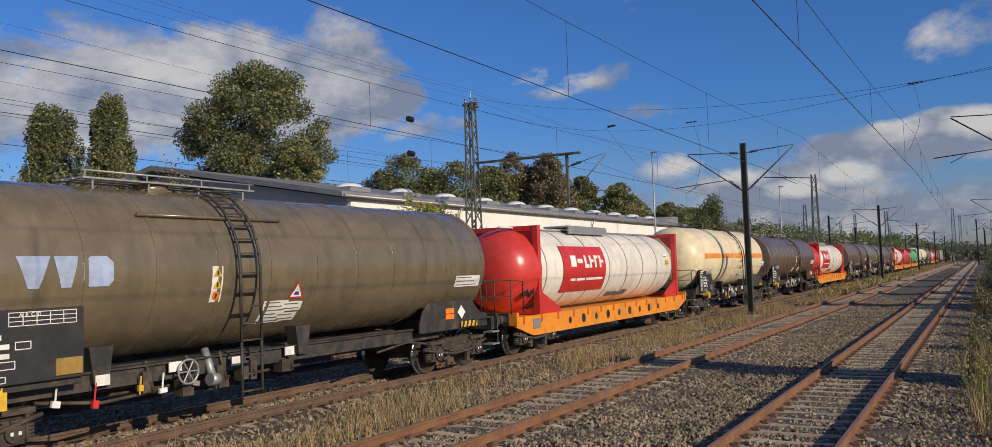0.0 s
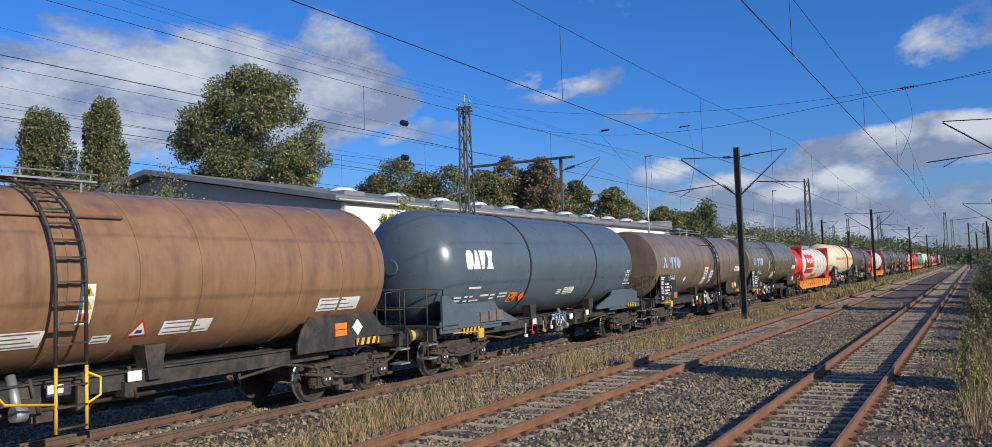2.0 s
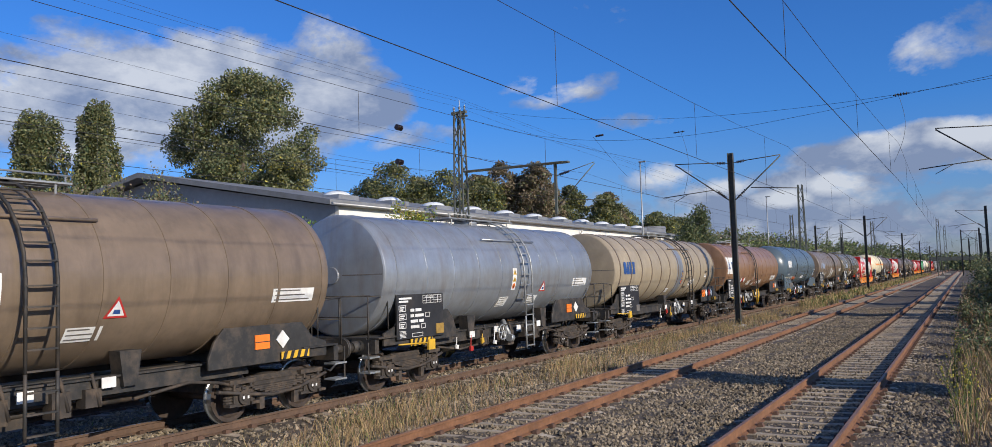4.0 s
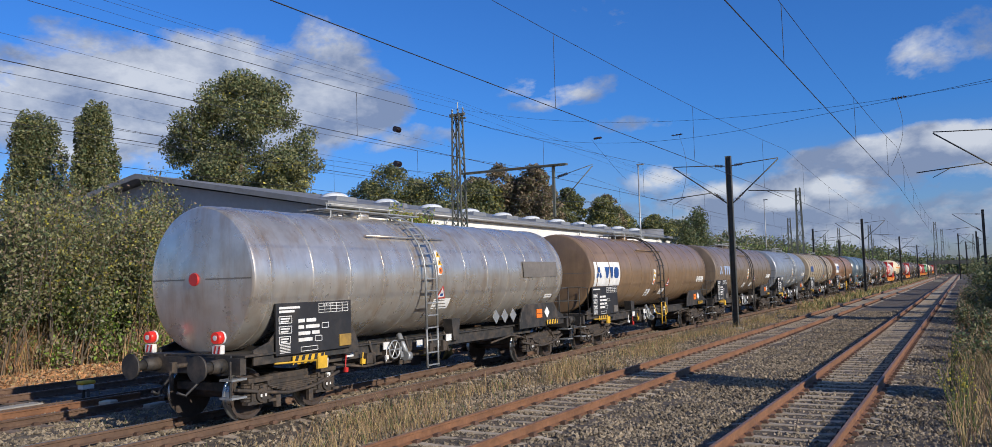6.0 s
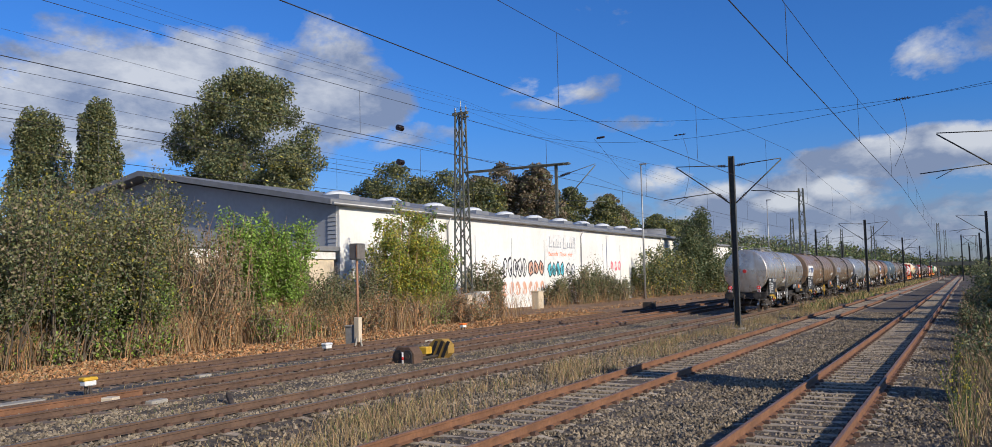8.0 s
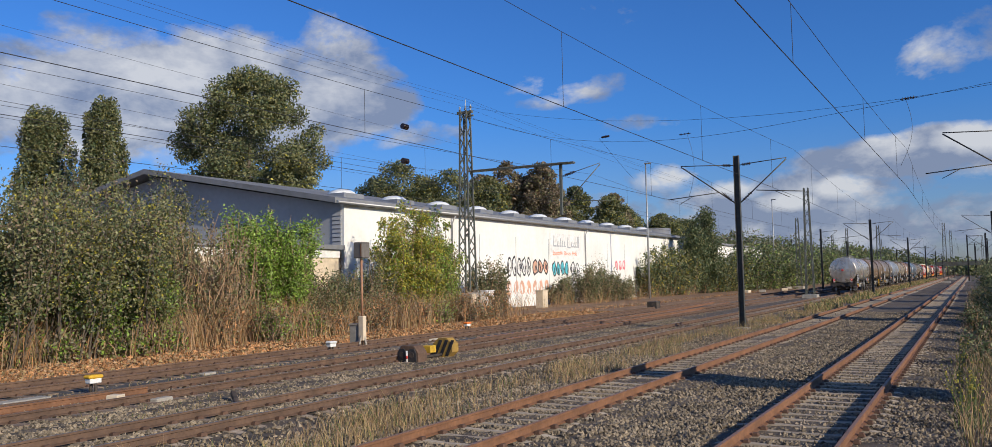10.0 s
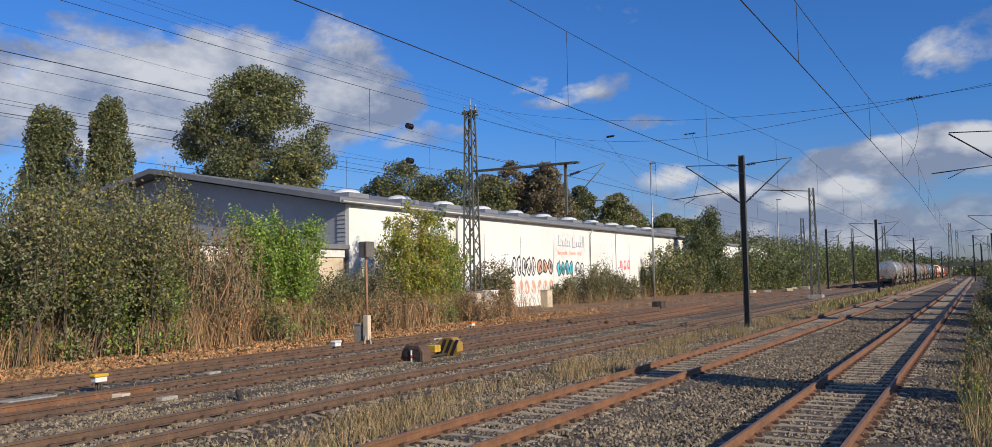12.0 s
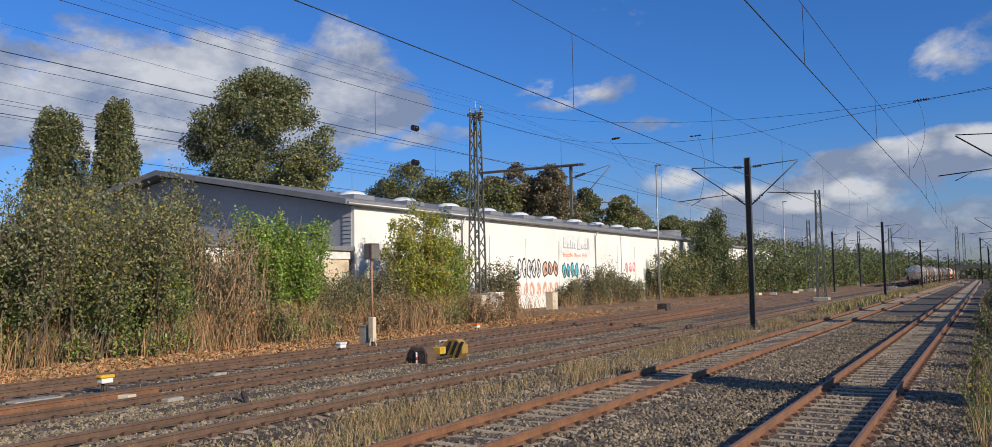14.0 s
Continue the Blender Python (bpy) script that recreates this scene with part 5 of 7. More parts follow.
        prism(bm, [(1.0, 1.12), (4.9, 1.12), (3.4, 1.62), (1.7, 1.72), (1.2, 1.95), (1.0, 1.95)], "x", 1.27, 1.33)
        part("skirt", bm, paint, w)
        for q in (2.9, 3.35, 3.75):
            bm = bmesh.new()
            box(bm, (1.35, q, 1.33), (0.06, 0.34, 0.28))
            part("plate_box", bm, "box_grey", w, bevel=0.01)
    else:
        data_panel(w, plate[0], 1.345, plate[2], plate[3], plate[1], rng)
    for args in ((1.34, 2.35, 1.03, 0.9, 0.16), (1.34, L - 1.9, 1.13, 0.75, 0.14)):
        bm = bmesh.new()
        strip_plate(bm, *args)
        part("striped_plate", bm, ["yellow", "black"], w, "yellow and black striped plate")
    bm = bmesh.new()
    box(bm, (1.36, 2.7, 0.93), (0.05, 0.28, 0.24))
    pipe(bm, [(1.36, 2.55, 0.98), (1.36, 1.4, 1.02)], 0.02, 6)
    part("brake_lever", bm, "yellow", w, "yellow brake change lever")
    # valves, tanks and pipes below
    mid = L * ladder_at
    bm = bmesh.new()
    rod(bm, (0.55, L * 0.33, 0.78), (0.55, L * 0.33 + 1.3, 0.78), 0.21, 14)
    part("air_tank", bm, "frame_black", w, smooth=False)
    bm = bmesh.new()
    for k in range(5):
        y = mid - 1.8 + 0.75 * k + rng.uniform(-0.15, 0.15)
        box(bm, (1.0, y, 0.80 + rng.uniform(-0.08, 0.08)), (0.22, rng.uniform(0.15, 0.35), rng.uniform(0.2, 0.45)))
        pipe(bm, [(1.05, y, 1.2), (1.12, y + 0.1, 0.7)], 0.03, 6)
    pipe(bm, [(0.7, mid - 2.2, 0.72), (0.7, mid + 2.0, 0.70)], 0.05, 8)
    pipe(bm, [(0.9, 3.4, 0.82), (0.9, L - 3.4, 0.82)], 0.025, 6)
    box(bm, (0, mid, 0.62), (1.4, 0.5, 0.22))
    part("brake_gear", bm, "bogie", w)
    for k, mt in enumerate(("white", "red", "yellow", "white", "galvanised")):
        yy = mid - 3.3 + 0.62 * k + rng.uniform(-0.12, 0.12)
        bm = bmesh.new()
        box(bm, (1.16, yy, 0.72 + rng.uniform(-0.1, 0.1)), (0.05, rng.uniform(0.08, 0.14), rng.uniform(0.07, 0.13)), rx=rng.uniform(-15, 15))
        rod(bm, (1.14, yy, 0.7), (1.14, yy + 0.03, 0.98), 0.015, 6)
        part("valve_tag", bm, mt, w)
    for yy in (mid - 2.6, mid + 1.7):
        bm = bmesh.new()
        prism(bm, [(yy - 0.12, 0.95), (yy + 0.12, 0.95), (yy + 0.2, 1.5), (yy - 0.2, 1.5)], "x", 0.85, 1.12)
        part("tank_bracket", bm, "frame_black", w)
    bm = bmesh.new()
    pipe(bm, [(1.0, L - 5.2, 0.72), (1.1, L - 4.2, 0.86), (1.12, L - 3.6, 0.78), (1.12, L - 3.0, 0.62)], 0.03, 6)
    part("air_pipe", bm, "bogie", w)
    bm = bmesh.new()
    pipe(bm, [(1.05, 3.4, 0.80), (1.1, 4.4, 0.66), (1.0, 5.6, 0.70)], 0.03, 6)
    part("air_pipe", bm, "bogie", w)
    bm = bmesh.new()
    y = mid - 1.1
    for k in range(20):
        a, b = 2 * math.pi * k / 20, 2 * math.pi * (k + 1) / 20
        rod(bm, (1.22, y + 0.2 * math.cos(a), 0.95 + 0.2 * math.sin(a)), (1.22, y + 0.2 * math.cos(b), 0.95 + 0.2 * math.sin(b)), 0.018, 6)
    for a in (0, 60, 120):
        c, s_ = 0.2 * math.cos(radians(a)), 0.2 * math.sin(radians(a))
        rod(bm, (1.22, y - c, 0.95 - s_), (1.22, y + c, 0.95 + s_), 0.013, 6)
    part("handwheel", bm, "galvanised", w)
    bm = bmesh.new()
    rod(bm, (0.9, mid - 0.5, 1.25), (1.16, mid - 0.55, 0.78), 0.07, 10)
    rod(bm, (1.16, mid - 0.62, 0.76), (1.16, mid - 0.45, 0.74), 0.11, 12)
    part("outlet_valve", bm, "galvanised", w)
    for k in range(4):
        bm = bmesh.new()
        box(bm, (1.14, mid - 2.6 + 1.3 * k, 1.0 + 0.05 * (k % 2)), (0.02, 0.24, 0.16))
        part("small_plate", bm, "white", w)
    # ladder and catwalk
    if not plain:
        ladder(w, mid, r, zc, ladder_mat, lower=lower)
    if walkway:
        bm = bmesh.new()
        zt = zc + r + 0.12
        for x in (-0.28, 0.0, 0.28):
            box(bm, (x, mid - 0.6, zt), (0.22, 3.6, 0.03))
        for k in range(4):
            for x in (-0.34, 0.34):
                rod(bm, (x, mid - 2.2 + 1.05 * k, zt - 0.18), (x, mid - 2.2 + 1.05 * k, zt), 0.02, 6)
        part("catwalk", bm, "galvanised", w)
        bm = bmesh.new()
        for x in (0.36,):
            pipe(bm, [(x, mid - 2.4, zt + 0.12), (x, mid + 1.2, zt + 0.12)], 0.017, 6)
            for k in range(4):
                rod(bm, (x, mid - 2.35 + 1.15 * k, zt), (x, mid - 2.35 + 1.15 * k, zt + 0.12), 0.014, 6)
        part("handrail", bm, "galvanised", w)
        bm = bmesh.new()
        rod(bm, (0, mid - 0.9, zc + r - 0.1), (0, mid - 0.9, zc + r + 0.16), 0.32, 18)
        part("manhole", bm, paint, w)
        bm = bmesh.new()
        a = radians(38)
        x, z = (r + 0.05) * math.cos(a), zc + (r + 0.05) * math.sin(a)
        pipe(bm, [(x, mid - 2.0, z), (x, mid + 1.1, z)], 0.03, 6)
        part("side_rail", bm, ring_mat or paint, w)
    # sheets and marks on the shell
    if panel:
        bm = bmesh.new()
        shell_patch(bm, panel_y[0], panel_y[1], panel[0], panel[1], r + 0.004, zc)
        part("logo_panel", bm, "white", w, "white panel for the owner's mark")
    if mark:
        logo(w, mark[0], mark[1], r + (0.010 if panel else 0), zc, *mark[2:])
    sheets(w, "info_sheet", "white", sheet_spots if sheet_spots is not None else [(L - 2.5, -0.5, 1.1, 0.26), (mid - 1.2, -1.05, 0.5, 0.32), (mid + 0.55, -1.0, 0.6, 0.26)], r, zc)
    if triangles:
        ty, tz = mid + triangle_at[0], triangle_at[1]
        for k, (mt, q) in enumerate((("red", 0.21), ("white", 0.15))):
            bm = bmesh.new()
            shell_shape(bm, [(ty - q, tz - 0.55 * q), (ty + q, tz - 0.55 * q), (ty, tz + 1.1 * q)], r + 0.014 + 0.004 * k, zc)
            part("warning_triangle", bm, mt, w)
        bm = bmesh.new()
        shell_shape(bm, [(ty - 0.07, tz - 0.05), (ty + 0.07, tz - 0.05), (ty + 0.05, tz + 0.02), (ty - 0.05, tz + 0.02)], r + 0.021, zc)
        part("triangle_symbol", bm, "logo_blue", w)
        bm = bmesh.new()
        box(bm, (1.305, L - 2.72, 1.42), (0.02, 0.36, 0.26))
        part("hazard_plate", bm, "hazard_orange", w, "orange hazard code plate")
        bm = bmesh.new()
        box(bm, (1.317, L - 2.72, 1.42), (0.006, 0.36, 0.014))
        part("plate_line", bm, "ink", w)
        bm = bmesh.new()
        box(bm, (1.305, L - 2.2, 1.43), (0.02, 0.24, 0.24), rx=45)
        part("hazard_diamond", bm, "white", w)
    if dark_patch:
        bm = bmesh.new()
        shell_patch(bm, 11.4, 13.68, -4, 14.5, r + 0.028, zc)
        part("dark_panel", bm, "box_grey", w, "faded dark grey panel")
        for k in range(3):
            bm = bmesh.new()
            box(bm, (1.42, 9.7 + 0.49 * k, 1.46), (0.02, 0.27, 0.27), rx=45)
            part("placard_holder", bm, "galvanised", w)
    if yellow_buffer:
        for q in (0.12, L - 0.3):
            bm = bmesh.new()
            lathe_y(bm, [(q, 0.10), (q, 0.135), (q + 0.2, 0.135), (q + 0.2, 0.10)], 18, 0.875, 1.05)
            part("buffer_sleeve", bm, "yellow", w, "yellow buffer sleeve")
    for q, arc, mt in extra_diamonds:
        diamond(w, mt, q, math.degrees(arc / r), 0.23, r, zc)
    if end_text:
        shell_text(end_text, 0.17, "ink", w, L - 3.6, -0.22, r, zc)
        sheets(w, "info_sheet", "white", [(L - 3.6, -0.42, 0.34, 0.12)], r, zc)
    if signs:
        sy, sz = mid + sign_at[0], sign_at[1]
        for k, mt in enumerate(("yellow", "yellow", "hazard_orange")):
            bm = bmesh.new()
            cz = sz - 0.11 - 0.2 * k
            shell_shape(bm, [(sy - 0.095, cz - 0.07), (sy + 0.095, cz - 0.07), (sy, cz + 0.09)] if k < 2 else [(sy + 0.085 * math.cos(q * 0.785), cz + 0.085 * math.sin(q * 0.785)) for q in range(8)], r + 0.014, zc)
            sign = part("warning_sign", bm, mt, w)
            bm = bmesh.new()
            shell_shape(bm, [(sy - 0.02, cz - 0.045), (sy + 0.02, cz - 0.045), (sy + 0.02, cz + 0.035), (sy - 0.02, cz + 0.035)], r + 0.018, zc)
            part("sign_symbol", bm, "ink", sign)
        bm = bmesh.new()
        shell_patch(bm, sy - 0.115, sy + 0.115, math.degrees((sz - 0.62) / r), math.degrees(sz / r), r + 0.005, zc, thick=0.004)
        part("sign_backing", bm, "white" if white_sign else "logo_blue", w)
    if saddle_codes:
        top, low = saddle_codes
        ys = L - 3.65
        bm = bmesh.new()
        box(bm, (1.30, ys, 1.42), (0.02, 0.46, 0.32))
        plate = part("hazard_plate", bm, "hazard_orange", w, "orange hazard code plate")
        for words, up in ((top, 1.45), (low, 1.29)):
            txt(words, 0.16, "ink", plate, Matrix.Translation((1.313, ys - 0.19, up)) @ Euler((radians(90), 0, radians(90))).to_matrix().to_4x4())
        for k, mt in enumerate(("white", "red", "white")):
            bm = bmesh.new()
            box(bm, (1.30, ys + 0.52 + 0.44 * k, 1.42), (0.02, 0.25, 0.25), rx=45)
            part("hazard_diamond", bm, mt, w)
    if stripe:
        bm = bmesh.new()
        shell_patch(bm, y0 + 1.1, y1 - 1.1, stripe[0], stripe[1], r + 0.005, zc, n=4)
        part("stripe", bm, "orange", w)
    if band:
        bm = bmesh.new()
        lathe_y(bm, [(band[0], r + 0.001), (band[0], r + 0.007), (band[1], r + 0.007), (band[1], r + 0.001)], 56, 0, zc)
        part("paint_band", bm, "t_silver_blue", tank, "blue-grey painted band")
    if codes:
        y, a, top, low = codes
        bm = bmesh.new()
        shell_patch(bm, y, y + 0.46, a, a + math.degrees(0.32 / r), r + 0.006, zc)
        plate = part("hazard_plate", bm, "hazard_orange", w, "orange hazard code plate")
        for words, up in ((top, 0.19), (low, 0.04)):
            aa = radians(a + math.degrees(up / r))
            m = Matrix.Translation(((r + 0.02) * math.cos(aa), y + 0.06, zc + (r + 0.02) * math.sin(aa))) @ Euler((0, -aa, 0)).to_matrix().to_4x4() @ Euler((radians(90), 0, radians(90))).to_matrix().to_4x4()
            txt(words, 0.145, "ink", plate, m)
    if tail:
        for x in (-0.9, 0.9):
            bm = bmesh.new()
            rod(bm, (x, 0.40, 1.56), (x, 0.52, 1.56), 0.105, 18, 0.115)
            lamp = part("tail_lamp", bm, "red_lamp", w, "red tail lamp")
            bm = bmesh.new()
            rod(bm, (x, 0.52, 1.56), (x, 0.56, 1.56), 0.12, 18)
            rod(bm, (x, 0.395, 1.56), (x, 0.40, 1.56), 0.05, 12)
            part("lamp_rim", bm, "white", lamp)
            bm = bmesh.new()
            box(bm, (x, 0.48, 1.35), (0.22, 0.10, 0.16))
            part("lamp_holder", bm, "white", lamp, bevel=0.01)
            bm = bmesh.new()
            for d in (-0.07, 0.03):
                prism(bm, [(x + d, 1.28), (x + d + 0.04, 1.28), (x + d + 0.08, 1.42), (x + d + 0.04, 1.42)], "y", 0.424, 0.428)
            part("holder_stripe", bm, "red", lamp)
    return w


def container_wagon(L, label, seed, shell, frame_mat, patch, dome_mat, length=12.0):
    rng = random.Random(seed)
    w = thing("flat_wagon", "orange bogie flat wagon with round holes along its side beam", "flat wagon", "wagons of the freight train")
    for x in (-1, 1):
        bm = bmesh.new()
        prism(bm, [(0.7, 0.82), (0.7, 1.10), (L - 0.7, 1.10), (L - 0.7, 0.82), (L - 1.7, 0.52), (1.7, 0.52)], "x", x * 1.22 - 0.04, x * 1.22 + 0.04)
        beam = part("side_beam", bm, "orange", w)
        if x > 0:
            for k in range(9):
                bm = bmesh.new()
                y = 4.2 + (L - 8.4) * k / 8
                rod(bm, (1.255, y, 0.80), (1.266, y, 0.80), 0.15 if k % 2 else 0.11, 16)
                part("beam_hole", bm, "black", beam)
            for k in range(14):
                bm = bmesh.new()
                y = 1.1 + (L - 2.2) * k / 13
                box(bm, (1.29, y, 1.0), (0.07, 0.05, 0.2))
                part("rib", bm, "orange", beam)
    bm = bmesh.new()
    box(bm, (0, L / 2, 1.02), (2.36, L - 1.4, 0.12))
    for y in (0.72, L - 0.72):
        box(bm, (0, y, 1.05), (2.6, 0.14, 0.36))
    part("deck", bm, "orange", w)
    for y in (2.2, L - 2.2):
        bogie(w, y)
    buffers(w, L)
    rails_at_end(w, 0.45, 1)
    bm = bmesh.new()
    box(bm, (1.27, 1.9, 0.86), (0.02, 0.45, 0.28))
    part("grey_plate", bm, "galvanised", w)
    # tank container
    c = thing("tank_container", label, "tank container", "tank containers on the train")
    a, b = 1.05, L - 1.4
    z0, z1 = 1.10, 3.74
    for y, s in ((a + 1.15, 1), (b - 0.1, -1)):
        bm = bmesh.new()
        for x in (-1.15, 1.15):
            box(bm, (x, y + s * 0.08, (z0 + z1) / 2), (0.20, 0.18, z1 - z0))
        for z in (z0 + 0.08, z1 - 0.08):
            box(bm, (0, y + s * 0.08, z), (2.2, 0.15, 0.16))
        for x in (-1, 1):
            prism(bm, [(y + s * 0.16, z0), (y + s * 0.16, z0 + 0.7), (y + s * 1.5, z0 + 0.12), (y + s * 1.5, z0)], "x", x * 1.15 - 0.05, x * 1.15 + 0.05)
            prism(bm, [(x * 1.08, z1 - 0.1), (x * 0.45, z1 - 0.1), (x * 1.08, z1 - 0.75)], "y", y + s * 0.06, y + s * 0.10)
        part("end_frame", bm, frame_mat, c, bevel=0.01)
    r, zc = 1.28, 2.42
    bm = bmesh.new()
    dome = [(0, 0.0), (0.06, 0.35), (0.18, 0.62), (0.38, 0.80), (0.66, 0.93), (1.0, 0.985), (1.25, 1.0)]
    ya, yb = a + 0.05, b - 0.05
    prof = [(ya + q, r * k) for q, k in dome] + [(yb - q, r * k) for q, k in reversed(dome)]
    lathe_y(bm, prof, 48, 0, zc)
    for f in bm.faces:
        if f.calc_center_median().y < ya + 1.2:
            f.material_index = 1
    tank = part("tank", bm, [shell, dome_mat], c, smooth=True)
    for k in range(7):
        y = a + 1.6 + (length - 2.2) * k / 6
        bm = bmesh.new()
        lathe_y(bm, [(y - 0.03, r - 0.01), (y - 0.025, r + 0.014), (y + 0.025, r + 0.014), (y + 0.03, r - 0.01)], 48, 0, zc)
        part("ring", bm, "galvanised", tank)
    if patch:
        bm = bmesh.new()
        shell_patch(bm, a + 2.75, a + 6.1, -35, 33, r + 0.018, zc, n=12)
        p = part("brand_panel", bm, patch, c, "red panel with white shapes")
        bm = bmesh.new()
        for k in range(2):
            shell_patch(bm, a + 3.3 + 0.5 * k, a + 3.7 + 0.5 * k, 2 + 5 * k, 18 - 5 * k, r + 0.028, zc)
        for k in range(4):
            shell_patch(bm, a + 4.35 + 0.4 * k, a + 4.5 + 0.4 * k, 0, 18, r + 0.028, zc)
            shell_patch(bm, a + 4.35 + 0.4 * k, a + 4.68 + 0.4 * k, (0, 8, 14, 7)[k], (5, 12, 18, 11)[k], r + 0.029, zc)
        for k in range(3):
            shell_patch(bm, a + (3.3, 3.75, 4.5)[k], a + (3.65, 4.4, 5.85)[k], -18, -14.5, r + 0.028, zc)
        tagged(part("white_shapes_mass", bm, "white", p), kind="stuff")
    bm = bmesh.new()
    box(bm, (0.25, a + length * 0.5, zc + r + 0.12), (0.9, 3.2, 0.06))
    box(bm, (0.72, a + length * 0.5, zc + r - 0.0), (0.05, 3.2, 0.25))
    pipe(bm, [(0.4, a + 0.3, z1 - 0.05), (0.4, b - 0.3, z1 - 0.05)], 0.03, 6)
    part("catwalk", bm, "galvanised", c)
    sheets(c, "info_sheet", "white", [(b - 1.9, 0.3, 0.5, 0.22)], r + 0.012, zc)
    sheets(c, "yellow_label", "yellow", [(b - 1.75, 0.02, 0.4, 0.18)], r + 0.012, zc)
    for k in range(2):
        diamond(c, "black", a + 0.62 + 0.36 * k, -33, 0.24, r * 0.96, zc)
    bm = bmesh.new()
    for k in range(6):
        shell_patch(bm, a + 6.9 + 0.33 * k, a + 7.15 + 0.33 * k, -52, -42 + rng.uniform(-4, 3), r + 0.016, zc)
    part("stain_sheet", bm, "box_grey", c)
    return w, c


def locomotive(L):
    w = thing("locomotive", "grey and red electric locomotive at the head of the train", "locomotive", "wagons of the freight train")
    bm = bmesh.new()
    prism(bm, [(0.6, 1.0), (0.35, 1.6), (1.0, 2.6), (1.3, 3.7), (1.9, 3.9), (L - 1.9, 3.9), (L - 1.3, 3.7), (L - 1.0, 2.6), (L - 0.35, 1.6), (L - 0.6, 1.0)], "x", -1.45, 1.45)
    part("body", bm, "gutter", w, bevel=0.05)
    bm = bmesh.new()
    prism(bm, [(0.75, 2.55), (0.95, 3.4), (0.9, 3.4), (0.7, 2.55)], "x", -1.2, 1.2)
    part("windscreen", bm, "black", w)
    for y in (3.5, L - 3.5):
        bogie(w, y)
    buffers(w, L)
    return w


def build_train():
    specs = []

    def add(s0, s1, fn):
        specs.append((s0, fn(s1 - s0)))
    add(0, 15.3, lambda L: tank_wagon(L, "t_silver", "bare silver metal tank wagon with red tail lamps", 1, tail=True, ladder_mat="galvanised", dark_patch=True, end_gap=(0.72, 0.95), ladder_at=0.42, plate=(1.44, 2.18, 1.15, 2.13), sign_at=(0.6, 0.62), triangle_at=(0.72, -0.48), sheet_spots=[(6.9, -0.88, 0.75, 0.28), (13.1, -0.78, 0.5, 0.12)]))
    add(15.3, 32.0, lambda L: tank_wagon(L, "t_brown", "brown tank wagon with a white owner panel and blue mark", 2, mark=("mark", 1.62, "logo_blue", -0.2, 0.40, 2.15), panel=(-19.6, 15.6), panel_y=(1.5, 3.94), end_gap=(1.15, 0.75), ladder_at=0.51, plate=(1.33, 2.35, 1.14, 2.13), lower="yellow"))
    add(32.0, 48.0, lambda L: tank_wagon(L, "t_greybrown", "grey-brown tank wagon with a pale blue mark", 3, mark=("mark", 1.8, "logo_pale", -0.2, 0.46, 2.3), end_gap=(0.95, 0.8)))
    add(48.0, 61.5, lambda L: tank_wagon(L, "t_silver_blue", "dull silver-blue tank wagon with dark saddles", 4, ladder_mat="galvanised"))
    add(61.5, 78.2, lambda L: tank_wagon(L, "t_beige", "beige-grey tank wagon with a blue mark and blue-grey band", 5, mark=("block", 2.1, "logo_blue", -0.17, 0.47, 1.25), end_gap=(1.15, 1.55), ladder_at=0.615, band=(8.75, 9.57), saddle_codes=("839", "2218"), triangles=False, ring_mat="t_greybrown", plate=(1.73, 2.0, 0.97, 2.03), sign_at=(-0.76, -0.08), white_sign=False, end_text="L4BH", sheet_spots=[(10.75, -0.78, 0.3, 0.24), (11.15, -0.75, 0.36, 0.27), (7.7, -1.08, 0.4, 0.2)]))
    add(78.2, 94.2, lambda L: tank_wagon(L, "t_rust", "rust-brown tank wagon with a white owner panel and blue mark", 6, mark=("mark", 1.07, "logo_blue", -0.1, 0.42, 1.92), panel=(-13.5, 24), panel_y=(0.97, 3.06), end_gap=(0.75, 1.15), ladder_at=0.4545, codes=(3.65, -38, "839", "2218"), lower="yellow", plate=(1.05, 1.95, 1.0, 2.02), sign_at=(0.36, -0.12), triangle_at=(1.4, -0.95), extra_diamonds=((4.44, -0.72, "white"), (4.84, -0.72, "red"), (5.23, -0.72, "white")), sheet_spots=[(12.68, -0.85, 1.25, 0.29), (9.1, -1.08, 1.0, 0.28), (6.45, -1.1, 0.65, 0.3), (7.9, -1.14, 0.32, 0.16), (3.15, -0.9, 0.36, 0.3)]))
    add(94.2, 109.9, lambda L: tank_wagon(L, "t_blue", "clean slate-blue tank wagon with a white mark and rounded ends", 7, D=3.0, zc=2.68, ends="round", ring_mat="black", mark=("block", 1.89, "white", -0.1, 0.49, 1.36), walkway=False, skirt="t_blue", codes=(4.45, -43, "33", "1280"), triangles=False, signs=False, extra_diamonds=((5.2, -0.95, "hazard_orange"),), yellow_buffer=True, plain=True, end_gap=(0.75, 1.2), sheet_spots=[(8.0, -1.0, 0.75, 0.24), (7.55, -0.98, 0.28, 0.16)]))
    add(109.9, 125.9, lambda L: tank_wagon(L, "t_greybrown", "brown tank wagon with a pale blue mark and many seams", 8, mark=("mark", 1.77, "logo_pale", -0.2, 0.47, 2.33), end_gap=(0.95, 0.6), ladder_at=0.6125, plate=(1.42, 2.0, 1.11, 2.15), sign_at=(0.46, 0.34), triangle_at=(-1.56, -0.45), extra_diamonds=((5.0, -0.73, "white"),), sheet_spots=[(13.62, -0.47, 1.15, 0.27), (9.0, -0.78, 0.68, 0.44), (9.25, -1.05, 0.5, 0.22), (7.96, -0.66, 0.56, 0.46), (7.98, -0.9, 0.5, 0.2), (7.98, -1.12, 0.5, 0.18)]))
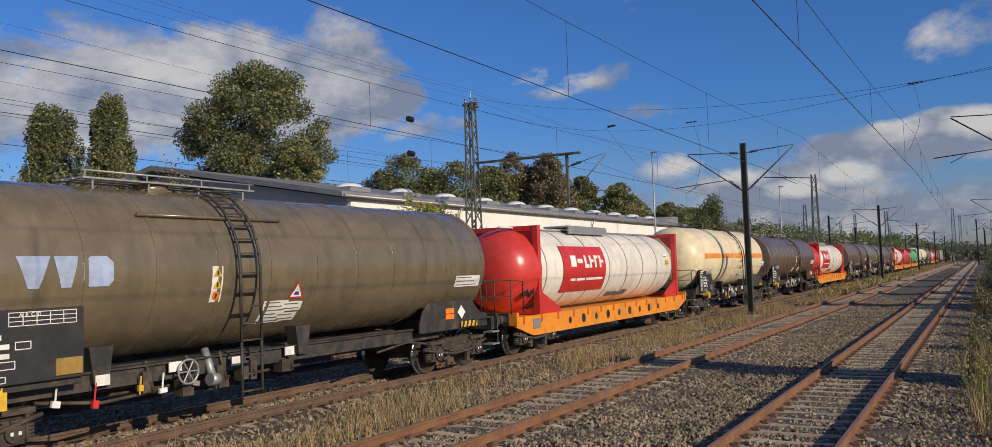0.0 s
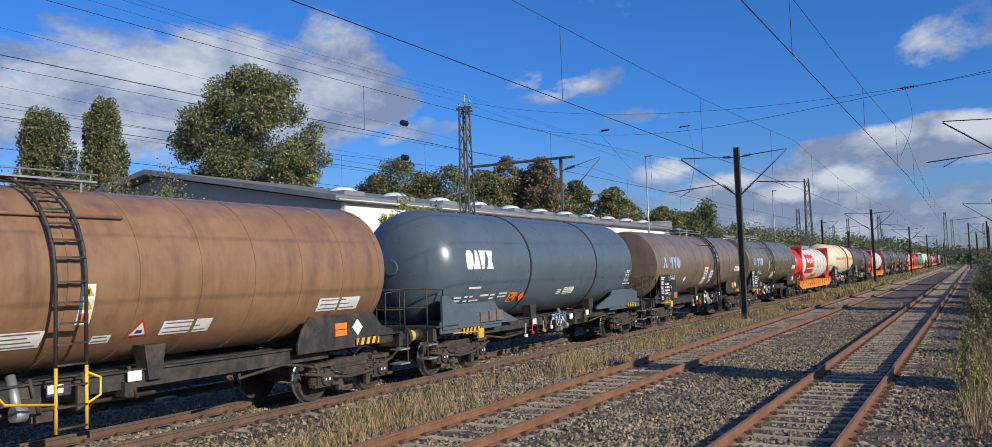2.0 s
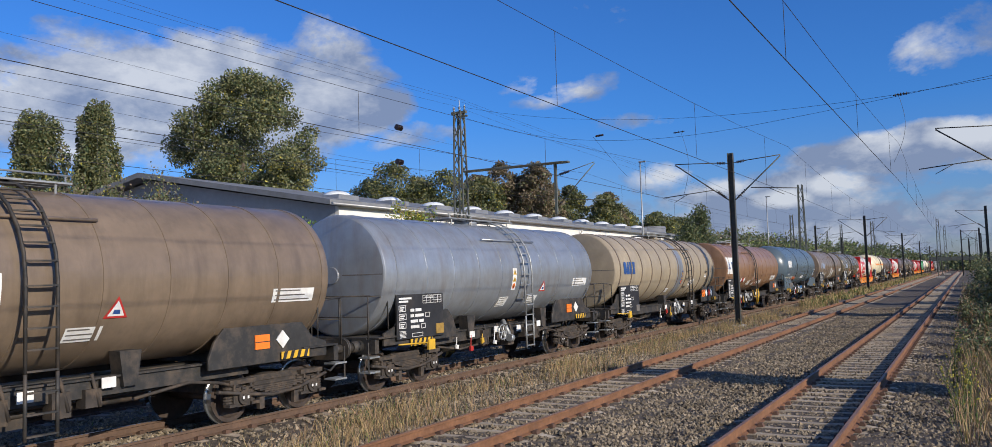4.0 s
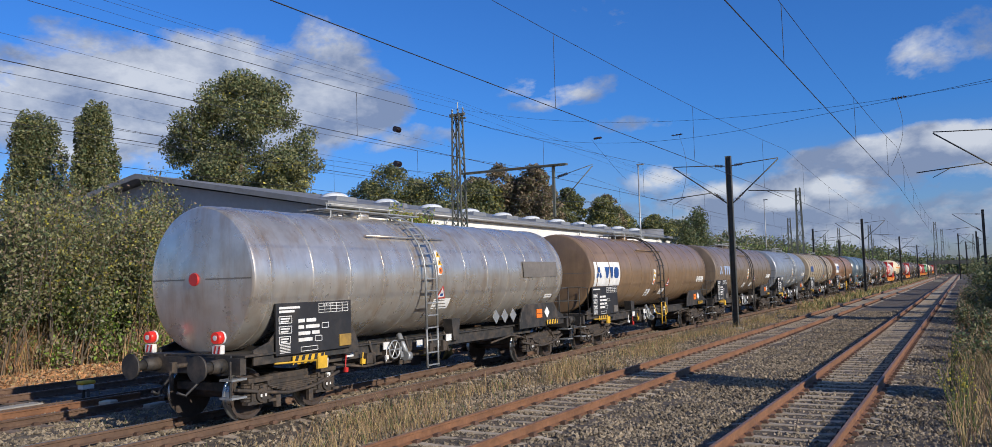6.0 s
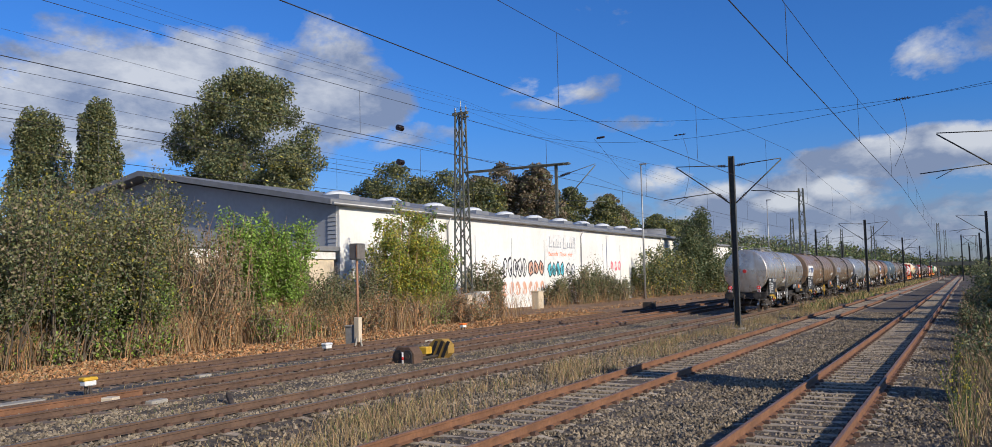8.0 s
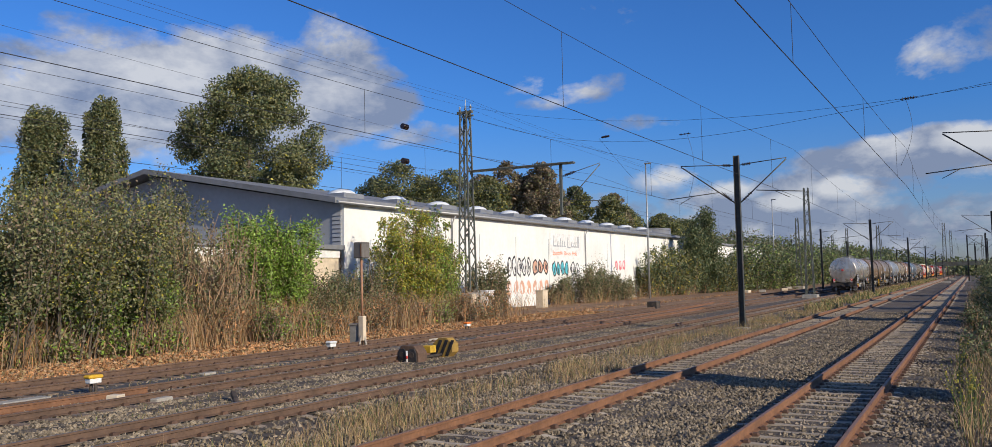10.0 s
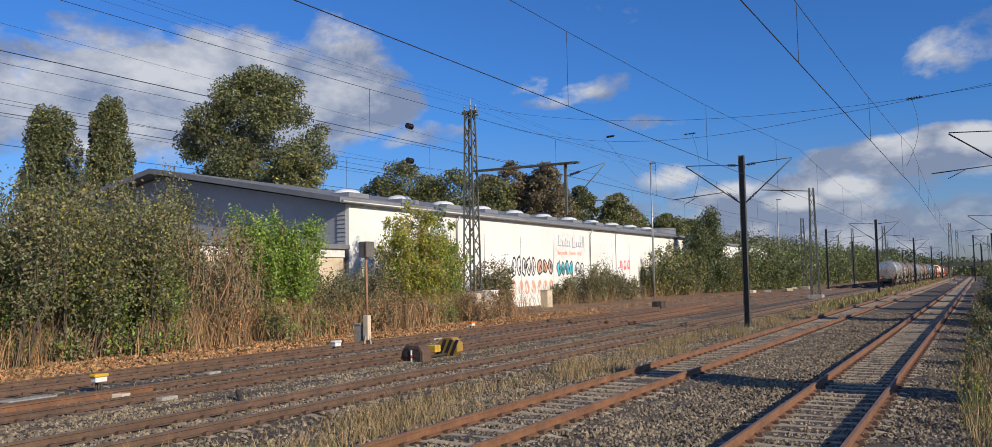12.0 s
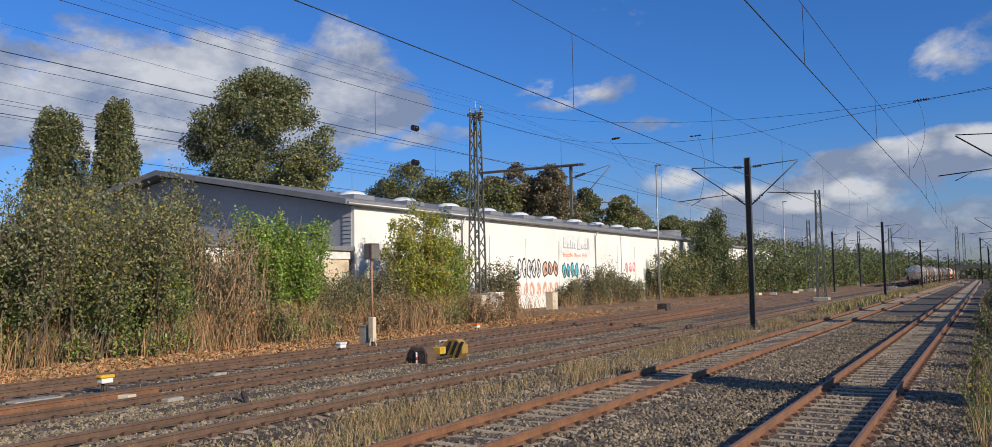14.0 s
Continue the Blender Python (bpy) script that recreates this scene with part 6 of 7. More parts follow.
    add(125.9, 142.2, lambda L: tank_wagon(L, "t_olive", "glossy olive-brown tank wagon with a pale blue mark", 9, mark=("mark", 2.09, "logo_pale", -0.22, 0.45, 2.32), end_gap=(0.9, 0.95), ladder_at=0.429, plate=(1.6, 2.35, 1.13, 2.13), sign_at=(-0.62, 0.05), triangle_at=(1.32, -0.48), sheet_spots=[(13.8, -0.57, 1.15, 0.28), (7.55, -1.12, 0.62, 0.5), (8.06, -0.86, 0.5, 0.2), (8.02, -1.1, 0.5, 0.2)]))
    add(142.2, 158.8, lambda L: container_wagon(L, "white tank container with red end frames and red panel", 10, "t_white", "red", "red", "t_red"))
    add(158.8, 174.0, lambda L: tank_wagon(L, "t_cream", "cream gas tank wagon with an orange stripe and round ends", 11, D=3.0, zc=2.68, ends="round", ring_mat="t_cream", stripe=(-1, 8), walkway=False, triangles=False))
    add(174.0, 191.2, lambda L: tank_wagon(L, "t_dark", "dark brown dirty tank wagon", 12))
    add(191.2, 208.2, lambda L: container_wagon(L, "white and red tank container on an orange flat wagon", 13, "t_white", "red", "red", "t_red"))
    add(208.2, 224.6, lambda L: tank_wagon(L, "t_dark", "dark brown tank wagon with white plates", 14))
    add(224.6, 240.8, lambda L: tank_wagon(L, "t_olive", "dark olive tank wagon far up the train", 15))
    add(240.8, 257, lambda L: tank_wagon(L, "t_dark", "dark brown tank wagon before the container wagons", 16))
    add(257, 274, lambda L: container_wagon(L, "white and red tank container on an orange flat wagon", 17, "t_white", "red", "red", "t_red"))
    add(274, 291, lambda L: container_wagon(L, "red framed tank container on an orange flat wagon", 18, "t_red", "red", None, "t_red"))
    add(291, 308, lambda L: container_wagon(L, "green tank container on an orange flat wagon", 19, "green_tank", "green_tank", None, "green_tank"))
    add(308, 324, lambda L: tank_wagon(L, "t_white", "off-white tank wagon far up the train", 20))
    add(324, 340, lambda L: tank_wagon(L, "t_cream", "cream tank wagon far up the train", 21, ends="round", walkway=False))
    add(340, 356, lambda L: tank_wagon(L, "t_greybrown", "grey-brown tank wagon far up the train", 22))
    add(356, 373, lambda L: container_wagon(L, "red framed white tank container on an orange flat wagon", 23, "t_white", "red", "red", "t_red"))
    add(373, 390, lambda L: container_wagon(L, "red tank container on an orange flat wagon", 24, "t_red", "red", None, "t_red"))
    add(390, 406, lambda L: tank_wagon(L, "t_dark", "dark tank wagon behind the locomotive", 25))
    add(406, 424, locomotive)
    for s0, made in specs:
        for ob in (made if isinstance(made, tuple) else (made,)):
            TRAIN.append((ob, s0))


build_train()

# ---------------- plants ----------------
def leaf_cloud(rng, centres, radii, counts, size, flat=0.75, shell=(0.1, 1.35)):
    """Small folded leaves scattered in clumps: arrays of corners."""
    pos = []
    for c, r, n in zip(centres, radii, counts):
        d = rng.normal(size=(n, 3))
        d /= np.linalg.norm(d, axis=1)[:, None]
        pos.append(np.asarray(c) + d * np.asarray(r) * (rng.uniform(shell[0], shell[1], (n, 1)) ** 0.8))
    p = np.concatenate(pos)
    n = len(p)
    u = rng.normal(size=(n, 3))
    u /= np.linalg.norm(u, axis=1)[:, None]
    w = rng.normal(size=(n, 3)) * np.array([1, 1, flat])
    w -= (w * u).sum(1)[:, None] * u
    w /= np.linalg.norm(w, axis=1)[:, None]
    s = rng.uniform(0.6, 1.3, (n, 1)) * size
    quad = np.stack([p - u * s, p + w * s * 0.55, p + u * s, p - w * s * 0.55], 1)
    return quad


def quads_object(name, quad, mats, parent, share=None, rng=None):
    n = len(quad)
    me = bpy.data.meshes.new(name)
    me.vertices.add(4 * n)
    me.vertices.foreach_set("co", quad.reshape(-1).astype(np.float32))
    me.loops.add(4 * n)
    me.loops.foreach_set("vertex_index", np.arange(4 * n, dtype=np.int32))
    me.polygons.add(n)
    me.polygons.foreach_set("loop_start", np.arange(0, 4 * n, 4, dtype=np.int32))
    for m in mats:
        me.materials.append(M[m])
    if share is not None:
        me.polygons.foreach_set("material_index", rng.choice(len(mats), n, p=share).astype(np.int32))
    me.update(calc_edges=True)
    me.validate()
    ob = new(name, me)
    ob.parent = parent
    return tagged(ob, kind="stuff")


def limb(bm, a, b, r0, r1, rng, bends=3):
    a, b = Vector(a), Vector(b)
    pts = [a]
    for k in range(1, bends):
        t = k / bends
        q = a.lerp(b, t) + Vector((rng.uniform(-1, 1), rng.uniform(-1, 1), rng.uniform(-0.3, 0.6))) * (b - a).length * 0.07
        pts.append(q)
    pts.append(b)
    for k in range(bends):
        rod(bm, pts[k], pts[k + 1], r0 + (r1 - r0) * k / bends, 6, r0 + (r1 - r0) * (k + 1) / bends)


def tree(x, y, z, top, half, seed, label, mats, share, leaves, size, clumps=40, form="round", low=0.25, trunk=0.35, category="tree", name="tree", deep=None, fill=0.35):
    rng = np.random.default_rng(seed)
    r2 = random.Random(seed)
    t = thing(name, label, category, at=pose(x, y, z))
    H = top - z
    cs, rs = [], []
    for k in range(clumps):
        f = (k + 0.5) / clumps
        zz = low * H + (H - low * H) * min(1.0, max(0.0, f + rng.uniform(-0.06, 0.06)))
        u = (zz - low * H) / (H - low * H)
        if form == "round":
            w = half * math.sqrt(max(0.02, 1 - (2 * u - 0.95) ** 2 * 0.95))
        elif form == "poplar":
            w = half * (0.95 - 0.42 * u ** 6) * (0.7 + 0.3 * min(1, u * 4))
        elif form == "cone":
            w = half * (1.02 - u)
        else:
            w = half * (0.75 + 0.35 * math.sin(3 * u)) * (1.0 - 0.35 * u)
        an = 2.39996 * k + rng.uniform(-0.5, 0.5)
        rad = w * rng.uniform(0.35, 1.0) ** 0.6
        s = (0.18 if form == "round" else (0.20 if form == "poplar" else 0.26)) * half * rng.uniform(0.5, 1.6)
        rad = max(0.0, rad - 0.5 * s)
        top_gap = 2.6 * s * rng.uniform(0.5, 1.5) if form == "poplar" else 0.5 * s
        cs.append((rad * math.cos(an), (deep or 1.0) * rad * math.sin(an), min(zz, H - top_gap)))
        rs.append((s, s, s * (0.8 if form == "round" else (2.6 if form == "poplar" else 1.5))))
    per = np.array([a[0] * a[1] * a[2] for a in rs])
    counts = np.maximum(8, (leaves * per / per.sum())).astype(int)
    cs.append((0, 0, (low * H + H) * 0.5))
    rs.append((half * 0.72, half * 0.72, (H - low * H) * 0.40))
    counts = np.append(counts, int(leaves * fill))
    bm = bmesh.new()
    limb(bm, (0, 0, -0.3), (r2.uniform(-0.3, 0.3), 0, H * 0.72), trunk, trunk * 0.25, r2, 5)
    part("trunk", bm, "bark", t)
    bm = bmesh.new()
    for c in cs[:min(len(cs) - 1, 26)]:
        start = max(0.15 * H, c[2] - 0.28 * H)
        limb(bm, (0, 0, min(start, H * 0.65)), c, trunk * 0.33, trunk * 0.06, r2)
    tagged(part("limb_tangle", bm, "bark", t), kind="stuff")
    quads_object("crown", leaf_cloud(rng, cs, rs, counts, size, 0.75, (0.3, 1.15)), mats, t, share, rng)
    return t


def shrub(x, y, z, top, half, seed, label, mats, share, leaves, size, bare=0.25, stems=26, deep=1.0, wood="stalk"):
    """A bush of many thin stems from the ground, leafy above."""
    rng = np.random.default_rng(seed)
    r2 = random.Random(seed)
    t = thing("bush", label, "bush", "bushes by the track", at=pose(x, y, z))
    H = top - z
    bm = bmesh.new()
    cs, rs = [], []
    for k in range(stems):
        a = r2.uniform(0, 6.283)
        q = half * math.sqrt(r2.random())
        foot = (0.55 * q * math.cos(a), 0.55 * deep * q * math.sin(a), -0.1)
        hh = H * r2.uniform(0.6, 1.0) * (1.05 - 0.35 * (q / half) ** 2)
        tip = (q * math.cos(a), deep * q * math.sin(a), hh)
        limb(bm, foot, tip, 0.035, 0.008, r2, 4)
        for j in range(3):
            u = bare + (1 - bare) * (j + r2.uniform(0.2, 0.9)) / 3
            s = half * r2.uniform(0.18, 0.36)
            cs.append((foot[0] + (tip[0] - foot[0]) * u + r2.uniform(-0.25, 0.25), foot[1] + (tip[1] - foot[1]) * u + r2.uniform(-0.25, 0.25), hh * u))
            rs.append((s, s, s * 1.35))
    tagged(part("stem_tangle", bm, wood, t), kind="stuff")
    counts = [max(6, int(leaves / len(cs)))] * len(cs)
    quads_object("foliage", leaf_cloud(rng, cs, rs, counts, size), mats, t, share, rng)
    return t


def blades(name, spots, lo, hi, width, lean, seed, mats, share, label, category):
    """Upright blades or dry stalks, each a thin bent strip of two faces."""
    rng = np.random.default_rng(seed)
    n = len(spots)
    a = rng.uniform(0, 6.283, n)
    h = rng.uniform(lo, hi, n)
    d = np.stack([np.cos(a), np.sin(a), np.zeros(n)], 1)
    b = rng.uniform(0, 6.283, n)
    tip = np.stack([np.cos(b) * h * lean * rng.uniform(0.2, 1, n), np.sin(b) * h * lean * rng.uniform(0.2, 1, n), h], 1)
    w = (width * rng.uniform(0.6, 1.4, n))[:, None]
    mid = spots + tip * np.array([0.3, 0.3, 0.55])
    q1 = np.stack([spots - d * w, spots + d * w, mid + d * w * 0.8, mid - d * w * 0.8], 1)
    end = spots + tip
    q2 = np.stack([mid - d * w * 0.8, mid + d * w * 0.8, end + d * w * 0.15, end - d * w * 0.15], 1)
    ob = quads_object(name, np.concatenate([q1, q2]), mats, None, share, rng)
    return tagged(ob, label, category, kind="stuff")


def build_plants():
    O, B = ["leaf_olive", "leaf_dark", "leaf_yellow"], ["leaf_brown", "leaf_olive", "leaf_dark"]
    tree(-72.3, 70, 0, 27.0, 9.2, 31, "large dark green poplar tree with a broad open crown", O, [0.62, 0.37, 0.01], 80000, 0.18, 95, "round", 0.20, 0.7, fill=0.05)
    tree(-62.5, 66, 0, 16.0, 4.2, 32, "mid-height tree with thin olive autumn leaves", O, [0.72, 0.2, 0.08], 18000, 0.18, 40, fill=0.15)
    tree(-68.5, 66, 0, 13.5, 5.0, 46, "mid-height olive tree behind the warehouse roof", O, [0.65, 0.28, 0.07], 18000, 0.18, 40, fill=0.15)
    tree(-99.6, 62, 0, 25.0, 3.9, 33, "tall columnar poplar with dense dark leaves", O, [0.58, 0.41, 0.01], 34000, 0.19, 70, "poplar", 0.1, 0.5, fill=0.2)
    tree(-88.5, 62, 0, 24.2, 3.3, 34, "tall columnar poplar with dense dark leaves", O, [0.58, 0.41, 0.01], 34000, 0.19, 70, "poplar", 0.1, 0.5, fill=0.2)
    for k, (x, y, top, half, brown) in enumerate(((-84, 121, 20.5, 7, 0), (-68, 132, 20.5, 5, 1), (-75.5, 128, 21, 5, 1), (-70, 142, 19, 6, 0), (-64.5, 166, 17, 6, 0), (-58, 190, 15, 7, 0), (-95, 122, 21.0, 8, 0), (-88, 120, 23.2, 8.5, 0), (-78, 120, 21.2, 7.5, 0), (-72, 124, 19.5, 6, 0), (-71.8, 130, 23, 5.5, 1), (-64.6, 130, 22.5, 4.8, 1),
                                                  (-67.3, 150, 20.0, 5, 0), (-61, 152, 18.0, 5, 0), (-63.4, 160, 19.2, 4.6, 1), (-66, 172, 17.5, 6, 0), (-60, 180, 15.8, 6.2, 0), (-110, 110, 19, 8, 0), (-102, 118, 17, 7, 0), (-83, 92, 15.5, 5, 0))):
        tree(x, y, 0, top, half, 60 + k, "brown-leaved autumn tree behind the warehouse" if brown else "dark green broadleaf tree behind the warehouse", B if brown else O, [0.75, 0.2, 0.05] if brown else [0.55, 0.38, 0.07], 17000, 0.24, 90, "round", 0.08, 0.35, fill=0.35)
    # bushes along the old siding
    k = 0
    for x, y, top, half, leaf in ((-29.5, 13.0, 6.4, 2.3, 1), (-28.6, 15.8, 7.4, 2.0, 1), (-29.0, 18.6, 6.7, 2.3, 0), (-31, 20.4, 6.9, 2.3, 0), (-29.6, 22.2, 7.2, 2.1, 0), (-31.5, 23.8, 6.2, 1.9, 0),
                                  (-29.3, 13.2, 4.0, 1.7, 2), (-29.5, 16.4, 3.7, 1.6, 2), (-29.6, 19.8, 3.5, 1.6, 2), (-29.7, 23.0, 3.4, 1.5, 2), (-32.5, 15.0, 8.0, 2.4, 1)):
        mats, share = (["leaf_olive", "leaf_dark", "leaf_brown", "leaf_yellow"], [0.52, 0.22, 0.16, 0.10]) if leaf == 0 else ((["leaf_olive", "leaf_dark", "leaf_brown"], [0.5, 0.3, 0.2]) if leaf == 1 else (["leaf_bright", "leaf_dark", "leaf_olive"], [0.3, 0.4, 0.3]))
        shrub(x, y, -0.2, top, half, 100 + k, "tall olive-green bush with yellowing leaves" if leaf < 2 else "low leafy green bush with pale stems", mats, share, 9500, 0.07, 0.36 if leaf < 2 else 0.5, 22, 1.0, "bark" if leaf < 2 else "stalk")
        k += 1
    for x, y, top, half in ((-30.2, 25.2, 5.6, 1.5), (-30.0, 27.0, 6.2, 1.5), (-30.6, 28.6, 5.6, 1.4), (-29.2, 26.0, 4.4, 1.4)):
        shrub(x, y, -0.2, top, half, 130 + k, "sparse bare brown shrub with long thin stems", ["leaf_brown", "leaf_olive"], [0.5, 0.5], 1500, 0.075, 0.35, 46)
        k += 1
    for x, y, top, half in ((-31.2, 30.2, 7.3, 1.7), (-31.0, 32.2, 7.1, 1.8), (-30.4, 31.0, 5.4, 1.6)):
        shrub(x, y, -0.2, top, half, 130 + k, "bright green leafy bush", ["leaf_bright", "leaf_olive"], [0.85, 0.15], 13000, 0.078, 0.36, 24)
        k += 1
    for x, y, top, half in ((-31, 33.6, 3.4, 1.6), (-31.4, 36.0, 3.3, 1.6), (-31.8, 38.4, 3.5, 1.6), (-32.0, 40.6, 4.2, 1.6), (-31.2, 29.2, 3.2, 1.6)):
        shrub(x, y, -0.2, top, half, 130 + k, "dull green bush with reddish-brown stems", ["leaf_olive", "leaf_brown", "leaf_dark"], [0.45, 0.25, 0.3], 5200, 0.068, 0.25, 30)
        k += 1
    for x, y, top, half, m in ((-32.0, 43.4, 7.5, 1.7, 0), (-31.6, 45.0, 8.1, 1.6, 0), (-32.2, 46.8, 7.7, 1.7, 1), (-32.2, 48.6, 6.6, 1.4, 1), (-31.2, 44.2, 4.8, 1.6, 0)):
        shrub(x, y, -0.2, top, half, 130 + k, "tall bush turning yellow-green", ["leaf_yellow", "leaf_bright", "leaf_olive"], [0.55, 0.25, 0.2] if m == 0 else [0.15, 0.45, 0.4], 13000, 0.085, 0.22, 24)
        k += 1
    for x, y, top, half in ((-34.0, 57.6, 4.8, 1.7), (-34.4, 59.6, 3.4, 1.5), (-34.6, 78.5, 3.6, 1.9), (-34.4, 81.5, 4.2, 2.0), (-34.8, 85.0, 3.4, 1.9), (-34.5, 88.5, 2.6, 1.8), (-35.4, 75.0, 2.4, 1.4)):
        shrub(x, y, -0.2, top, half, 130 + k, "brownish green bush against the white wall", ["leaf_olive", "leaf_brown", "leaf_dark"], [0.4, 0.3, 0.3], 5200, 0.095, 0.15, 26)
        k += 1
    for x, y, top, half in ((-35, 101, 6.0, 2.2), (-34.4, 104.5, 6.8, 2.4), (-33.5, 109, 6.2, 2.6), (-32.5, 121, 7.0, 2.8), (-31.8, 127, 6.4, 2.8)):
        shrub(x, y, -0.2, top, half, 130 + k, "dark green bush at the end of the warehouse", ["leaf_dark", "leaf_olive", "leaf_yellow"], [0.5, 0.4, 0.1], 5000, 0.15, 0.08, 24)
        k += 1
    r3 = random.Random(5)
    for q in range(17):
        yy = 10.5 + 2.5 * q + r3.uniform(-0.6, 0.6)
        green = r3.random() < 0.3
        shrub(-28.3 + r3.uniform(-0.7, 0.5), yy, -0.25, r3.uniform(0.9, 2.1), r3.uniform(0.8, 1.3), 330 + q, "low bramble with green and brown leaves" if green else "low brown withered bush among dead stalks", ["leaf_bright", "leaf_olive", "leaf_brown"] if green else ["leaf_brown", "litter", "leaf_olive"], [0.35, 0.4, 0.25] if green else [0.45, 0.3, 0.25], 1300, 0.07, 0.1, 16)
    for x, y, top, half in ((-31.5, 24.6, 6.9, 1.9), (-32.6, 22.0, 7.3, 2.0), (-33.2, 26.0, 6.2, 1.9), (-31.6, 11.4, 6.8, 2.2)):
        shrub(x, y, -0.2, top, half, 420 + k, "tall olive-brown bush with thin leaves", ["leaf_olive", "leaf_dark", "leaf_brown"], [0.45, 0.2, 0.35], 8500, 0.066, 0.25, 22, 1.0, "bark")
        k += 1
    for x, y, top, half in ((-34.5, 14.5, 9.2, 2.3), (-35.0, 18.5, 8.6, 2.2), (-34.6, 22.5, 9.0, 2.2), (-34.8, 26.3, 9.4, 2.1), (-35.2, 28.6, 8.7, 1.7), (-33.5, 11.0, 9.6, 2.4)):
        shrub(x, y, -0.2, top, half, 450 + k, "tall thin olive bush before the annex", ["leaf_olive", "leaf_dark", "leaf_brown", "leaf_yellow"], [0.5, 0.25, 0.17, 0.08], 10500, 0.075, 0.3, 22, 1.0, "bark")
        k += 1
    tree(-31.5, 13.4, -0.2, 10.4, 0.9, 470, "thin sapling rising above the bushes", ["leaf_dark", "leaf_olive"], [0.5, 0.5], 420, 0.13, 18, "oval", 0.4, 0.06, fill=0.0)
    for q in range(16):
        shrub(0.15 + 0.25 * (q % 3), 27 + 4.4 * q, -0.3, 0.5 + 0.16 * (q % 4), 0.75, 540 + q, "low dark weed clump at the edge of the ballast", ["leaf_dark", "leaf_olive", "leaf_brown"], [0.5, 0.3, 0.2], 1300, 0.06, 0.05, 12)
    # bushes added along the verge, mostly out of view, to shade the near ballast
    for q in range(10):
        shrub(1.7 + 0.3 * (q % 3), 11 + 3.2 * q, -0.3, 0.55 + 0.1 * (q % 3), 0.9, 500 + q, "low dark weedy bush added on the verge for its shade", ["leaf_dark", "leaf_olive", "leaf_brown"], [0.5, 0.3, 0.2], 1200, 0.06, 0.05, 14)
    tree(-33.5, 114, -0.2, 10.0, 3.0, 171, "pointed dark tree beside the siding", ["leaf_dark", "leaf_olive"], [0.7, 0.3], 9000, 0.16, 34, "cone", 0.08, 0.25)
    tree(-33.0, 118.5, -0.2, 10.8, 3.4, 172, "pointed dark tree beside the siding", ["leaf_dark", "leaf_olive"], [0.7, 0.3], 9000, 0.16, 34, "cone", 0.08, 0.25)
    y = 131.0
    while y < 330:
        w = 3.0 + y / 90
        shrub(-30 - 0.6 * random.Random(int(y)).random() * 3, y, -0.2, 6.2 + y / 75 + random.Random(int(y * 3)).uniform(-1.0, 0.8), w, 200 + k, "green bush in the hedge beside the far tracks", ["leaf_dark", "leaf_olive", "leaf_bright"], [0.5, 0.4, 0.1], 4600, 0.11 + y / 1700, 0.05, 14)
        k += 1
        y += w * 1.7
    # distant woods
    rng = np.random.default_rng(77)
    cs, rs = [], []
    for q in range(520):
        u = rng.random()
        yy = rng.uniform(400, 560)
        xx = rng.uniform(-260, 60)
        hh = np.interp(xx, [-260, -110, -76, -45, -30, -16, 0, 60], [24, 19, 16, 17.5, 13.5, 10, 8.5, 10]) * yy / 480
        zz = rng.uniform(0.5, 1.0) * hh - 2
        s = rng.uniform(3, 5.5)
        cs.append((xx, yy, max(1.5, zz - s * 0.4)))
        rs.append((s, s, s * 0.75))
    ob = quads_object("far_woods", leaf_cloud(rng, cs, rs, [130] * len(cs), 0.75), ["leaf_dark", "leaf_olive"], None, [0.65, 0.35], rng)
    tagged(ob, "distant dark green woods along the horizon", "woods", kind="stuff")
    rng = np.random.default_rng(78)
    cs, rs = [], []
    for q in range(300):
        xx = -60 - rng.random() * 60
        yy = rng.uniform(185, 400)
        zz = rng.uniform(2, 11 + yy / 60)
        s = rng.uniform(2, 4)
        cs.append((xx, yy, zz))
        rs.append((s, s, s))
    ob = quads_object("far_thicket", leaf_cloud(rng, cs, rs, [130] * len(cs), 0.5), ["leaf_dark", "leaf_olive", "leaf_brown"], None, [0.5, 0.35, 0.15], rng)
    tagged(ob, "distant thicket of green and brown trees", "woods", kind="stuff")
    # right side: young trees and bushes beside the line
    for q, (x, y, top, half) in enumerate(((6.2, 18.5, 6.3, 0.9), (6.0, 48.0, 6.6, 1.5), (6.4, 63, 6.4, 1.5), (6.2, 78, 6.6, 1.7), (6.6, 97, 6.6, 1.8), (6.8, 118, 6.6, 2.0))):
        tree(x, y, -0.2, top, half, 240 + q, "slender young tree beside the line", ["leaf_dark", "leaf_olive"], [0.5, 0.5], 9000, 0.14, 34, "oval", 0.36, 0.14)
    for q, (x, y, top, half) in enumerate(((2.1, 46, 2.2, 1.5), (1.9, 56, 2.5, 1.6), (2.0, 66, 2.4, 1.8), (2.4, 80, 2.7, 2.2), (2.6, 95, 3.0, 2.4), (2.6, 112, 3.2, 2.8), (3.0, 135, 3.6, 3.0), (3.4, 160, 4.0, 3.4), (4, 190, 4.5, 4), (5, 230, 5, 5))):
        shrub(x, y, -0.3, top, half, 260 + q, "dark low bush beside the near track", ["leaf_dark", "leaf_olive"], [0.55, 0.45], 3600, 0.11, 0.05, 18)
    # dry grass between the tracks
    rng = np.random.default_rng(90)

    def strip(n, x0, x1, y0, y1, z, patch=0.0):
        p = np.stack([rng.uniform(x0, x1, n), y0 + (y1 - y0) * rng.random(n) ** 1.3, np.full(n, z)], 1)
        if patch:
            keep = np.array([noise.noise((a * 0.7, b * 0.35, 3.0)) + 0.25 > patch * rng.random() for a, b, _ in p])
            p = p[keep]
        return p
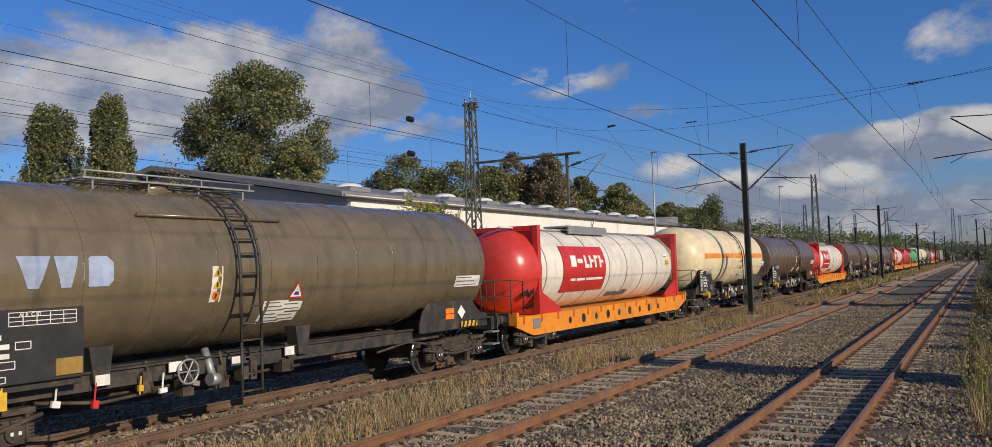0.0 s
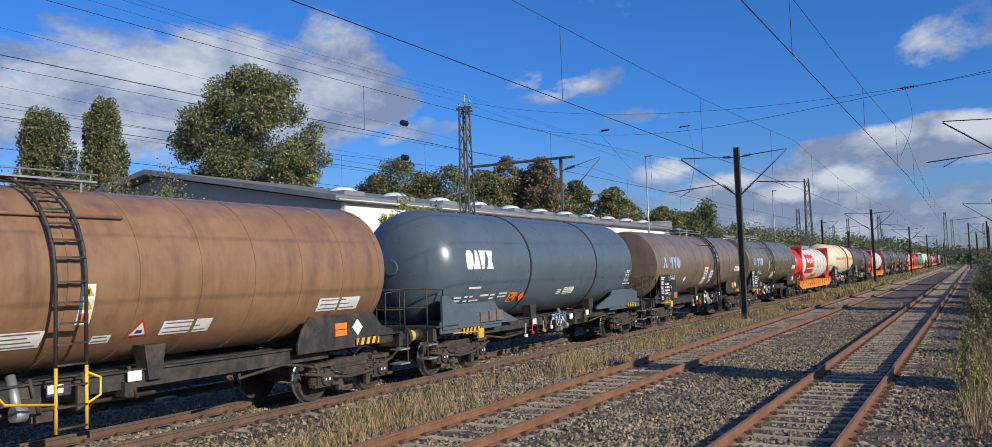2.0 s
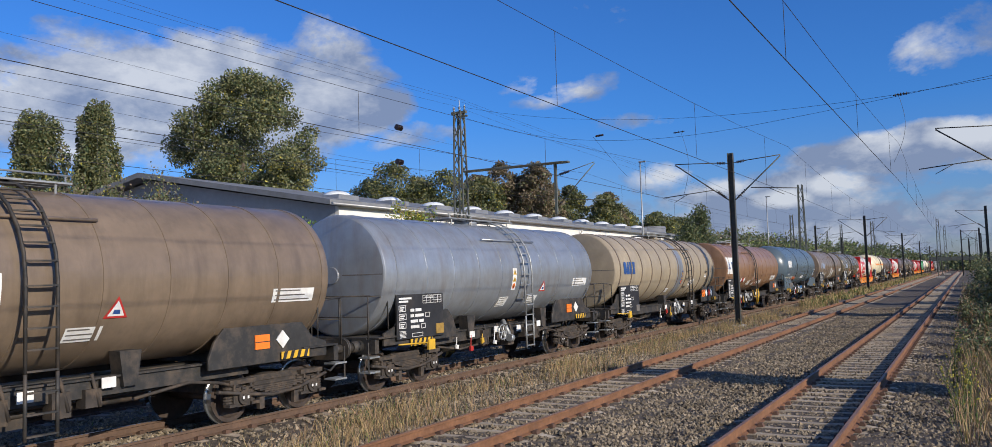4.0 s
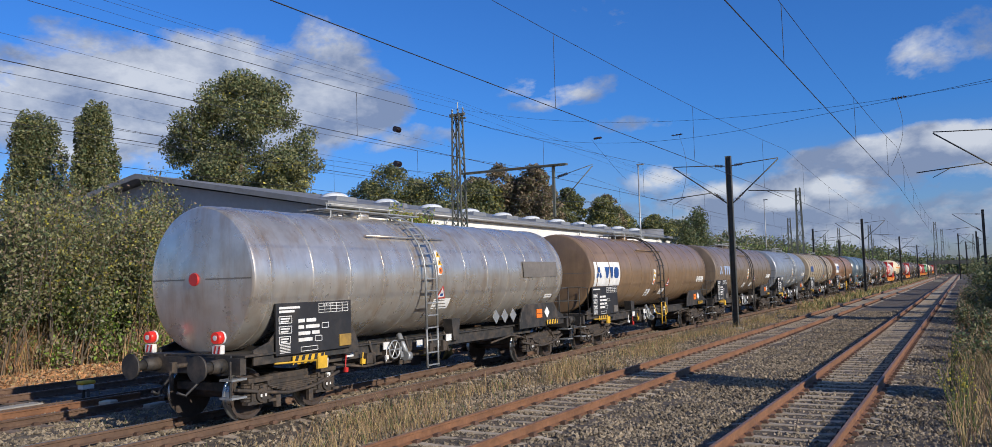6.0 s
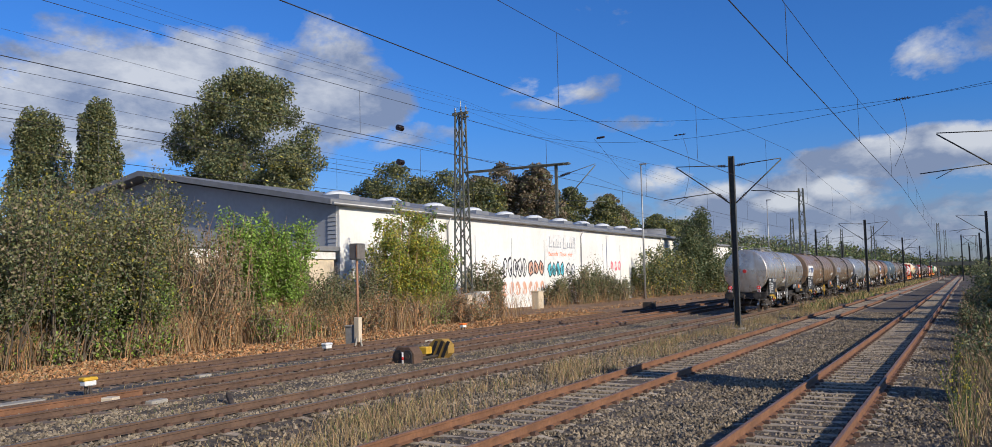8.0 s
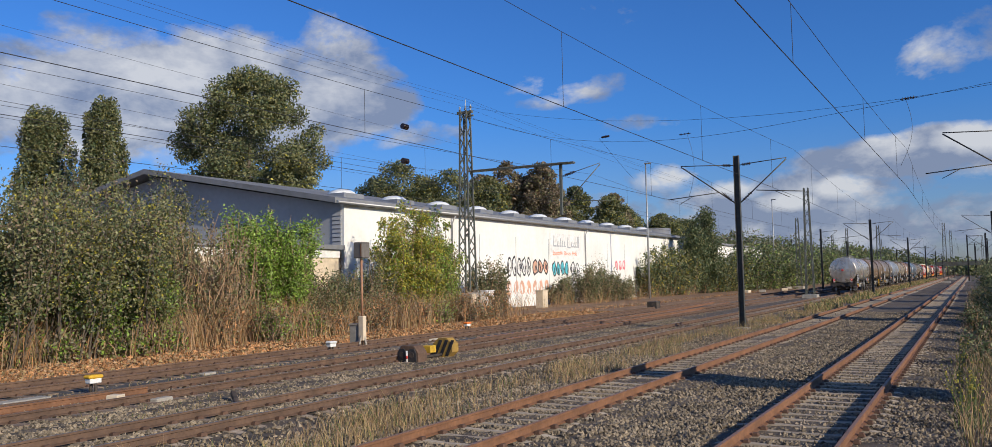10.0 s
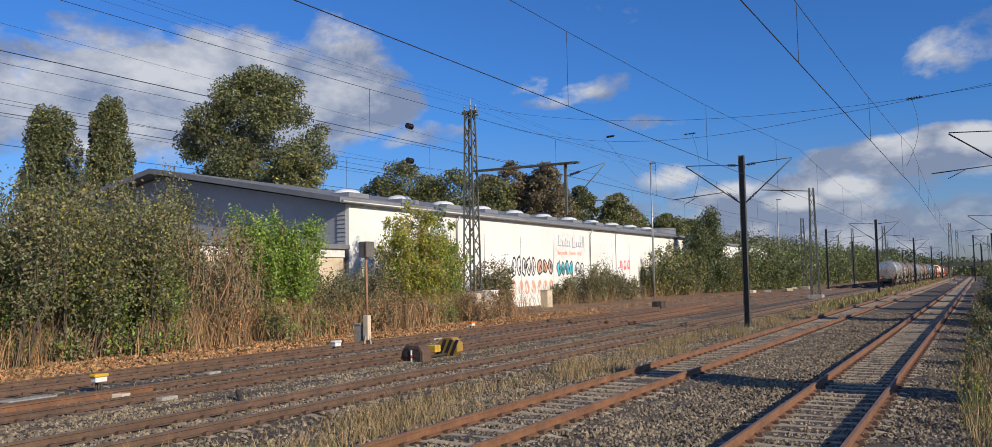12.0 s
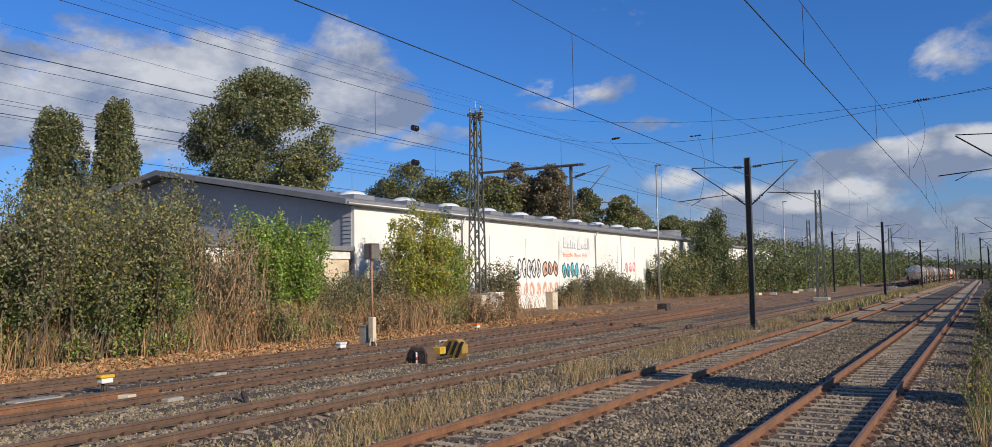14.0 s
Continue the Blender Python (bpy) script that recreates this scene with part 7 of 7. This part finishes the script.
    blades("dry_grass", strip(30000, -10.9, -8.7, 7, 70, -0.28, 0.7), 0.12, 0.5, 0.0055, 0.6, 91, ["grass_dry", "grass_green", "stalk"], [0.5, 0.14, 0.36], "tufts of dry straw-coloured grass between two tracks", "grass")
    blades("far_grass", strip(9000, -10.9, -8.9, 60, 260, -0.28, 0.3), 0.25, 0.7, 0.03, 0.5, 92, ["grass_dry", "grass_green"], [0.6, 0.4], "far strip of dry grass between the tracks", "grass")
    blades("verge_weeds", np.concatenate([strip(2000, 0.15, 1.6, 13, 60, -0.3, 0.7), strip(420, -0.3, 0.6, 14, 26, -0.28)]), 0.15, 0.95, 0.006, 0.6, 93, ["grass_dry", "stalk", "grass_green"], [0.35, 0.5, 0.15], "tall dry weeds on the verge of the near track", "weeds")
    blades("verge_straw", np.concatenate([strip(2600, -0.6, 0.6, 22, 110, -0.3, 0.8), strip(320, -0.3, 0.6, 14, 24, -0.3, 0.6)]), 0.2, 0.85, 0.009, 0.6, 96, ["grass_dry", "stalk", "grass_green"], [0.45, 0.47, 0.08], "golden dry weeds and straw edging the near ballast", "weeds")
    blades("track_weeds", np.concatenate([strip(1500, -19.6, -18.2, 10, 60, -0.24, 0.6), strip(1200, -15.9, -13.9, 10, 60, -0.26, 0.7)]), 0.06, 0.25, 0.006, 0.6, 94, ["grass_dry", "grass_green"], [0.6, 0.4], "sparse weeds in the ballast of the sidings", "weeds")
    blades("dead_stalks", np.concatenate([strip(16000, -30.4, -27.2, 10, 52, -0.25, 0.9), strip(7000, -31.2, -28.6, 10, 52, -0.25, 0.7), strip(3500, -34.5, -31.5, 50, 130, -0.25, 0.7)]), 0.25, 2.2, 0.011, 0.6, 95, ["stalk", "litter", "grass_dry"], [0.5, 0.3, 0.2], "dense dead brown stalks below the bushes", "dead stalks")
    n = 42000
    p = np.concatenate([strip(n, -28.5, -23.4, 9, 60, -0.25), strip(9000, -34.5, -26.5, 50, 125, -0.23)])
    d = leaf_cloud(rng, p, np.full((len(p), 3), 0.06), [1] * len(p), 0.085, 0.3)
    ob = quads_object("leaf_litter", d, ["litter", "stalk", "grass_dry"], None, [0.6, 0.25, 0.15], rng)
    tagged(ob, "rust-brown fallen leaves and twigs beside the siding", "leaf litter", kind="stuff")
    # tall yellow-flowered weeds
    r2 = random.Random(17)
    for x, y in ((-0.35, 16.4), (-0.15, 17.2), (0.0, 15.8), (-0.1, 19.4), (-0.3, 18.2), (-0.4, 20.8), (-0.45, 22.6), (-0.2, 16.0)):
        t = thing("weed_plant", "spindly weed with small yellow flowers in the gravel", "weed", at=pose(x, y, -0.28))
        bm = bmesh.new()
        bm2 = bmesh.new()
        for q in range(7):
            tip = (r2.uniform(-0.35, 0.35), r2.uniform(-0.35, 0.35), r2.uniform(0.5, 1.15))
            limb(bm, (r2.uniform(-0.05, 0.05), r2.uniform(-0.05, 0.05), 0), tip, 0.008, 0.003, r2)
            for j in range(3):
                c = Vector(tip) * r2.uniform(0.6, 1.0)
                bmesh.ops.create_icosphere(bm2, subdivisions=1, radius=0.018, matrix=Matrix.Translation(c))
        tagged(part("stem_tangle", bm, "grass_green", t), kind="stuff")
        tagged(part("flower_stuff", bm2, "leaf_yellow", t), kind="stuff")


build_plants()
build_stones()

# ---------------- lineside things ----------------
def signal_box_post():
    p = thing("lineside_post", "rusty post with a grey box on top and a timber footing", "lineside post", at=pose(-21.9, 27.2, -0.22))
    bm = bmesh.new()
    rod(bm, (0.0, 0, 0.9), (-0.02, 0, 3.6), 0.05, 8)
    part("post", bm, "wood_post", p)
    bm = bmesh.new()
    box(bm, (0, 0, 0.75), (0.26, 0.22, 1.0))
    part("timber_foot", bm, "wall_cream", p, bevel=0.02)
    bm = bmesh.new()
    for a in (-1, 1):
        rod(bm, (a * 0.25, 0, -0.1), (a * 0.08, 0, 0.45), 0.04, 6)
        rod(bm, (0, a * 0.25, -0.1), (0, a * 0.08, 0.45), 0.04, 6)
    part("footing", bm, "concrete", p)
    bm = bmesh.new()
    box(bm, (0, 0, 3.95), (0.46, 0.5, 0.66))
    part("box", bm, "box_grey", p, bevel=0.03)
    bm = bmesh.new()
    box(bm, (0.16, -0.255, 3.95), (0.04, 0.02, 0.5))
    part("hinge_bar", bm, "rail_side", p)
    r = thing("relay_box", "weathered grey concrete relay box beside a post", "relay box", at=pose(-22.35, 27.3, -0.22))
    bm = bmesh.new()
    box(bm, (0, 0, 0.42), (0.34, 0.34, 0.88))
    part("body", bm, "concrete", r, bevel=0.02)
    bm = bmesh.new()
    box(bm, (0, 0, 0.89), (0.40, 0.40, 0.07))
    part("lid", bm, "concrete", r, bevel=0.015)


def point_machine():
    p = thing("switch_lantern", "black-cased switch machine with a striped weight and yellow block", "switch machine", at=pose(-16.0, 22.6, -0.22))
    bm = bmesh.new()
    prism(bm, [(-0.42, 0.0), (-0.42, 0.34), (-0.25, 0.56), (0.25, 0.56), (0.42, 0.34), (0.42, 0.0)], "y", -0.45, 0.05)
    part("housing", bm, "rail_side_brown", p, bevel=0.02)
    for d in (-0.19, 0.19):
        bm = bmesh.new()
        prism(bm, [(d - 0.17, 0.02), (d - 0.17, 0.34), (d - 0.09, 0.46), (d + 0.09, 0.46), (d + 0.17, 0.34), (d + 0.17, 0.02)], "y", -0.49, -0.452)
        face = part("dark_face", bm, "black", p, bevel=0.008)
        bm = bmesh.new()
        rod(bm, (d, -0.51, 0.27), (d, -0.49, 0.27), 0.09, 14)
        part("round_cover", bm, "bogie", face)
    bm = bmesh.new()
    rod(bm, (0.02, -0.52, 0.0), (0.02, -0.52, 0.40), 0.03, 8)
    signal_rod = part("white_rod", bm, "white", p)
    bm = bmesh.new()
    rod(bm, (0.02, -0.52, 0.15), (0.02, -0.52, 0.25), 0.034, 8)
    part("red_band", bm, "red", signal_rod)
    bm = bmesh.new()
    box(bm, (0.02, 0.75, 0.36), (0.36, 0.34, 0.24))
    part("yellow_block", bm, "yellow", p, bevel=0.02)
    bm = bmesh.new()
    c = (0.1, 1.65, 0.34)
    prism(bm, [(c[0] + 0.42 * math.cos(2 * math.pi * k / 8 + 0.39), c[2] + 0.36 * math.sin(2 * math.pi * k / 8 + 0.39)) for k in range(8)], "y", c[1] - 0.2, c[1] + 0.2)
    weight = part("weight", bm, "yellow_dull", p, "yellow weight with black stripes")
    bm = bmesh.new()
    for k in range(3):
        o = -0.26 + 0.24 * k
        prism(bm, [(c[0] + o - 0.12, c[2] - 0.26), (c[0] + o, c[2] - 0.28), (c[0] + o + 0.26, c[2] + 0.26), (c[0] + o + 0.14, c[2] + 0.28)], "y", c[1] - 0.21, c[1] - 0.203)
    part("black_stripes", bm, "black", weight)
    bm = bmesh.new()
    pipe(bm, [(0, 0.05, 0.1), (0.05, 1.5, 0.12)], 0.05, 8)
    part("lever_rod", bm, "bogie", p)


def yellow_lever(x, y, label, cap):
    p = thing("switch_lever", label, "switch lever", at=pose(x, y, -0.24))
    bm = bmesh.new()
    for a in (-0.12, 0.12):
        rod(bm, (a, 0, -0.05), (a * 0.7, 0, 0.3), 0.04, 8)
    pipe(bm, [(0.15, 0, 0.05), (0.5, 0.1, 0.02)], 0.035, 6)
    part("legs", bm, "bogie", p)
    bm = bmesh.new()
    box(bm, (0, 0, 0.36), (0.22, 0.32, 0.13))
    part("body", bm, "white", p, bevel=0.02)
    bm = bmesh.new()
    box(bm, (0, 0, 0.46), (0.26, 0.40, 0.09))
    part("cap", bm, cap, p, bevel=0.03)
    return p


signal_box_post()
point_machine()
yellow_lever(-19.1, 13.2, "yellow-topped hand lever beside the switch", "yellow")
yellow_lever(-20.7, 23.9, "small white-topped hand lever in the cinders", "white")
yellow_lever(-22.6, 36.5, "orange-topped hand lever on the far siding", "hazard_orange")


def cabinet(x, y, w, hh, mat, label, face=None):
    p = thing("cabinet", label, "cabinet", at=pose(x, y, -0.25))
    bm = bmesh.new()
    box(bm, (0, 0, hh / 2), (w * 0.7, w, hh))
    part("body", bm, mat, p, bevel=0.02)
    bm = bmesh.new()
    box(bm, (0, 0, hh + 0.03), (w * 0.8, w * 1.1, 0.08))
    part("lid", bm, mat, p, bevel=0.015)
    bm = bmesh.new()
    box(bm, (w * 0.355, 0, hh * 0.5), (0.012, w * 0.86, hh * 0.8))
    part("door", bm, mat, p)
    if face:
        bm = bmesh.new()
        for s in (-1, 1):
            for k in range(10):
                a, b = 2 * math.pi * k / 10, 2 * math.pi * (k + 1) / 10
                rod(bm, (w * 0.365, s * w * 0.18 + 0.16 * w * math.cos(a), hh * 0.62 + 0.14 * hh * math.sin(a)), (w * 0.365, s * w * 0.18 + 0.16 * w * math.cos(b), hh * 0.62 + 0.14 * hh * math.sin(b)), 0.02, 5)
        pipe(bm, [(w * 0.365, -w * 0.25, hh * 0.3), (w * 0.365, 0, hh * 0.38), (w * 0.365, w * 0.25, hh * 0.26)], 0.025, 5)
        pipe(bm, [(w * 0.365, -w * 0.35, hh * 0.85), (w * 0.365, 0.05, hh * 0.75), (w * 0.365, w * 0.3, hh * 0.9)], 0.025, 5)
        part("sprayed_line", bm, "ink", p)


cabinet(-32.2, 54.7, 1.15, 1.75, "white", "white switch cabinet with black sprayed lines", True)
cabinet(-33.4, 66.6, 1.0, 1.55, "wall_cream", "cream switch cabinet by the siding")


def mast_base():
    p = thing("concrete_base", "weathered concrete blocks round the mast's foot", "concrete base", at=pose(-32.2, 52.2, -0.25))
    bm = bmesh.new()
    box(bm, (0, 0, 0.8), (1.2, 1.1, 1.7))
    part("block", bm, "concrete", p, bevel=0.04)
    bm = bmesh.new()
    box(bm, (0.1, 1.15, 0.85), (1.1, 1.0, 1.8))
    part("block", bm, "concrete", p, bevel=0.04)
    bm = bmesh.new()
    box(bm, (0.62, -0.2, 0.85), (0.05, 0.5, 1.6))
    part("striped_board", bm, "wall_cream", p)


mast_base()


def slab(x, y, s, mat, label, rz, name="concrete_slab", rx=0.0):
    bm = bmesh.new()
    box(bm, (0, 0, 0), s)
    ob = part(name, bm, mat, bevel=0.02)
    ob.matrix_basis = pose(x, y, -0.2 + s[2] / 2, rx, 0, rz)
    tagged(ob, label, "debris")


slab(-16.2, 12.9, (0.22, 0.5, 0.1), "concrete", "pale broken cable duct lid in the ballast", 8)
slab(-17.0, 12.3, (0.3, 0.3, 0.2), "wall_cream", "yellowish lump at the end of the switch blade", 20, "switch_stop")
slab(-14.6, 13.6, (0.12, 0.75, 0.1), "bogie", "dark iron bar leaning in the ballast", 55, "iron_bar", 18)
slab(-19.6, 17.2, (0.22, 0.5, 0.08), "concrete", "pale duct cover between the sidings", 5)
slab(-19.4, 11.6, (0.4, 1.2, 0.06), "concrete", "grey cable duct lid beside the siding", 3)
slab(-20.6, 30.6, (0.35, 1.5, 0.12), "concrete", "grey cable duct lid in the cinders", 3)
slab(-22.2, 64.0, (0.8, 0.9, 0.6), "bogie", "dark switch machine casing on the far siding", 0, "switch_machine")
for k, (x, y) in enumerate(((-27.5, 118), (-26.0, 121), (-25.0, 131), (-27, 145))):
    slab(x, y, (0.9, 1.6, 0.35), "concrete" if k % 2 else "wall_cream", "pale construction debris beside the far siding", 10 * k, "debris_pile")


def water_tank():
    p = thing("round_tank", "grey round storage tank behind the warehouse", "storage tank", at=pose(-46, 134, 0))
    bm = bmesh.new()
    rod(bm, (0, 0, 0), (0, 0, 10.2), 2.7, 28)
    part("shell", bm, "gutter", p)
    bm = bmesh.new()
    for z in (3, 6, 9):
        rod(bm, (0, 0, z), (0, 0, z + 0.12), 2.76, 28)
    part("hoop", bm, "gable_grey", p)


water_tank()


def far_bridge():
    p = thing("road_bridge", "dark road bridge across the tracks in the distance", "bridge")
    bm = bmesh.new()
    box(bm, (53, 395, 4.5), (134, 8, 0.9))
    part("deck", bm, "steel_mast", p)
    bm = bmesh.new()
    box(bm, (53, 391.3, 5.3), (134, 0.1, 0.7))
    part("parapet", bm, "steel_mast", p)
    for x in (-11, 14, 40):
        bm = bmesh.new()
        box(bm, (x, 395, 2.0), (1.2, 7, 4.6))
        part("pier", bm, "concrete", p)


far_bridge()


def far_shed():
    p = thing("far_shed", "white low shed seen between far bushes", "shed", at=pose(-52, 190, 0))
    bm = bmesh.new()
    box(bm, (0, 0, 4.2), (14, 40, 8.4))
    part("wall", bm, "wall_white", p)
    bm = bmesh.new()
    box(bm, (0, 0, 8.6), (15, 41, 0.4))
    part("roof", bm, "roof", p)


far_shed()


# ---------------- further wires ----------------
def string(name, a, b, sag=0.3, r=0.008, n=16, label="thin dark line wire between masts"):
    a, b = Vector(a), Vector(b)
    pts = [a.lerp(b, k / n) - Vector((0, 0, sag * (1 - (2 * k / n - 1) ** 2))) for k in range(n + 1)]
    return wire(name, pts, r, label)


def string_insulator(c, d, n=5, r=0.07, name="line_insulator"):
    c, d = Vector(c), Vector(d).normalized()
    p = thing(name, "brown ribbed string insulator on a wire", "insulator", "line insulators")
    bm = bmesh.new()
    rod(bm, c - d * 0.32, c + d * 0.32, 0.02, 6)
    part("core", bm, "insulator", p)
    for k in range(n):
        bm = bmesh.new()
        q = c + d * (-0.22 + 0.44 * k / (n - 1))
        rod(bm, q - d * 0.015, q + d * 0.015, r, 10)
        part("shed", bm, "insulator", p)


# cross wires from the lattice mast over the tracks
string("cross_wire", (-33, 53.5, 15.6), (1.9, 39.0, 9.95), 1.4)
string("cross_wire", (1.9, 39.0, 9.95), (9, 36, 12), 0.0)
string("cross_wire", (-33, 53.5, 14.9), (-9.2, 41.0, 9.4), 1.2)
string("cross_wire", (-9.2, 41.0, 9.4), (6, 37, 10.2), 0.1)
string_insulator((-2.1, 40, 9.89), (1, -0.1, 0.05))
string_insulator((-18.2, 45, 10.55), (1, -0.3, 0.0))
string_insulator((-12.6, 42, 9.7), (1, -0.2, 0.0), 3, 0.05)
# loops that hang from the cross wires
def loop(a, b, dip):
    a, b = Vector(a), Vector(b)
    pts = [a.lerp(b, k / 12) + Vector((0.35 * math.sin(math.pi * k / 12), 0, -dip * math.sin(math.pi * k / 12))) for k in range(13)]
    wire("jumper_wire", pts, 0.008, "slack jumper wire hanging from a cross wire")


loop((-2.2, 40, 9.85), (-2.5, 39.5, 6.9), 0.0)
loop((-18.6, 45, 10.5), (-16.0, 43.5, 7.8), 0.5)
loop((-12.5, 42, 9.7), (-12.4, 41.5, 6.2), 0.0)
# feeders along the line beside the warehouse
for x, z in ((-33.45, 15.7), (-32.95, 16.2), (-32.5, 15.8)):
    string("feeder_wire", (x, 53.5, z), (x, -10, z + 0.4), 0.7, 0.007)
    string("feeder_wire", (x, 53.5, z), (x + 4, 168, z - 2), 0.9, 0.007)
for z, zz in ((12.85, 12.9), (10.5, 10.55)):
    string("feeder_wire", (-32.8, 53.2, z - 0.4), (-33.0, -8, zz + 0.6), 0.2, 0.007)
    string_insulator((-33.0, 45.7, z), (0.1, 1, -0.05), 6, 0.2)
string("feeder_wire", (-33, 53, 9.3), (-33, 0, 9.4), 0.2, 0.008)
string("feeder_wire", (-25.2, 53, 8.0), (-25, 0, 8.3), 0.2, 0.008)


# ---------------- what moves ----------------
def motions():
    times = (0.0, 2.0, 4.0, 6.0, 8.0, 10.0, 12.0, 14.0)
    for ob, s0 in TRAIN:
        walk(ob, [(t, pose(TRACKS["B"], TAIL + s0 + SPEED * t, 0.0)) for t in times])


motions()
